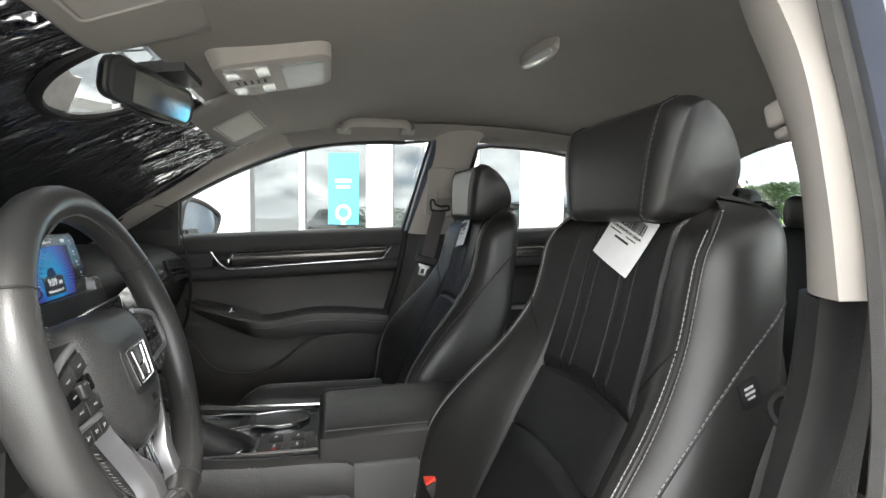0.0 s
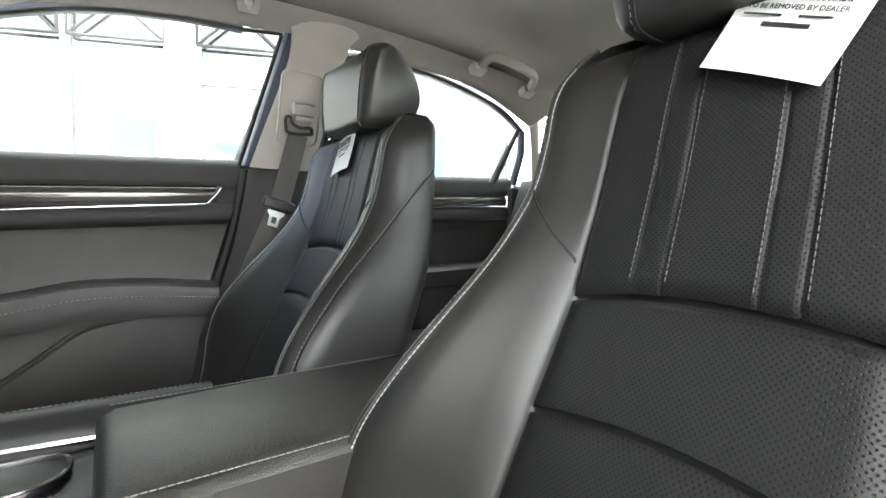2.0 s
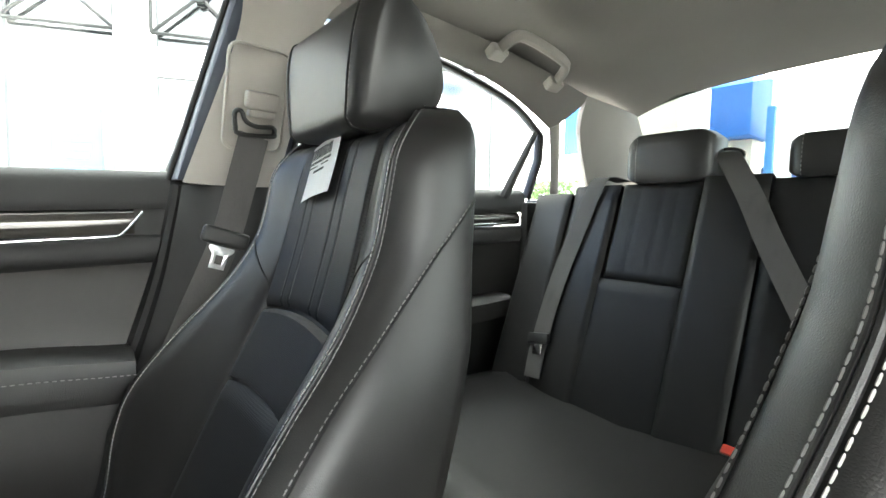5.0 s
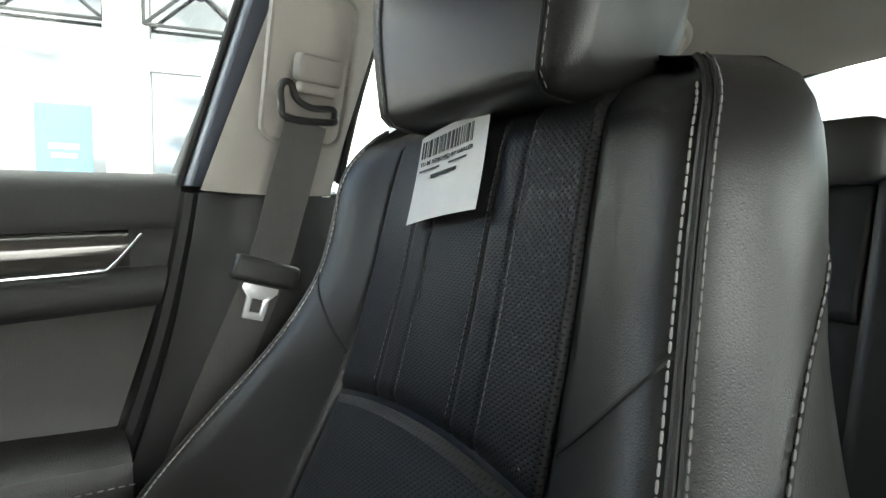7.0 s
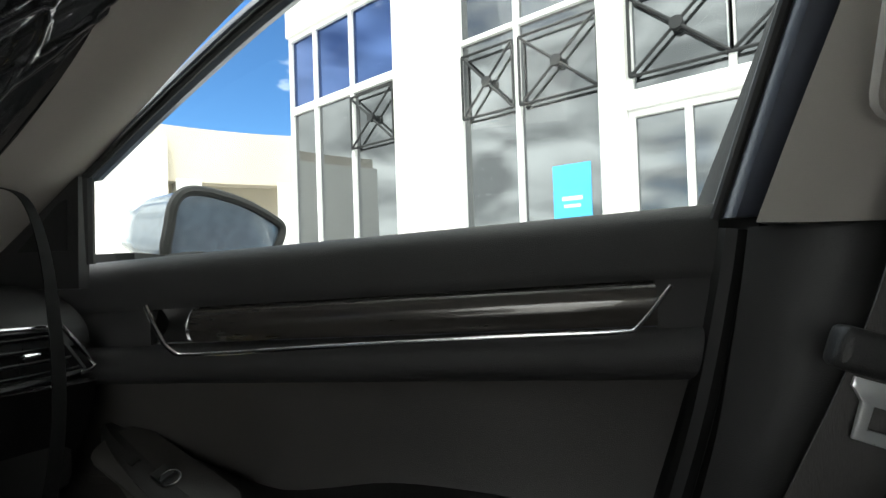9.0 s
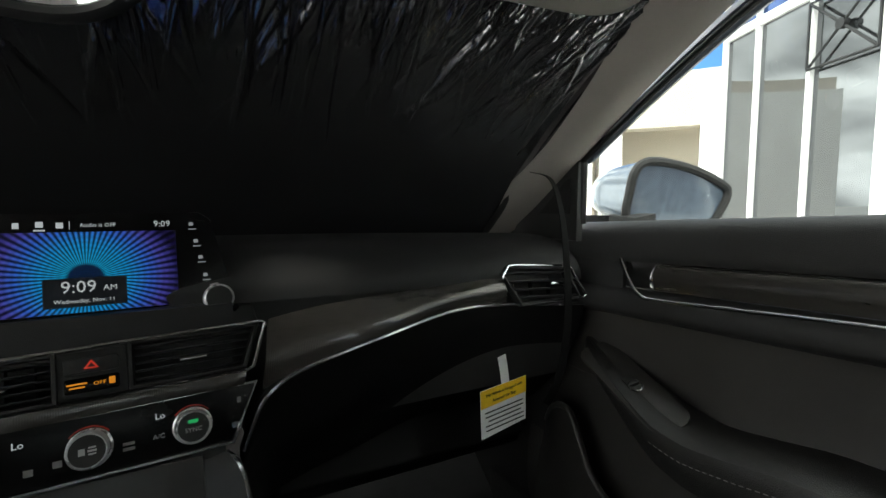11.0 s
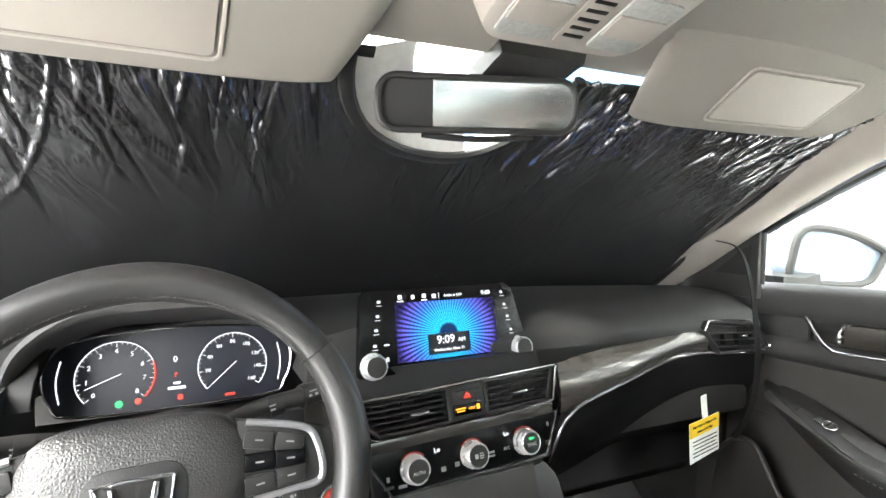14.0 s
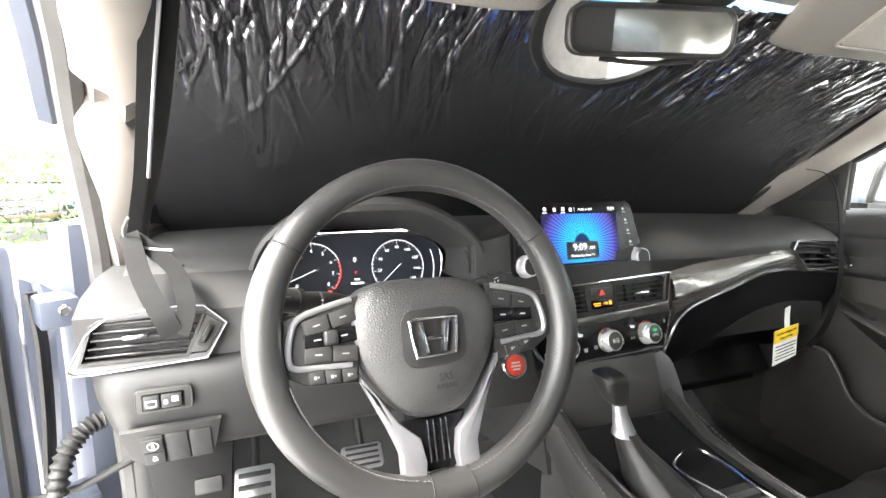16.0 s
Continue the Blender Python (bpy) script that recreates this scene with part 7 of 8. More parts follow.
part("spoke_bridge", plate(WI @ pose(0, 0, -0.012), [(-0.042, -0.138), (0.042, -0.138), (0.036, -0.156), (0, -0.160), (-0.036, -0.156)], 0.017, 0.005), SILVER, sw)
part("spoke_infill", plate(WI @ pose(0, 0, -0.014), [(-0.034, -0.084), (0.034, -0.084), (0.018, -0.135), (-0.018, -0.135)], 0.008, 0.002), GLOSSY, sw)
for u in (-0.010, -0.004, 0.004, 0.010):
    part("infill_line", rbox(WI @ pose(u, -0.106, -0.004), 0.0018, 0.040, 0.003, 0.0006), CHROME, sw)

for s, lab in ((1, "black wiper stalk with ribbed collar"), (-1, "black light stalk with white symbols")):
    a = Vector((-0.325, 0.135, 0.868)) if s > 0 else Vector((-0.440, 0.115, 0.875))
    b = Vector((-0.238, 0.168, 0.876)) if s > 0 else Vector((-0.512, 0.072, 0.896))
    sk = thing("column_stalk", tuple(a), lab, "stalk", "column stalks")
    ax_ = (b - a).normalized()
    part("arm", tube(catmull([a, (a + b) / 2 + Vector((0, 0.002, 0.003)), b], 5), 0.0095, 12, taper=lambda t: 0.85 + 0.35 * t), PLASTIC, sk)
    part("collar", tube([a + (b - a) * 0.55, a + (b - a) * 0.72], 0.0128, 14), PLASTIC, sk)
    kn = part("knob", tube([b, b + ax_ * 0.020, b + ax_ * 0.036], 0.0145, 16, taper=lambda t: 1.0 - 0.10 * t), PLASTIC, sk)
    part("knob_ring", tube([b + ax_ * 0.004, b + ax_ * 0.008], 0.0150, 16), GREYSLAT, kn)
    part("end_cap", lathe(frame_at(b + ax_ * 0.035, ax_.cross(Vector((0, 0, 1))), Vector((0, 0, 1))) if s > 0 else frame_at(b + ax_ * 0.035, Vector((0, 1, 0)), Vector((0, 0, 1))), [(0.0120, -0.002), (0.0110, 0.002), (0.001, 0.003)], 16), GLOSSY, kn)
    fw = frame_at(b + ax_ * 0.016 + Vector((0, -0.0150, 0.004)), tuple(ax_ * s), (0, 0.2, 1))
    bars("stalk_marks", fw, [(0, 0.004, 0.009, 0.0016), (-0.004, -0.001, 0.004, 0.003), (0.004, -0.001, 0.004, 0.003)], PRINT, sk)
    bars("stalk_marks", frame_at(a + (b - a) * 0.62 + Vector((0, -0.0132, 0.003)), tuple(ax_ * s), (0, 0.2, 1)), [(0, 0.003, 0.008, 0.0015), (0, -0.002, 0.006, 0.002)], PRINT, sk)

stb = thing("start_button", (-0.201, 0.142, 0.756), "round red start button with chrome ring", "start button")
bmx = frame_at((-0.201, 0.136, 0.753), (1, 0, 0), (0, 0.30, 1))
part("ring", lathe(bmx, [(0.021, -0.01), (0.021, 0.004), (0.0195, 0.006), (0.0165, 0.006), (0.016, 0.002)]), CHROME, stb)
part("cap", lathe(bmx, [(0.0158, 0), (0.0158, 0.005), (0.013, 0.0065), (0.001, 0.007)]), RED, stb, "red push cap")
bars("cap_marks", bmx @ pose(0, 0, 0.0068), [(0, 0.004, 0.014, 0.0025), (0, -0.001, 0.016, 0.0025), (0, -0.006, 0.012, 0.0025)], PRINT, stb)
part("socket_panel", plate(bmx @ pose(0.0, 0, -0.016), [(-0.045, 0.055), (0.03, 0.055), (0.045, -0.06), (-0.05, -0.06)], 0.012, 0.003), PLASTIC, stb)

# ---- console ----
con = thing("centre_console", (0, -0.25, 0.28), "black centre console with chrome edges and cup holder", "console")
part("body", loft([[(-0.125, y, 0.30), (0.125, y, 0.30), (0.122, y, z - 0.015), (0.112, y, z), (-0.112, y, z), (-0.122, y, z - 0.015)] for y, z in ((0.17, 0.640), (0.10, 0.605), (0.0, 0.590), (-0.20, 0.590), (-0.25, 0.590), (-0.66, 0.585), (-0.68, 0.56))]), PLASTIC, con)
lid = part("armrest_lid", loft([[(-0.018 + x * k, y, z) for x, z in ((-0.108, 0.592), (-0.110, 0.640), (-0.100, zt - 0.006), (-0.085, zt), (0.085, zt), (0.100, zt - 0.006), (0.110, 0.640), (0.108, 0.592))] for y, k, zt in ((-0.193, 0.93, 0.640), (-0.197, 0.98, 0.648), (-0.21, 1.0, 0.654), (-0.40, 1.0, 0.658), (-0.60, 1.0, 0.655), (-0.615, 0.97, 0.648))]), LEATHER, con, "padded black leather armrest lid")
for s in (1, -1):
    part("lid_stitching", stitches([(-0.018 + s * 0.1035, y, 0.6525) for y in np.linspace(-0.205, -0.60, 30)], 0.005, 0.0010, 0.0007), GREYTHREAD, lid)
    part("console_pad", loft([[(s * (0.105 + dx), y, z + dz) for dx, dz in ((0, 0), (0.012, 0.004), (0.026, -0.004), (0.034, -0.03), (0.030, -0.06), (0, -0.06))] for y, z in ((0.14, 0.66), (0.06, 0.622), (-0.08, 0.608), (-0.19, 0.604), (-0.24, 0.600), (-0.255, 0.59))]), LEATHER, con, "padded leather console flank")
    part("pad_stitching", stitches(catmull([(s * 0.130, 0.12, 0.647), (s * 0.130, 0.0, 0.612), (s * 0.130, -0.12, 0.602), (s * 0.130, -0.24, 0.595)], 6), 0.005, 0.0035, 0.0008), GREYTHREAD, con)
    ed = catmull([(0.128, 0.182, 0.716), (0.142, 0.170, 0.700), (0.149, 0.155, 0.665), (0.150, 0.138, 0.635), (0.140, 0.105, 0.618), (0.129, 0.075, 0.613), (0.122, 0.0, 0.612), (0.116, -0.08, 0.612), (0.106, -0.205, 0.610)] if s > 0 else [(-0.118, 0.165, 0.715), (-0.114, 0.15, 0.68), (-0.108, 0.135, 0.645), (-0.098, 0.11, 0.620), (-0.100, 0.03, 0.613), (-0.102, -0.08, 0.612), (-0.103, -0.205, 0.610)], 6)
    if s > 0:
        fl = catmull([(0.104, 0.178, 0.714), (0.106, 0.168, 0.69), (0.108, 0.155, 0.655), (0.112, 0.142, 0.625), (0.114, 0.120, 0.610)], 6)
        part("stack_flank", sheet(lambda u, v: fl[int(round(u * 24))] * (1 - v) + ed[int(round(u * 24))] * v, 24, 4, -0.006), TRIMGREY, con, "satin grey metal flank beside the gear lever")
    part("chrome_edge", tube(ed, 0.0060, 8, flat=0.7), CHROME, con, "chrome edge strip")
part("top_plate", sheet(lambda u, v: (-0.10 + 0.20 * v, 0.12 - 0.315 * u, 0.604 + 0.030 * (1 - u) ** 4), 10, 6, 0.006), GLOSSY, con, "gloss black top plate")
cup = [(p.x, p.y) for p in catmull([(0.02, 0.03, 0), (0.075, 0.045, 0), (0.088, 0.0, 0), (0.080, -0.06, 0), (0.088, -0.11, 0), (0.080, -0.165, 0), (0.03, -0.165, 0), (0.012, -0.11, 0), (0.022, -0.06, 0), (0.008, 0.0, 0)], 4, True)]
part("cup_well", plate(Matrix.Translation((0, 0, 0.604)), cup, 0.002, 0), RUBBER, con, "dark double cup holder")
part("cup_rim", tube([(u, v, 0.609) for u, v in cup], 0.0030, 8, True, flat=1.6), CHROME, con, "chrome cup holder rim")
part("cup_divider", rbox(at(0.05, -0.06, 0.604), 0.05, 0.012, 0.02, 0.004), PLASTIC, con)
bp2 = part("button_plate", plate(Matrix.Translation((-0.055, -0.135, 0.605)), roundrect(0.075, 0.10, 0.006), 0.003, 0.001), PLASTIC, con)
for i in range(4):
    part("console_button", rbox(at(-0.055 + (0.018 if i % 2 else -0.018), -0.115 - 0.040 * (i // 2), 0.6095), 0.026, 0.026, 0.005, 0.002), PLASTIC, bp2)
bars("button_marks", Matrix.Translation((-0.055, -0.135, 0.6122)), [(-0.018, 0.02, 0.010, 0.004), (0.018, 0.02, 0.008, 0.006), (-0.018, -0.02, 0.012, 0.004), (0.018, -0.02, 0.008, 0.004)], PRINT, bp2)
bars("parking_lamp", Matrix.Translation((-0.055, -0.135, 0.6124)), [(-0.030, 0.02, 0.006, 0.006)], REDLIT, bp2)

gl = thing("gear_lever", (-0.075, 0.0, 0.605), "black gear lever with silver neck and leather boot", "gear lever")
part("boot", loft([[(-0.060 + r * math.cos(a) * 0.75 + dx, yc + r * math.sin(a) * 1.15, z + 0.0018 * math.sin(9 * a + 30 * z)) for a in (2 * math.pi * i / 36 for i in range(36))] for r, yc, z, dx in ((0.058, -0.012, 0.606, 0.016), (0.050, -0.006, 0.622, 0.010), (0.036, 0.010, 0.644, -0.002), (0.022, 0.024, 0.664, -0.013), (0.0155, 0.030, 0.680, -0.017))]), DARKL, gl, "pleated black leather boot", angle=70)
part("boot_frame", tube([(-0.060 + 0.042 * math.cos(a), 0.000 + 0.062 * math.sin(a), 0.609) for a in (2 * math.pi * i / 28 for i in range(28))], 0.003, 6, True), CHROME, gl)
part("neck", loft([[(-0.088 + dx + r * math.cos(a), y + r * math.sin(a), z) for a in (2 * math.pi * i / 16 for i in range(16))] for r, y, z, dx in ((0.018, 0.030, 0.676, 0.009), (0.015, 0.032, 0.684, 0.009), (0.0105, 0.036, 0.705, 0.005), (0.0095, 0.038, 0.734, 0))]), SILVER, gl, "satin silver neck")
part("knob", loft([[(-0.088 + dx + w * math.copysign(abs(math.cos(a)) ** 0.6, math.cos(a)), yc + d * math.copysign(abs(math.sin(a)) ** 0.6, math.sin(a)), z) for a in (2 * math.pi * i / 24 for i in range(24))] for w, d, yc, z, dx in ((0.013, 0.014, 0.038, 0.722, 0), (0.017, 0.019, 0.040, 0.728, -0.002), (0.019, 0.022, 0.042, 0.742, -0.006), (0.021, 0.025, 0.043, 0.754, -0.010), (0.019, 0.023, 0.043, 0.763, -0.012), (0.012, 0.015, 0.043, 0.767, -0.012), (0.002, 0.002, 0.043, 0.768, -0.012))]), DARKL, gl, "black leather knob", angle=60)

# grained trim that runs from the centre vents behind the wheel
wing = [(-0.230, 0.860), (-0.186, 0.856), (-0.142, 0.797), (-0.168, 0.784), (-0.212, 0.790), (-0.236, 0.794)]
tw = part("trim_wing", loft([[(x, y + 0.075 * x, z) for x, z in wing] for y in (0.235, 0.208)]), WOOD, dash, "dark grained trim beside the centre vents")
part("trim_line", tube([(x, 0.207 + 0.075 * x, z) for x, z in [(-0.230, 0.860), (-0.186, 0.856)]], 0.0016, 6), CHROME, tw, "thin chrome line")


# ---- roof fittings ----
mr = thing("rear_view_mirror", (-0.03, 0.10, 1.20), "black-framed rear-view mirror on a dark bracket", "mirror")
MM = frame_at((-0.033, 0.081, 1.236), (0.240, -0.046, 0.004), (0.0, -0.150, 1))
mo = roundrect(0.250, 0.066, 0.022, 6)
part("shell", loft([[MM @ Vector((u * k, v * k, h)) for u, v in mo] for k, h in ((0.55, -0.030), (0.85, -0.022), (0.97, -0.010), (1.0, 0.0), (0.985, 0.004), (0.95, 0.004))]), PLASTIC, mr, "black mirror shell")
part("glass", plate(MM @ pose(0, 0, 0.0040) @ pose(0, 0, 0, 0, -1.5, 0), [(u * 0.93, v * 0.84) for u, v in mo], 0.0015, 0), DIMMIRROR, mr, "silvered mirror glass")
part("bezel", tube([MM @ Vector((u * 0.965, v * 0.92, 0.0065)) for u, v in mo], 0.0042, 8, True), PLASTIC, mr, "black mirror frame")
part("arm", tube(catmull([MM @ Vector((0.0, 0.0, -0.02)), (-0.02, 0.14, 1.255), (-0.015, 0.15, 1.275)], 5), 0.009, 10), PLASTIC, mr)
part("sensor_housing", loft([[(0.02 + x * k, y, z - dz) for x, dz in ((-0.055, 0), (0.065, 0), (0.060, 0.018), (-0.050, 0.018))] for y, z, k in ((0.16, 1.262, 0.8), (0.10, 1.288, 1.0), (0.03, 1.300, 1.0))]), PLASTIC, mr, "black camera housing")
part("lower_lip", tube([MM @ Vector((u, -0.036 - 0.004 * math.cos(u * 25), -0.002)) for u in np.linspace(-0.07, 0.07, 12)], 0.004, 8), PLASTIC, mr)


def visor(s):
    lab = "grey-beige folded sun visor with a mirror cover, " + ("passenger" if s > 0 else "driver") + " side"
    v = thing("sun_visor", (0.40 * s, 0.05, 1.25), lab, "sun visor", "sun visors")
    # hinge edge near the roof, free edge towards the windscreen
    m = frame_at((0.402 * s, 0.014, 1.278), (s, -0.06, -0.005), (0, -0.89, 0.44)) if s > 0 else frame_at((-0.405, 0.014, 1.280), (1, 0.06, 0.005), (0, -0.89, 0.44))
    # u along the visor, v towards the hinge
    out = [(-0.235, 0.090), (-0.245, 0.062), (-0.212, -0.050), (-0.192, -0.072), (-0.10, -0.080), (0.10, -0.080), (0.175, -0.074), (0.215, -0.045), (0.250, 0.060), (0.230, 0.090)]
    if s < 0:
        out = [(-u, w) for u, w in out][::-1]
    sm_ = [(p.x, p.y) for p in catmull([(u, w, 0) for u, w in out], 3, True)]
    bd = part("panel", loft([[m @ Vector((u * k, w * k, h)) for u, w in sm_] for k, h in ((0.90, -0.010), (0.98, -0.007), (1.0, 0.0), (0.98, 0.007), (0.90, 0.011))]), HEADLINER, v, "fabric covered panel", angle=60)
    cu = 0.005 * s
    part("mirror_cover", plate(m @ pose(cu, -0.004, 0.0105), roundrect(0.195, 0.088, 0.008, 4, skew=-0.10 * s), 0.003, 0.001), CREAM, bd, "flat cover of the vanity mirror")
    part("cover_frame", tube([m @ Vector((cu + u, -0.004 + w, 0.0115)) for u, w in roundrect(0.206, 0.099, 0.010, 4, skew=-0.10 * s)], 0.0022, 6, True), CREAM, bd)
    part("hinge", rbox(m @ pose(0.195 * s, 0.085, 0.002), 0.05, 0.022, 0.022, 0.006, 3), CREAM, v)
    part("clip", rbox(m @ pose(-0.165 * s, 0.098, 0.004), 0.030, 0.020, 0.018, 0.005, 3), CREAM, v)
    part("rod", tube([m @ Vector((-0.178 * s, 0.088, 0.002)), m @ Vector((-0.13 * s, 0.088, 0.002))], 0.004, 8), CREAM, v)
    return v


visor(1)
visor(-1)

mp = thing("map_lamp_console", (0, -0.12, 1.27), "cream overhead console with two map lamps", "map lamp")
OM = Matrix.Translation((0.003, -0.118, 1.303)) @ pose(0, 0, 0, 180 - 12.5, 0, 0)
part("housing", loft([[OM @ Vector((u * k, v * k, h)) for u, v in roundrect(0.19, 0.205, 0.03, 5)] for k, h in ((1.04, -0.02), (1.0, 0.000), (0.98, 0.009), (0.92, 0.0125))]), CREAM, mp, "cream plastic housing")
for s in (1, -1):
    ln = part("lamp_lens", plate(OM @ pose(0.052 * s, -0.048, 0.0115), roundrect(0.058, 0.074, 0.006), 0.003, 0.001), LENS, mp, "clear ribbed lamp lens")
    part("lamp_switch", rbox(OM @ pose(0.052 * s, -0.048, 0.0150), 0.054, 0.030, 0.003, 0.002), CREAM, ln, "cream push switch across the lens")
part("glasses_door", plate(OM @ pose(0.0, 0.048, 0.0115), roundrect(0.140, 0.075, 0.008), 0.004, 0.0015), vary(mat("grey_plastic", (0.33, 0.36, 0.35), 0.4), 10, 0.06, 0.05), mp, "grey sunglasses compartment door")
sg = part("speaker_grille", plate(OM @ pose(0.0, -0.048, 0.0115), roundrect(0.032, 0.075, 0.004), 0.0025, 0.001), CREAM, mp)
for i in range(5):
    part("slot", rbox(OM @ pose(0.0, -0.072 + 0.012 * i, 0.0143), 0.022, 0.004, 0.001, 0), RUBBER, sg)

dl = thing("dome_lamp", (0.005, -0.66, 1.37), "small cream dome lamp with a clear curved lens", "dome lamp")
DL = Matrix.Translation((0.005, -0.655, 1.388)) @ pose(0, 0, 0, 180, 0, 0)
part("base", loft([[DL @ Vector((0.078 * k * math.cos(a), 0.026 * k * math.sin(a), h)) for a in (2 * math.pi * i / 28 for i in range(28))] for k, h in ((1.0, -0.01), (1.0, 0.004), (0.92, 0.010), (0.6, 0.012))]), CREAM, dl)
part("lens", loft([[DL @ Vector((0.062 * k * math.cos(a), -0.003 + 0.018 * k * math.sin(a), h)) for a in (2 * math.pi * i / 28 for i in range(28))] for k, h in ((1.0, 0.006), (0.95, 0.013), (0.7, 0.017), (0.1, 0.018))]), LENS, dl, "clear lens")


def grab(pts, label):
    g_ = thing("grab_handle", pts[0], label, "grab handle", "grab handles")
    a, b = Vector(pts[0]), Vector(pts[1])
    inn = Vector(pts[2])
    part("bar", tube(catmull([a, a + inn * 0.75 + (b - a) * 0.05, a + inn + (b - a) * 0.22, b + inn - (b - a) * 0.22, b + inn * 0.75 - (b - a) * 0.05, b], 5), 0.0115, 10, flat=1.2), CREAM, g_, "cream grab bar")
    for p in (a, b):
        part("foot", rbox(Matrix.Translation(p) @ pose(0, 0, 0, 0, 30 if a.x > 0 else -30, 0), 0.030, 0.045, 0.026, 0.006, 3), CREAM, g_)


grab(((0.590, -0.262, 1.314), (0.580, -0.466, 1.320), (-0.058, 0, 0.008)), "cream folded grab handle above the front passenger window")
grab(((0.530, -1.075, 1.290), (0.535, -1.280, 1.262), (-0.050, -0.005, 0.034)), "cream grab handle above the rear passenger window")
grab(((-0.545, -1.12, 1.302), (-0.535, -1.295, 1.270), (0.046, -0.02, 0.036)), "cream grab handle above the rear driver-side window")
for s in (1,):
    hk = thing("coat_cap", (0.60, -0.60, 1.28), "small square cap on the centre pillar", "trim cap")
    part("cap", rbox(frame_at((0.617, -0.600, 1.262), (0, -1, 0), (-0.36, 0, 1)), 0.03, 0.024, 0.006, 0.003), CREAM, hk)

# ---- hanging card, shade straps ----
tg = thing("airbag_card", (0.555, 0.245, 0.62), "yellow and white hanging card below the dashboard", "card")
TM = frame_at((0.556, 0.240, 0.664), (0.105, 0.018, 0.000), (-0.02, 0.05, 1))
cd = part("card", plate(TM, [(-0.053, -0.046), (0.050, -0.038), (0.053, 0.038), (-0.053, 0.034)], 0.0012, 0), PAPER, tg, "white printed card")
part("yellow_head", plate(TM @ pose(0, 0, 0.0013), [(-0.053, 0.004), (0.052, 0.010), (0.053, 0.038), (-0.053, 0.034)], 0.0006, 0), YELLOW, cd, "yellow heading")
words("card_heading", "This Vehicle is Equipped with", 0.0072, TM @ pose(0, 0.026, 0.0021, 0, 0, 3), INK, cd)
words("card_heading", "Advanced Air Bags", 0.0072, TM @ pose(0, 0.015, 0.0021, 0, 0, 3), INK, cd)
bars("card_print", TM @ pose(0, 0, 0.0013, 0, 0, 2), [(0.0, -0.003 - 0.0075 * i, 0.088 - 0.012 * (i % 3 == 2), 0.0022) for i in range(5)], INK, cd)
part("hanger", band([TM @ Vector((0.005, 0.034, 0.0)), TM @ Vector((0.002, 0.06, 0.0)), TM @ Vector((-0.006, 0.085, 0.004))], (1, 0, 0), 0.016, 0.0008), PAPER, cd, "white paper hanger")

stp = thing("shade_strap", (0.66, 0.28, 0.62), "thin black elastic strap hanging from the sunshade", "strap", "shade straps")
part("strap", band(catmull([(0.660, 0.305, 1.060), (0.668, 0.262, 1.045), (0.672, 0.238, 0.99), (0.672, 0.222, 0.90), (0.668, 0.212, 0.80), (0.664, 0.225, 0.70), (0.655, 0.25, 0.64)], 6), lambda t: (1, 0.6 - 1.2 * t, 0), 0.014, 0.0015), STRAP, stp)
stp = thing("shade_strap", (-0.66, 0.22, 0.87), "folded black fabric strap looped over the driver's vent", "strap", "shade straps")
part("strap", join(band(catmull([(-0.715, 0.235, 0.962), (-0.704, 0.205, 0.947), (-0.692, 0.178, 0.920), (-0.674, 0.148, 0.892), (-0.660, 0.132, 0.872), (-0.652, 0.128, 0.852)], 6), (1, 0.15, 0.35), 0.023, 0.0015), band(catmull([(-0.645, 0.128, 0.853), (-0.638, 0.136, 0.876), (-0.641, 0.150, 0.899), (-0.658, 0.185, 0.924), (-0.684, 0.212, 0.942), (-0.712, 0.240, 0.958)], 6), (1, -0.1, 0), 0.020, 0.0015)), STRAP, stp)
part("cord", tube(catmull([(-0.705, 0.20, 0.985), (-0.718, 0.225, 0.966), (-0.712, 0.230, 0.950), (-0.690, 0.215, 0.944), (-0.660, 0.205, 0.942)], 6), 0.0022, 6), SILVER, stp, "pale grey binding of the strap")
part("edge_fold", band(catmull([(-0.638, 0.085, 1.213), (-0.644, 0.100, 1.198), (-0.666, 0.160, 1.130), (-0.691, 0.220, 1.041), (-0.712, 0.260, 0.980), (-0.724, 0.285, 0.947)], 6), (1, 0.2, 0.1), 0.016, 0.002), STRAP, stp)
part("edge_fold", band(catmull([(-0.624, 0.105, 1.221), (-0.630, 0.120, 1.206), (-0.653, 0.180, 1.134), (-0.683, 0.240, 1.048), (-0.707, 0.275, 0.989), (-0.721, 0.300, 0.949)], 6), (1, 0.2, 0.1), 0.022, 0.002), STRAP, stp)
part("edge_seam", tube(catmull([(-0.628, 0.080, 1.212), (-0.633, 0.095, 1.197), (-0.656, 0.155, 1.130), (-0.682, 0.215, 1.034)], 6), 0.0022, 6), SILVER, stp, "pale seam of the folded edge")

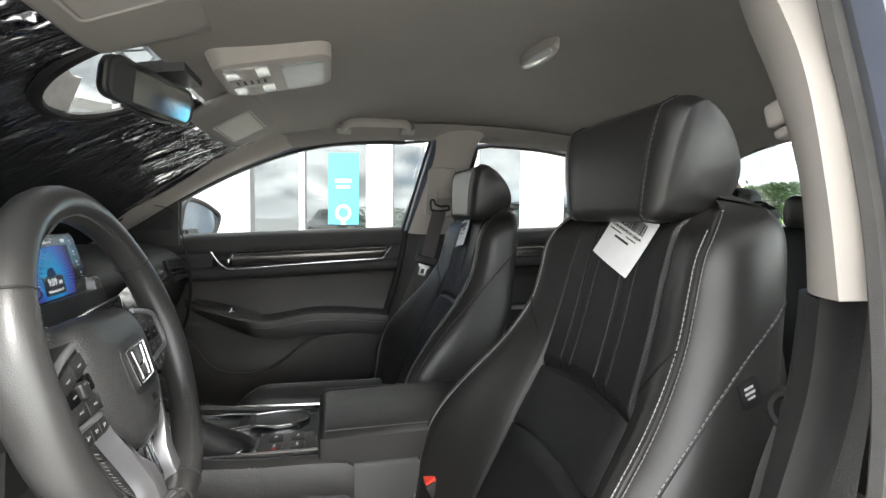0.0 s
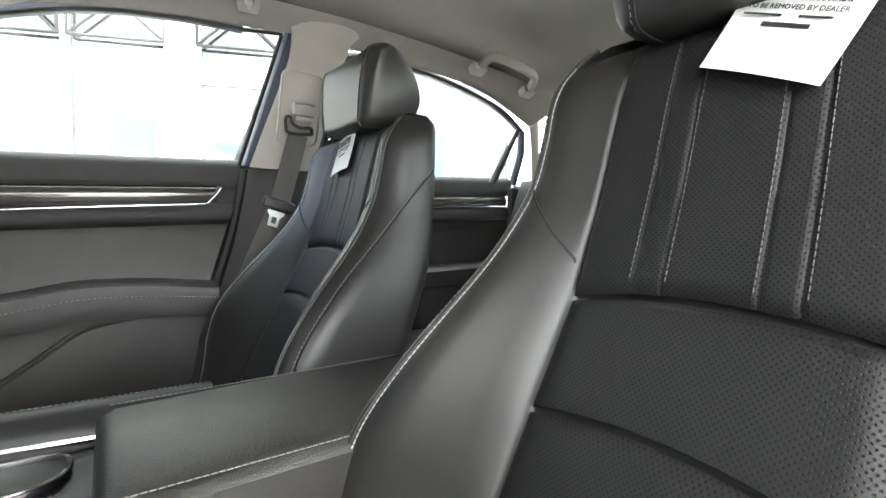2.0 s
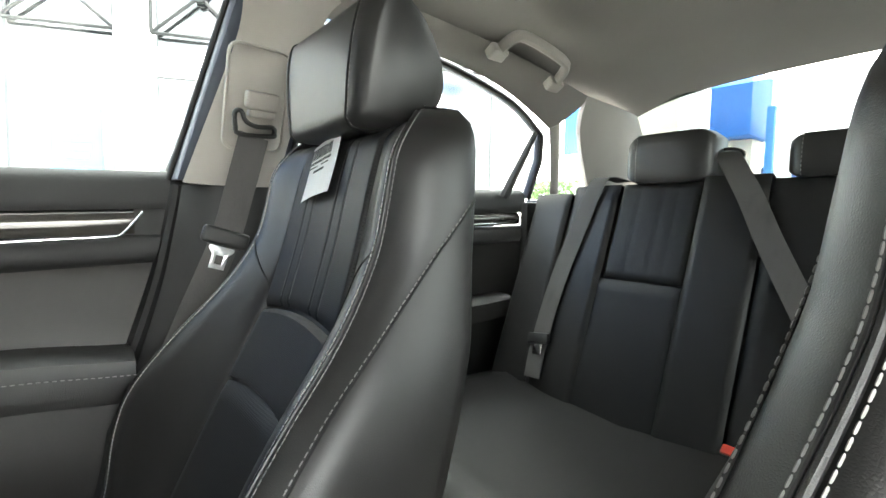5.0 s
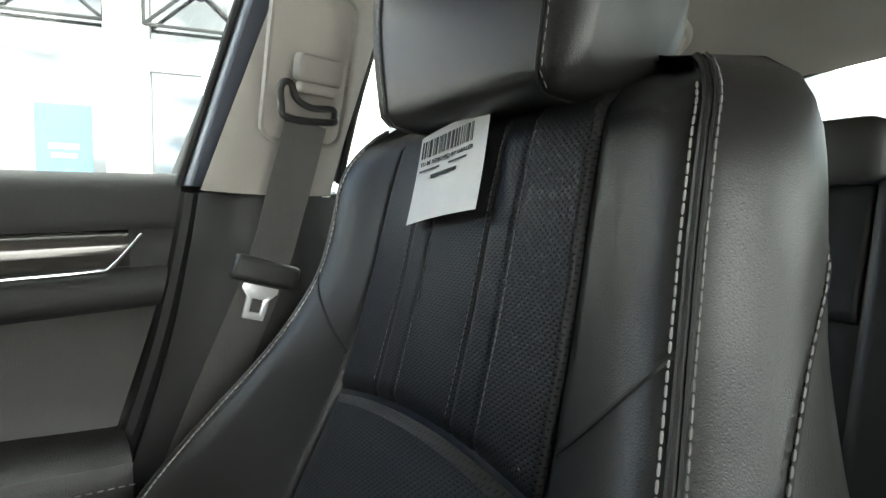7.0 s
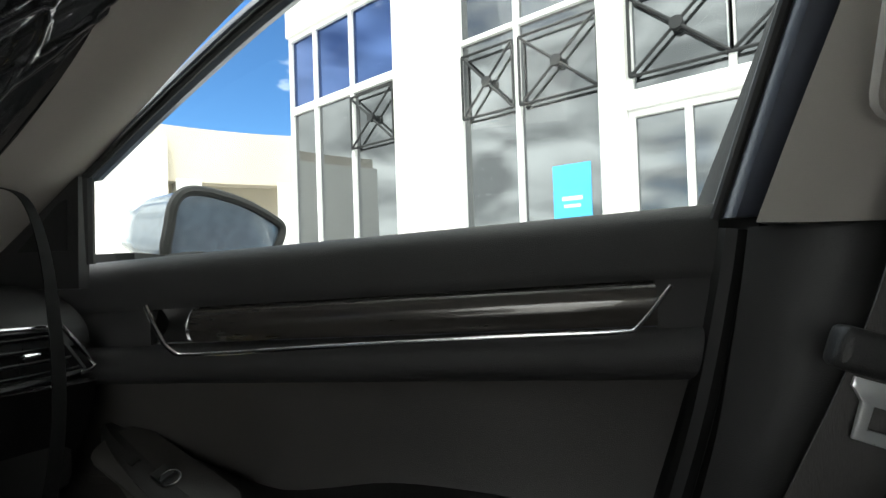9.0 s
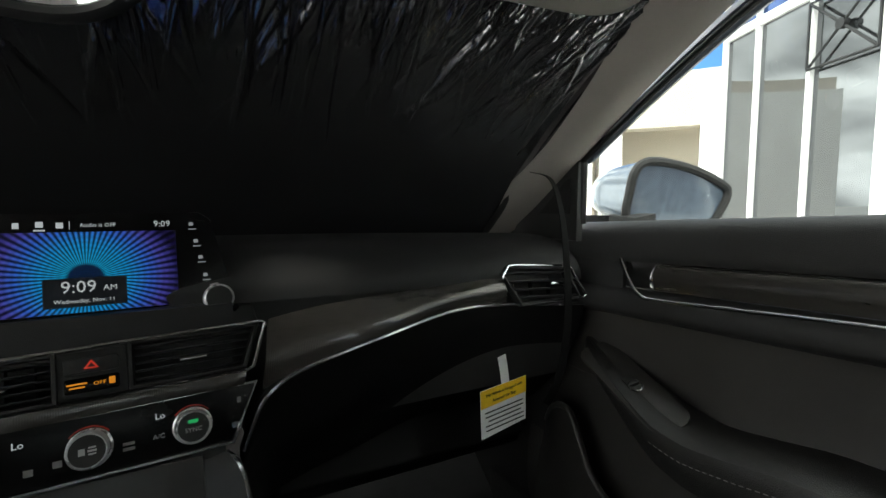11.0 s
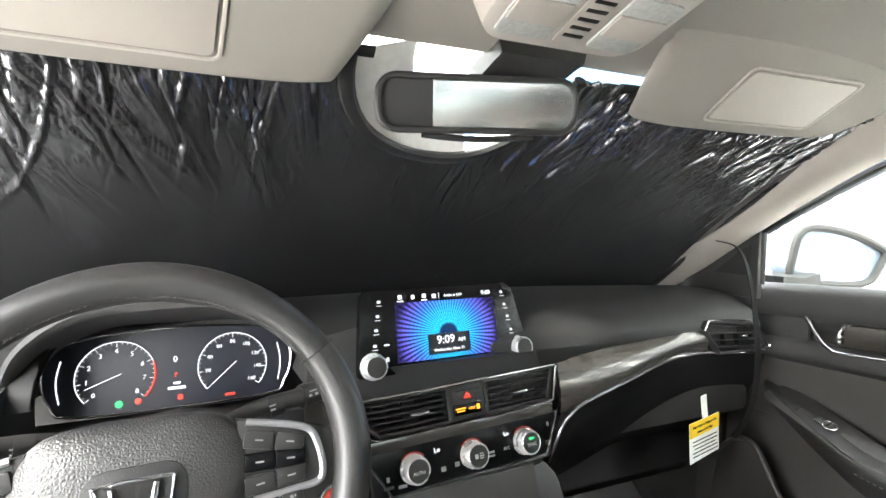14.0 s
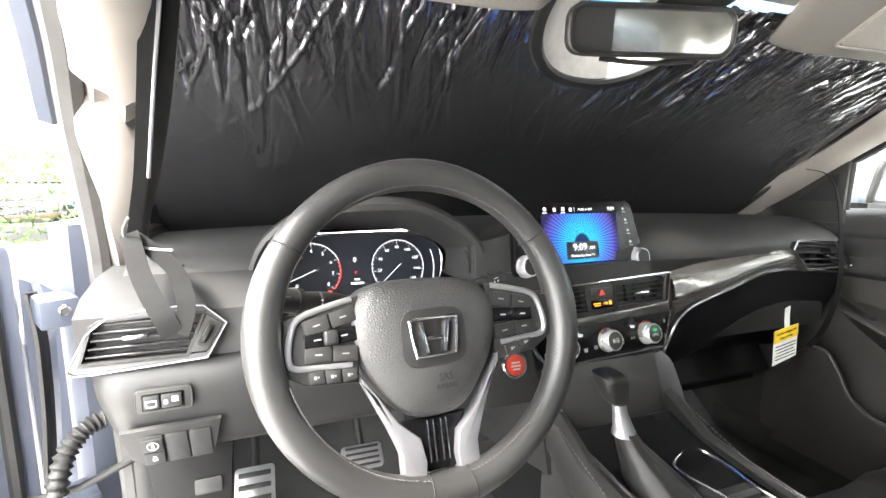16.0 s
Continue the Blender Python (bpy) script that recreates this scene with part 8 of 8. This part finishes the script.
# ---- pedals ----
for name, x, y, z, w, h, lab in (("brake_pedal", -0.39, 0.43, 0.46, 0.085, 0.050, "brake pedal with a ribbed steel face"), ("foot_rest", -0.60, 0.44, 0.42, 0.075, 0.10, "ribbed steel driver's foot rest"), ("accelerator_pedal", -0.27, 0.46, 0.43, 0.05, 0.11, "accelerator pedal with a ribbed steel face")):
    pd = thing(name, (x, y, z - 0.05), lab, "pedal")
    m = frame_at((x, y, z), (1, 0, 0), (0, 0.75, 0.7))
    fc_ = part("face", plate(m, roundrect(w, h, 0.008), 0.006, 0.002), SILVER, pd)
    for i in range(4):
        part("rubber_rib", rbox(m @ pose(0, h * (i - 1.5) / 4.4, 0.0075), w * 0.8, h * 0.09, 0.004, 0.001), RUBBER, pd)
    part("arm", tube([m @ Vector((0, h * 0.3, -0.004)), (x, 0.62, z + 0.14)], 0.008, 8), RUBBER, pd)

# ---- open driver's door and its fittings at the hinge pillar ----
od = thing("open_door", (-0.98, 0.42, 0.3), "open pale blue driver's door seen at its hinge edge", "car door")
OD = Matrix.Translation((-0.875, 0.42, 0)) @ pose(0, 0, 0, 0, 0, -68)
# door frame axes: local -y runs from the hinge to the outer edge


def od_panel(x0, x1, y0, y1, z0, z1, r=0.01):
    return rbox(OD @ pose((x0 + x1) / 2, (y0 + y1) / 2, (z0 + z1) / 2), abs(x1 - x0), abs(y1 - y0), abs(z1 - z0), r, 2)


part("shell", od_panel(-0.04, 0.04, -1.02, -0.04, 0.34, 0.94, 0.02), BLUE, od, "pale blue painted door shell")
part("inner_trim", od_panel(0.04, 0.075, -0.98, -0.10, 0.40, 0.95, 0.012), PAD, od, "dark inner door trim")
part("window_frame", tube([OD @ Vector(p) for p in ((0.0, -0.10, 0.94), (-0.02, -0.24, 1.08), (-0.06, -0.52, 1.24), (-0.08, -0.75, 1.28), (-0.07, -0.98, 1.24), (-0.02, -1.0, 0.94))], 0.014, 8), RUBBER, od)
part("edge_seal", tube([OD @ Vector((0.045, -0.07, z)) for z in np.linspace(0.36, 0.93, 8)], 0.010, 8), RUBBER, od)
for z in (0.50, 0.83):
    h_ = part("hinge", rbox(at(-0.865, 0.395, z, 0, 0, 30), 0.05, 0.07, 0.045, 0.006), BLUE, od, "painted hinge")
    part("hinge_bolt", lathe(at(-0.835, 0.348, z + 0.01, 90, 0, 20), [(0.008, 0), (0.008, 0.006), (0.006, 0.008), (0.001, 0.008)], 12), CHROME, od)
part("cable_bellows", tube([(-0.80 - 0.05 * math.sin(t * 1.5), 0.34 - 0.05 * t, 0.665 - 0.085 * t * t) for t in np.linspace(0, 1, 60)], 0.013, 10, taper=lambda t: 1.0 + 0.18 * math.sin(t * 60 * 1.3)), RUBBER, od, "ribbed rubber cable sleeve")
part("check_strap", tube([(-0.755, 0.33, 0.60), (-0.83, 0.31, 0.575), (-0.93, 0.33, 0.55)], 0.006, 8), RUBBER, od, "dark door check strap")

# front edge of the open door and the wing flange behind it
edge = [(-0.984, 0.893), (-0.926, 0.862), (-0.910, 0.780), (-0.914, 0.668), (-0.927, 0.460), (-1.040, 0.469)]
part("hinge_edge", loft([[(x, y, z) for x, z in edge] for y in (0.50, 0.472)]), BLUE, od, "pale blue front edge of the door")
part("edge_seal", tube(catmull([(x + 0.006, 0.468, z) for x, z in [(-0.932, 0.845), (-0.925, 0.779), (-0.925, 0.711), (-0.929, 0.612), (-0.939, 0.488)]], 5), 0.010, 8), RUBBER, od)
flange = [(-0.961, 0.849), (-0.930, 0.823), (-0.911, 0.752), (-0.885, 0.730), (-0.919, 0.382), (-1.006, 0.406)]
tagged(part("wing_flange", loft([[(x, y, z) for x, z in flange] for y in (0.60, 0.57)]), BLUE), "pale blue inner flange of the front wing", "car body", kind="structure")

# ---- outside mirror ----
om = thing("door_mirror", (0.90, 0.30, 0.96), "pale grey door mirror with raindrops and black bezel", "door mirror")
XM = frame_at((1.005, 0.262, 1.020), (0.205, -0.085, -0.012), (0, -0.05, 1))
mo = [(p.x, p.y) for p in catmull([(-0.100, -0.062, 0), (-0.105, 0.0, 0), (-0.095, 0.050, 0), (-0.06, 0.068, 0), (0.02, 0.058, 0), (0.09, 0.032, 0), (0.112, 0.012, 0), (0.100, -0.030, 0), (0.075, -0.062, 0), (0.0, -0.070, 0)], 4, True)]
part("shell", loft([[XM @ Vector((u * k - 0.085 * (1 - k) - 0.25 * max(0, -h - 0.02), v * k, h)) for u, v in mo] for k, h in ((0.30, -0.150), (0.62, -0.135), (0.86, -0.09), (0.98, -0.035), (1.0, 0.0), (0.97, 0.004))]), vary(mat("wet_paint", (0.10, 0.13, 0.17), 0.15, 0.3, 0.8), 60, 0.15, 0.05), om, "painted mirror shell")
part("bezel", tube([XM @ Vector((u * 0.985, v * 0.98, 0.003)) for u, v in mo], 0.0095, 8, True), RUBBER, om, "black bezel")
part("glass", plate(XM @ pose(0, 0, 0.0005), [(u * 0.95, v * 0.93) for u, v in mo], 0.002, 0), MIRROR, om, "silvered mirror glass")
part("foot", loft([[(x, 0.30 + dy, z + dz) for dy, dz in ((-0.05, -0.012), (0.05, -0.012), (0.05, 0.012), (-0.05, 0.012))] for x, z in ((0.80, 0.968), (0.87, 0.962), (0.93, 0.970))]), RUBBER, om)
sl = part("sticker", plate(XM @ pose(-0.065, -0.050, 0.003), roundrect(0.062, 0.026, 0.002), 0.0006, 0), PAPER, om, "white sticker on the glass")
bars("sticker_print", XM @ pose(-0.065, -0.050, 0.0036), [(-0.02, 0, 0.014, 0.016), (0.012, 0.005, 0.006, 0.005), (0.012, -0.005, 0.020, 0.004)], INK, sl)


# ---- outside ----
ground = tagged(part("ground", bm_new([(-400, -400, 0), (400, -400, 0), (400, 400, 0), (-400, 400, 0)], [(0, 1, 2, 3)]), ASPHALT), "pale concrete car park reaching to the horizon", "ground", kind="structure")
BD = Vector((0.40, 0.917, 0)).normalized()      # along the shop front
BN = Vector((-0.917, 0.40, 0)).normalized()     # out towards the car
B0 = Vector((5.19, -0.55, 0)) + BD * 0.12


def bw_(u, z, n=0.0):
    p = B0 + BD * u + BN * n
    return Vector((p.x, p.y, z))


FM = Matrix((( -BD.x, 0, BN.x, B0.x), (-BD.y, 0, BN.y, B0.y), (0, 1, 0, 0), (0, 0, 0, 1)))     # local: u against BD, v up, n out


def fbox(u0, u1, z0, z1, n0, n1, r=0.01):
    return rbox(FM @ pose(-(u0 + u1) / 2, (z0 + z1) / 2, (n0 + n1) / 2), abs(u1 - u0), abs(z1 - z0), abs(n1 - n0), r, 1)


shop = thing("showroom", (6.5, 1.0, 0), "white showroom building with tall glazed bays and steel cross trusses", "building")
part("back_wall", fbox(-4.45, 6.5, 0, 5.2, -1.2, -1.0), STUCCO, shop)
part("plinth", fbox(-4.45, 5.2, 0, 0.35, -0.05, 0.10), STUCCO, shop)
for a, b in ((1.45, 2.40), (-0.56, -0.34), (-2.7, -2.3), (-4.45, -4.1)):
    part("column", fbox(a, b, 0, 6.0, -0.30, 0.16), STUCCO, shop, "white rendered column")
part("lintel", fbox(-4.45, 5.0, 4.75, 6.2, -0.3, 0.06), STUCCO, shop, "white rendered band")
part("door_lintel", fbox(-2.3, -0.56, 2.28, 2.42, -0.12, 0.06), FRAME, shop)


def bay(u0, u1, z0, z1, mulls, trans, material):
    w = part("window", fbox(u0, u1, z0, z1, -0.10, -0.06, 0), material, shop, "tall shop window mirroring the sky")
    for u in [u0 + 0.03, u1 - 0.03] + mulls:
        part("mullion", fbox(u - 0.03, u + 0.03, z0, z1, -0.06, 0.0, 0.004), FRAME, w)
    for z in [z0 + 0.03, z1 - 0.03] + trans:
        part("transom", fbox(u0, u1, z - 0.03, z + 0.03, -0.06, -0.005, 0.004), FRAME, w)


bay(-0.34, 1.45, 0.35, 4.75, [0.62], [3.55], SHOPGLASS)
bay(2.40, 5.0, 0.35, 3.5, [3.42, 4.3], [], SHOPGLASS)
bay(2.40, 5.0, 3.5, 4.75, [3.42, 4.3], [], TINTGLASS)
bay(-2.3, -0.56, 0.1, 2.28, [-1.08, -1.7], [], SHOPGLASS)
bay(-2.3, -0.56, 2.42, 4.75, [-1.43], [], SHOPGLASS)
bay(-4.1, -2.7, 0.35, 4.75, [-3.4], [3.55], SHOPGLASS)


def truss(u0, u1, z0, z1):
    t_ = thing("cross_truss", tuple(bw_((u0 + u1) / 2, z0)), "dark steel cross truss in a shop window bay", "truss", "window trusses")
    a, b, c, d = bw_(u0, z0, 0.02), bw_(u1, z0, 0.02), bw_(u1, z1, 0.02), bw_(u0, z1, 0.02)
    for p, q in ((a, b), (d, c), (a, d), (b, c), (a, c), (b, d)):
        part("bar", tube([p, q], 0.016, 6), STEEL, t_)
    part("node", lathe(Matrix.Translation((a + c) / 2) @ frame_at((0, 0, 0), tuple(-BD), (0, 0, 1)) @ pose(0, 0, -0.03), [(0.06, 0), (0.06, 0.06), (0.001, 0.061)], 12), STEEL, t_)


for u0, u1 in ((0.66, 1.36), (-0.30, 0.58), (-1.43, -0.60), (-2.28, -1.43), (2.55, 3.42), (-3.37, -2.74), (-4.06, -3.43)):
    truss(u0, u1, 2.60, 3.36)

ps = thing("blue_poster", tuple(bw_(0.05, 1.0, 0)), "bright blue banner with white figures behind the shop window", "poster")
part("board", fbox(-0.16, 0.26, 0.95, 1.88, -0.059, -0.055, 0), POSTER, ps)
pmx = FM @ pose(-0.05, 1.1, -0.0545)
part("logo_ring", tube([pmx @ Vector((0.09 * math.cos(a), 0.09 * math.sin(a), 0)) for a in (2 * math.pi * i / 24 for i in range(24))], 0.02, 6, True), PAPER, ps)
bars("poster_print", pmx, [(0, 0.42, 0.22, 0.04), (0, 0.34, 0.18, 0.03), (0, -0.13, 0.05, 0.05)], PAPER, ps)
p2 = thing("blue_poster", tuple(bw_(-3.1, 1.0, 0)), "tall blue banner in the rear shop window", "poster")
part("board", fbox(-3.25, -3.0, 1.15, 1.85, -0.059, -0.055, 0), POSTER, p2)

# curved beige portal beyond the showroom
pt = thing("portal", (9.5, 7.5, 0), "curved beige portal with square openings beside the showroom", "building")
C0 = Vector((4.0, 2.0, 0))


def arc(a, r, z):
    return C0 + Vector((math.cos(radians(a)) * r, math.sin(radians(a)) * r, z))


for a0, a1 in ((30, 36), (49, 53), (60, 64)):
    part("portal_pier", sheet(lambda u, v: tuple(arc(a0 + (a1 - a0) * u, 6.75, 2.75 * v)), 6, 2, -0.6), STUCCO, pt, "pale rendered pier")
part("portal_band", sheet(lambda u, v: tuple(arc(28 + 60 * u, 6.8, 2.7 + 1.15 * v)), 40, 2, -0.5), BEIGE, pt, "curved beige fascia")
part("portal_back", sheet(lambda u, v: tuple(arc(28 + 60 * u, 8.6, 2.9 * v)), 30, 2, -0.2), BEIGE, pt, "shaded wall behind the piers")
part("portal_roof", sheet(lambda u, v: tuple(arc(28 + 60 * u, 6.8 + 1.9 * v, 2.9)), 30, 2, 0.2), BEIGE, pt)
part("side_wall", sheet(lambda u, v: tuple(arc(54.5 + 34 * u, 6.6, 3.55 * v)), 20, 2, -0.3), STUCCO, pt, "white rendered side wall")


# far low building, hedges and parked cars on the driver's side and behind
def parked_car(x, y, rz, paint, label):
    c = thing("parked_car", (x, y, 0), label, "car", "parked cars")
    m = pose(x, y, 0, 0, 0, rz)
    sec = [(-2.25, 0.55, 0.45, 0.70), (-2.2, 0.78, 0.35, 0.82), (-1.6, 0.88, 0.28, 1.0), (-0.8, 0.92, 0.28, 0.98), (0.6, 0.92, 0.28, 0.96), (1.5, 0.88, 0.28, 0.88), (2.1, 0.80, 0.32, 0.74), (2.3, 0.60, 0.42, 0.62)]
    part("body", loft([[m @ Vector((w * k, yy, z)) for k, z in ((-0.94, z0), (-1, (z0 + z1) * 0.45), (-1, z1 * 0.85), (-0.9, z1), (0.9, z1), (1, z1 * 0.85), (1, (z0 + z1) * 0.45), (0.94, z0))] for yy, w, z0, z1 in sec]), paint, c, "painted body", angle=50)
    part("cabin", loft([[m @ Vector((w * k, yy, z)) for k, z in ((-1, z0), (-0.82, z1), (0.82, z1), (1, z0))] for yy, w, z0, z1 in ((-1.7, 0.75, 0.95, 0.97), (-1.0, 0.80, 0.95, 1.40), (0.1, 0.80, 0.95, 1.42), (1.0, 0.78, 0.92, 0.95))]), GLOSSY, c, "dark windows")
    for sx in (-0.86, 0.86):
        for sy in (-1.35, 1.4):
            w = part("wheel", lathe(m @ pose(sx, sy, 0.32, 0, 90 if sx > 0 else -90, 0) @ pose(0, 0, -0.1), [(0.2, 0), (0.32, 0.02), (0.32, 0.18), (0.2, 0.2), (0.02, 0.17)], 20), RUBBER, c)
            part("rim", lathe(m @ pose(sx, sy, 0.32, 0, 90 if sx > 0 else -90, 0) @ pose(0, 0, 0.09), [(0.2, 0), (0.18, 0.02), (0.02, 0.015)], 16), SILVER, w)
    for sx in (-0.6, 0.6):
        part("headlight", rbox(m @ pose(sx, 2.16, 0.66), 0.34, 0.16, 0.12, 0.03), LENS, c)
        part("tail_light", rbox(m @ pose(sx, -2.20, 0.75), 0.30, 0.10, 0.12, 0.03), RED, c)
    part("grille", rbox(m @ pose(0, 2.27, 0.58), 0.8, 0.06, 0.16, 0.02), CHROME, c, "chrome grille bar")
    return c


PAINTS = [vary(mat("silver_car_paint", (0.55, 0.56, 0.58), 0.25, 0.5, 0.8), 3, 0.05), vary(mat("white_car_paint", (0.8, 0.8, 0.8), 0.25, 0.0, 0.8), 3, 0.03), vary(mat("brown_car_paint", (0.10, 0.055, 0.045), 0.25, 0.1, 0.8), 3, 0.05), vary(mat("black_car_paint", (0.015, 0.015, 0.018), 0.2, 0.2, 0.8), 3, 0.05), vary(mat("blue_car_paint", (0.06, 0.16, 0.35), 0.25, 0.3, 0.8), 3, 0.05)]
parked_car(-5.1, 10.2, 200, PAINTS[3], "black car parked beside a hedge")
parked_car(4.5, -15.0, 20, PAINTS[4], "blue car parked behind")
parked_car(1.2, -11.0, 80, PAINTS[2], "brown car parked behind")
for i in range(6):
    parked_car(-9 + 2.7 * i, -26, 8, PAINTS[(1, 0, 3, 1, 0, 4)[i]], ("white", "silver", "black", "white", "silver", "blue")[i] + " car in the row behind")


def hedge(x0, y0, x1, y1, h, n, name="hedge"):
    random.seed(int(abs(x0) * 10 + n))
    verts, faces = [], []
    for i in range(n):
        t = random.random()
        p = Vector((x0 + (x1 - x0) * t + random.gauss(0, 0.22), y0 + (y1 - y0) * t + random.gauss(0, 0.22), h * (random.random() ** 0.7)))
        a, b = Vector((random.gauss(0, 1), random.gauss(0, 1), random.gauss(0, 1))).normalized(), Vector((random.gauss(0, 1), random.gauss(0, 1), random.gauss(0, 1))).normalized()
        o = len(verts)
        verts += [p - a * 0.06, p + b * 0.03, p + a * 0.06, p - b * 0.03]
        faces.append((o, o + 1, o + 2, o + 3))
    hd = thing(name, ((x0 + x1) / 2, (y0 + y1) / 2, 0), "leafy green hedge at the edge of the car park", "hedge")
    part("leaves", bm_new(verts, faces), LEAF, hd, smooth=False)
    part("stem", tube([(x0, y0, 0), (x0, y0, h * 0.6)], 0.03, 6), STEEL, hd)


cn = thing("service_canopy", (10, -20.5, 0), "pale service building with a deep blue fascia behind the car park", "building")
part("wall", rbox(at(10.2, -21.2, 2.1), 7.8, 1.2, 4.2, 0.05), BEIGE, cn)
part("fascia", rbox(at(10.2, -20.8, 5.4), 8.2, 2.2, 2.4, 0.08), vary(mat("blue_fascia", (0.02, 0.12, 0.42), 0.35), 2, 0.1, 0.05), cn, "blue painted fascia")
part("post", rbox(at(5.6, -20.2, 2.6), 0.25, 0.25, 5.2, 0.02), vary(mat("blue_post", (0.05, 0.20, 0.45), 0.4), 2, 0.1, 0.05), cn, "blue steel post")


hedge(-6.5, 7.2, -3.0, 8.6, 1.5, 2500)
hedge(6.47, -9.50, 8.13, -10.00, 1.9, 4000)

# white rendered gate with a truss behind the car
gt = thing("gate_portal", (7.72, -16.0, 0), "white rendered gate with a dark steel truss across it", "gate")
for x0, x1 in ((8.76, 9.70), (6.15, 6.83)):
    part("pier", rbox(at((x0 + x1) / 2, -16.0, 2.6), x1 - x0, 0.7, 5.2, 0.03), STUCCO, gt)
part("beam", rbox(at(7.92, -16.01, 4.43), 3.52, 0.5, 1.53, 0.03), BEIGE, gt)
gx = np.linspace(6.86, 8.71, 7)
part("chord", tube([(8.71, -15.9, 3.37), (6.86, -15.9, 3.37)], 0.035, 6), STEEL, gt)
part("chord", tube([(8.71, -15.9, 2.77), (6.86, -15.9, 2.77)], 0.035, 6), STEEL, gt)
for i in range(6):
    part("brace", tube([(gx[i], -15.9, 2.77 if i % 2 else 3.37), (gx[i + 1], -15.9, 3.37 if i % 2 else 2.77)], 0.028, 6), STEEL, gt)
    part("upright", tube([(gx[i], -15.9, 2.77), (gx[i], -15.9, 3.37)], 0.022, 6), STEEL, gt)

tagged(part("kerb", rbox(at(-4.6, 6.9, 0.07, 0, 0, 22), 6.0, 0.2, 0.14, 0.03), vary(mat("yellow_kerb_paint", (0.62, 0.42, 0.06), 0.7), 4, 0.2)), "yellow painted kerb in front of the hedge", "kerb", kind="structure")
fb = thing("far_building", (-6, -42, 0), "long white two-storey building far behind the car park", "building")
part("wall", rbox(at(-4, -42, 3.0), 40, 8, 6.0, 0.05), STUCCO, fb)
for i in range(14):
    for z in (1.4, 4.2):
        part("window", rbox(at(-22 + 2.8 * i, -37.97, z), 1.3, 0.1, 1.4, 0.02), TINTGLASS, fb)
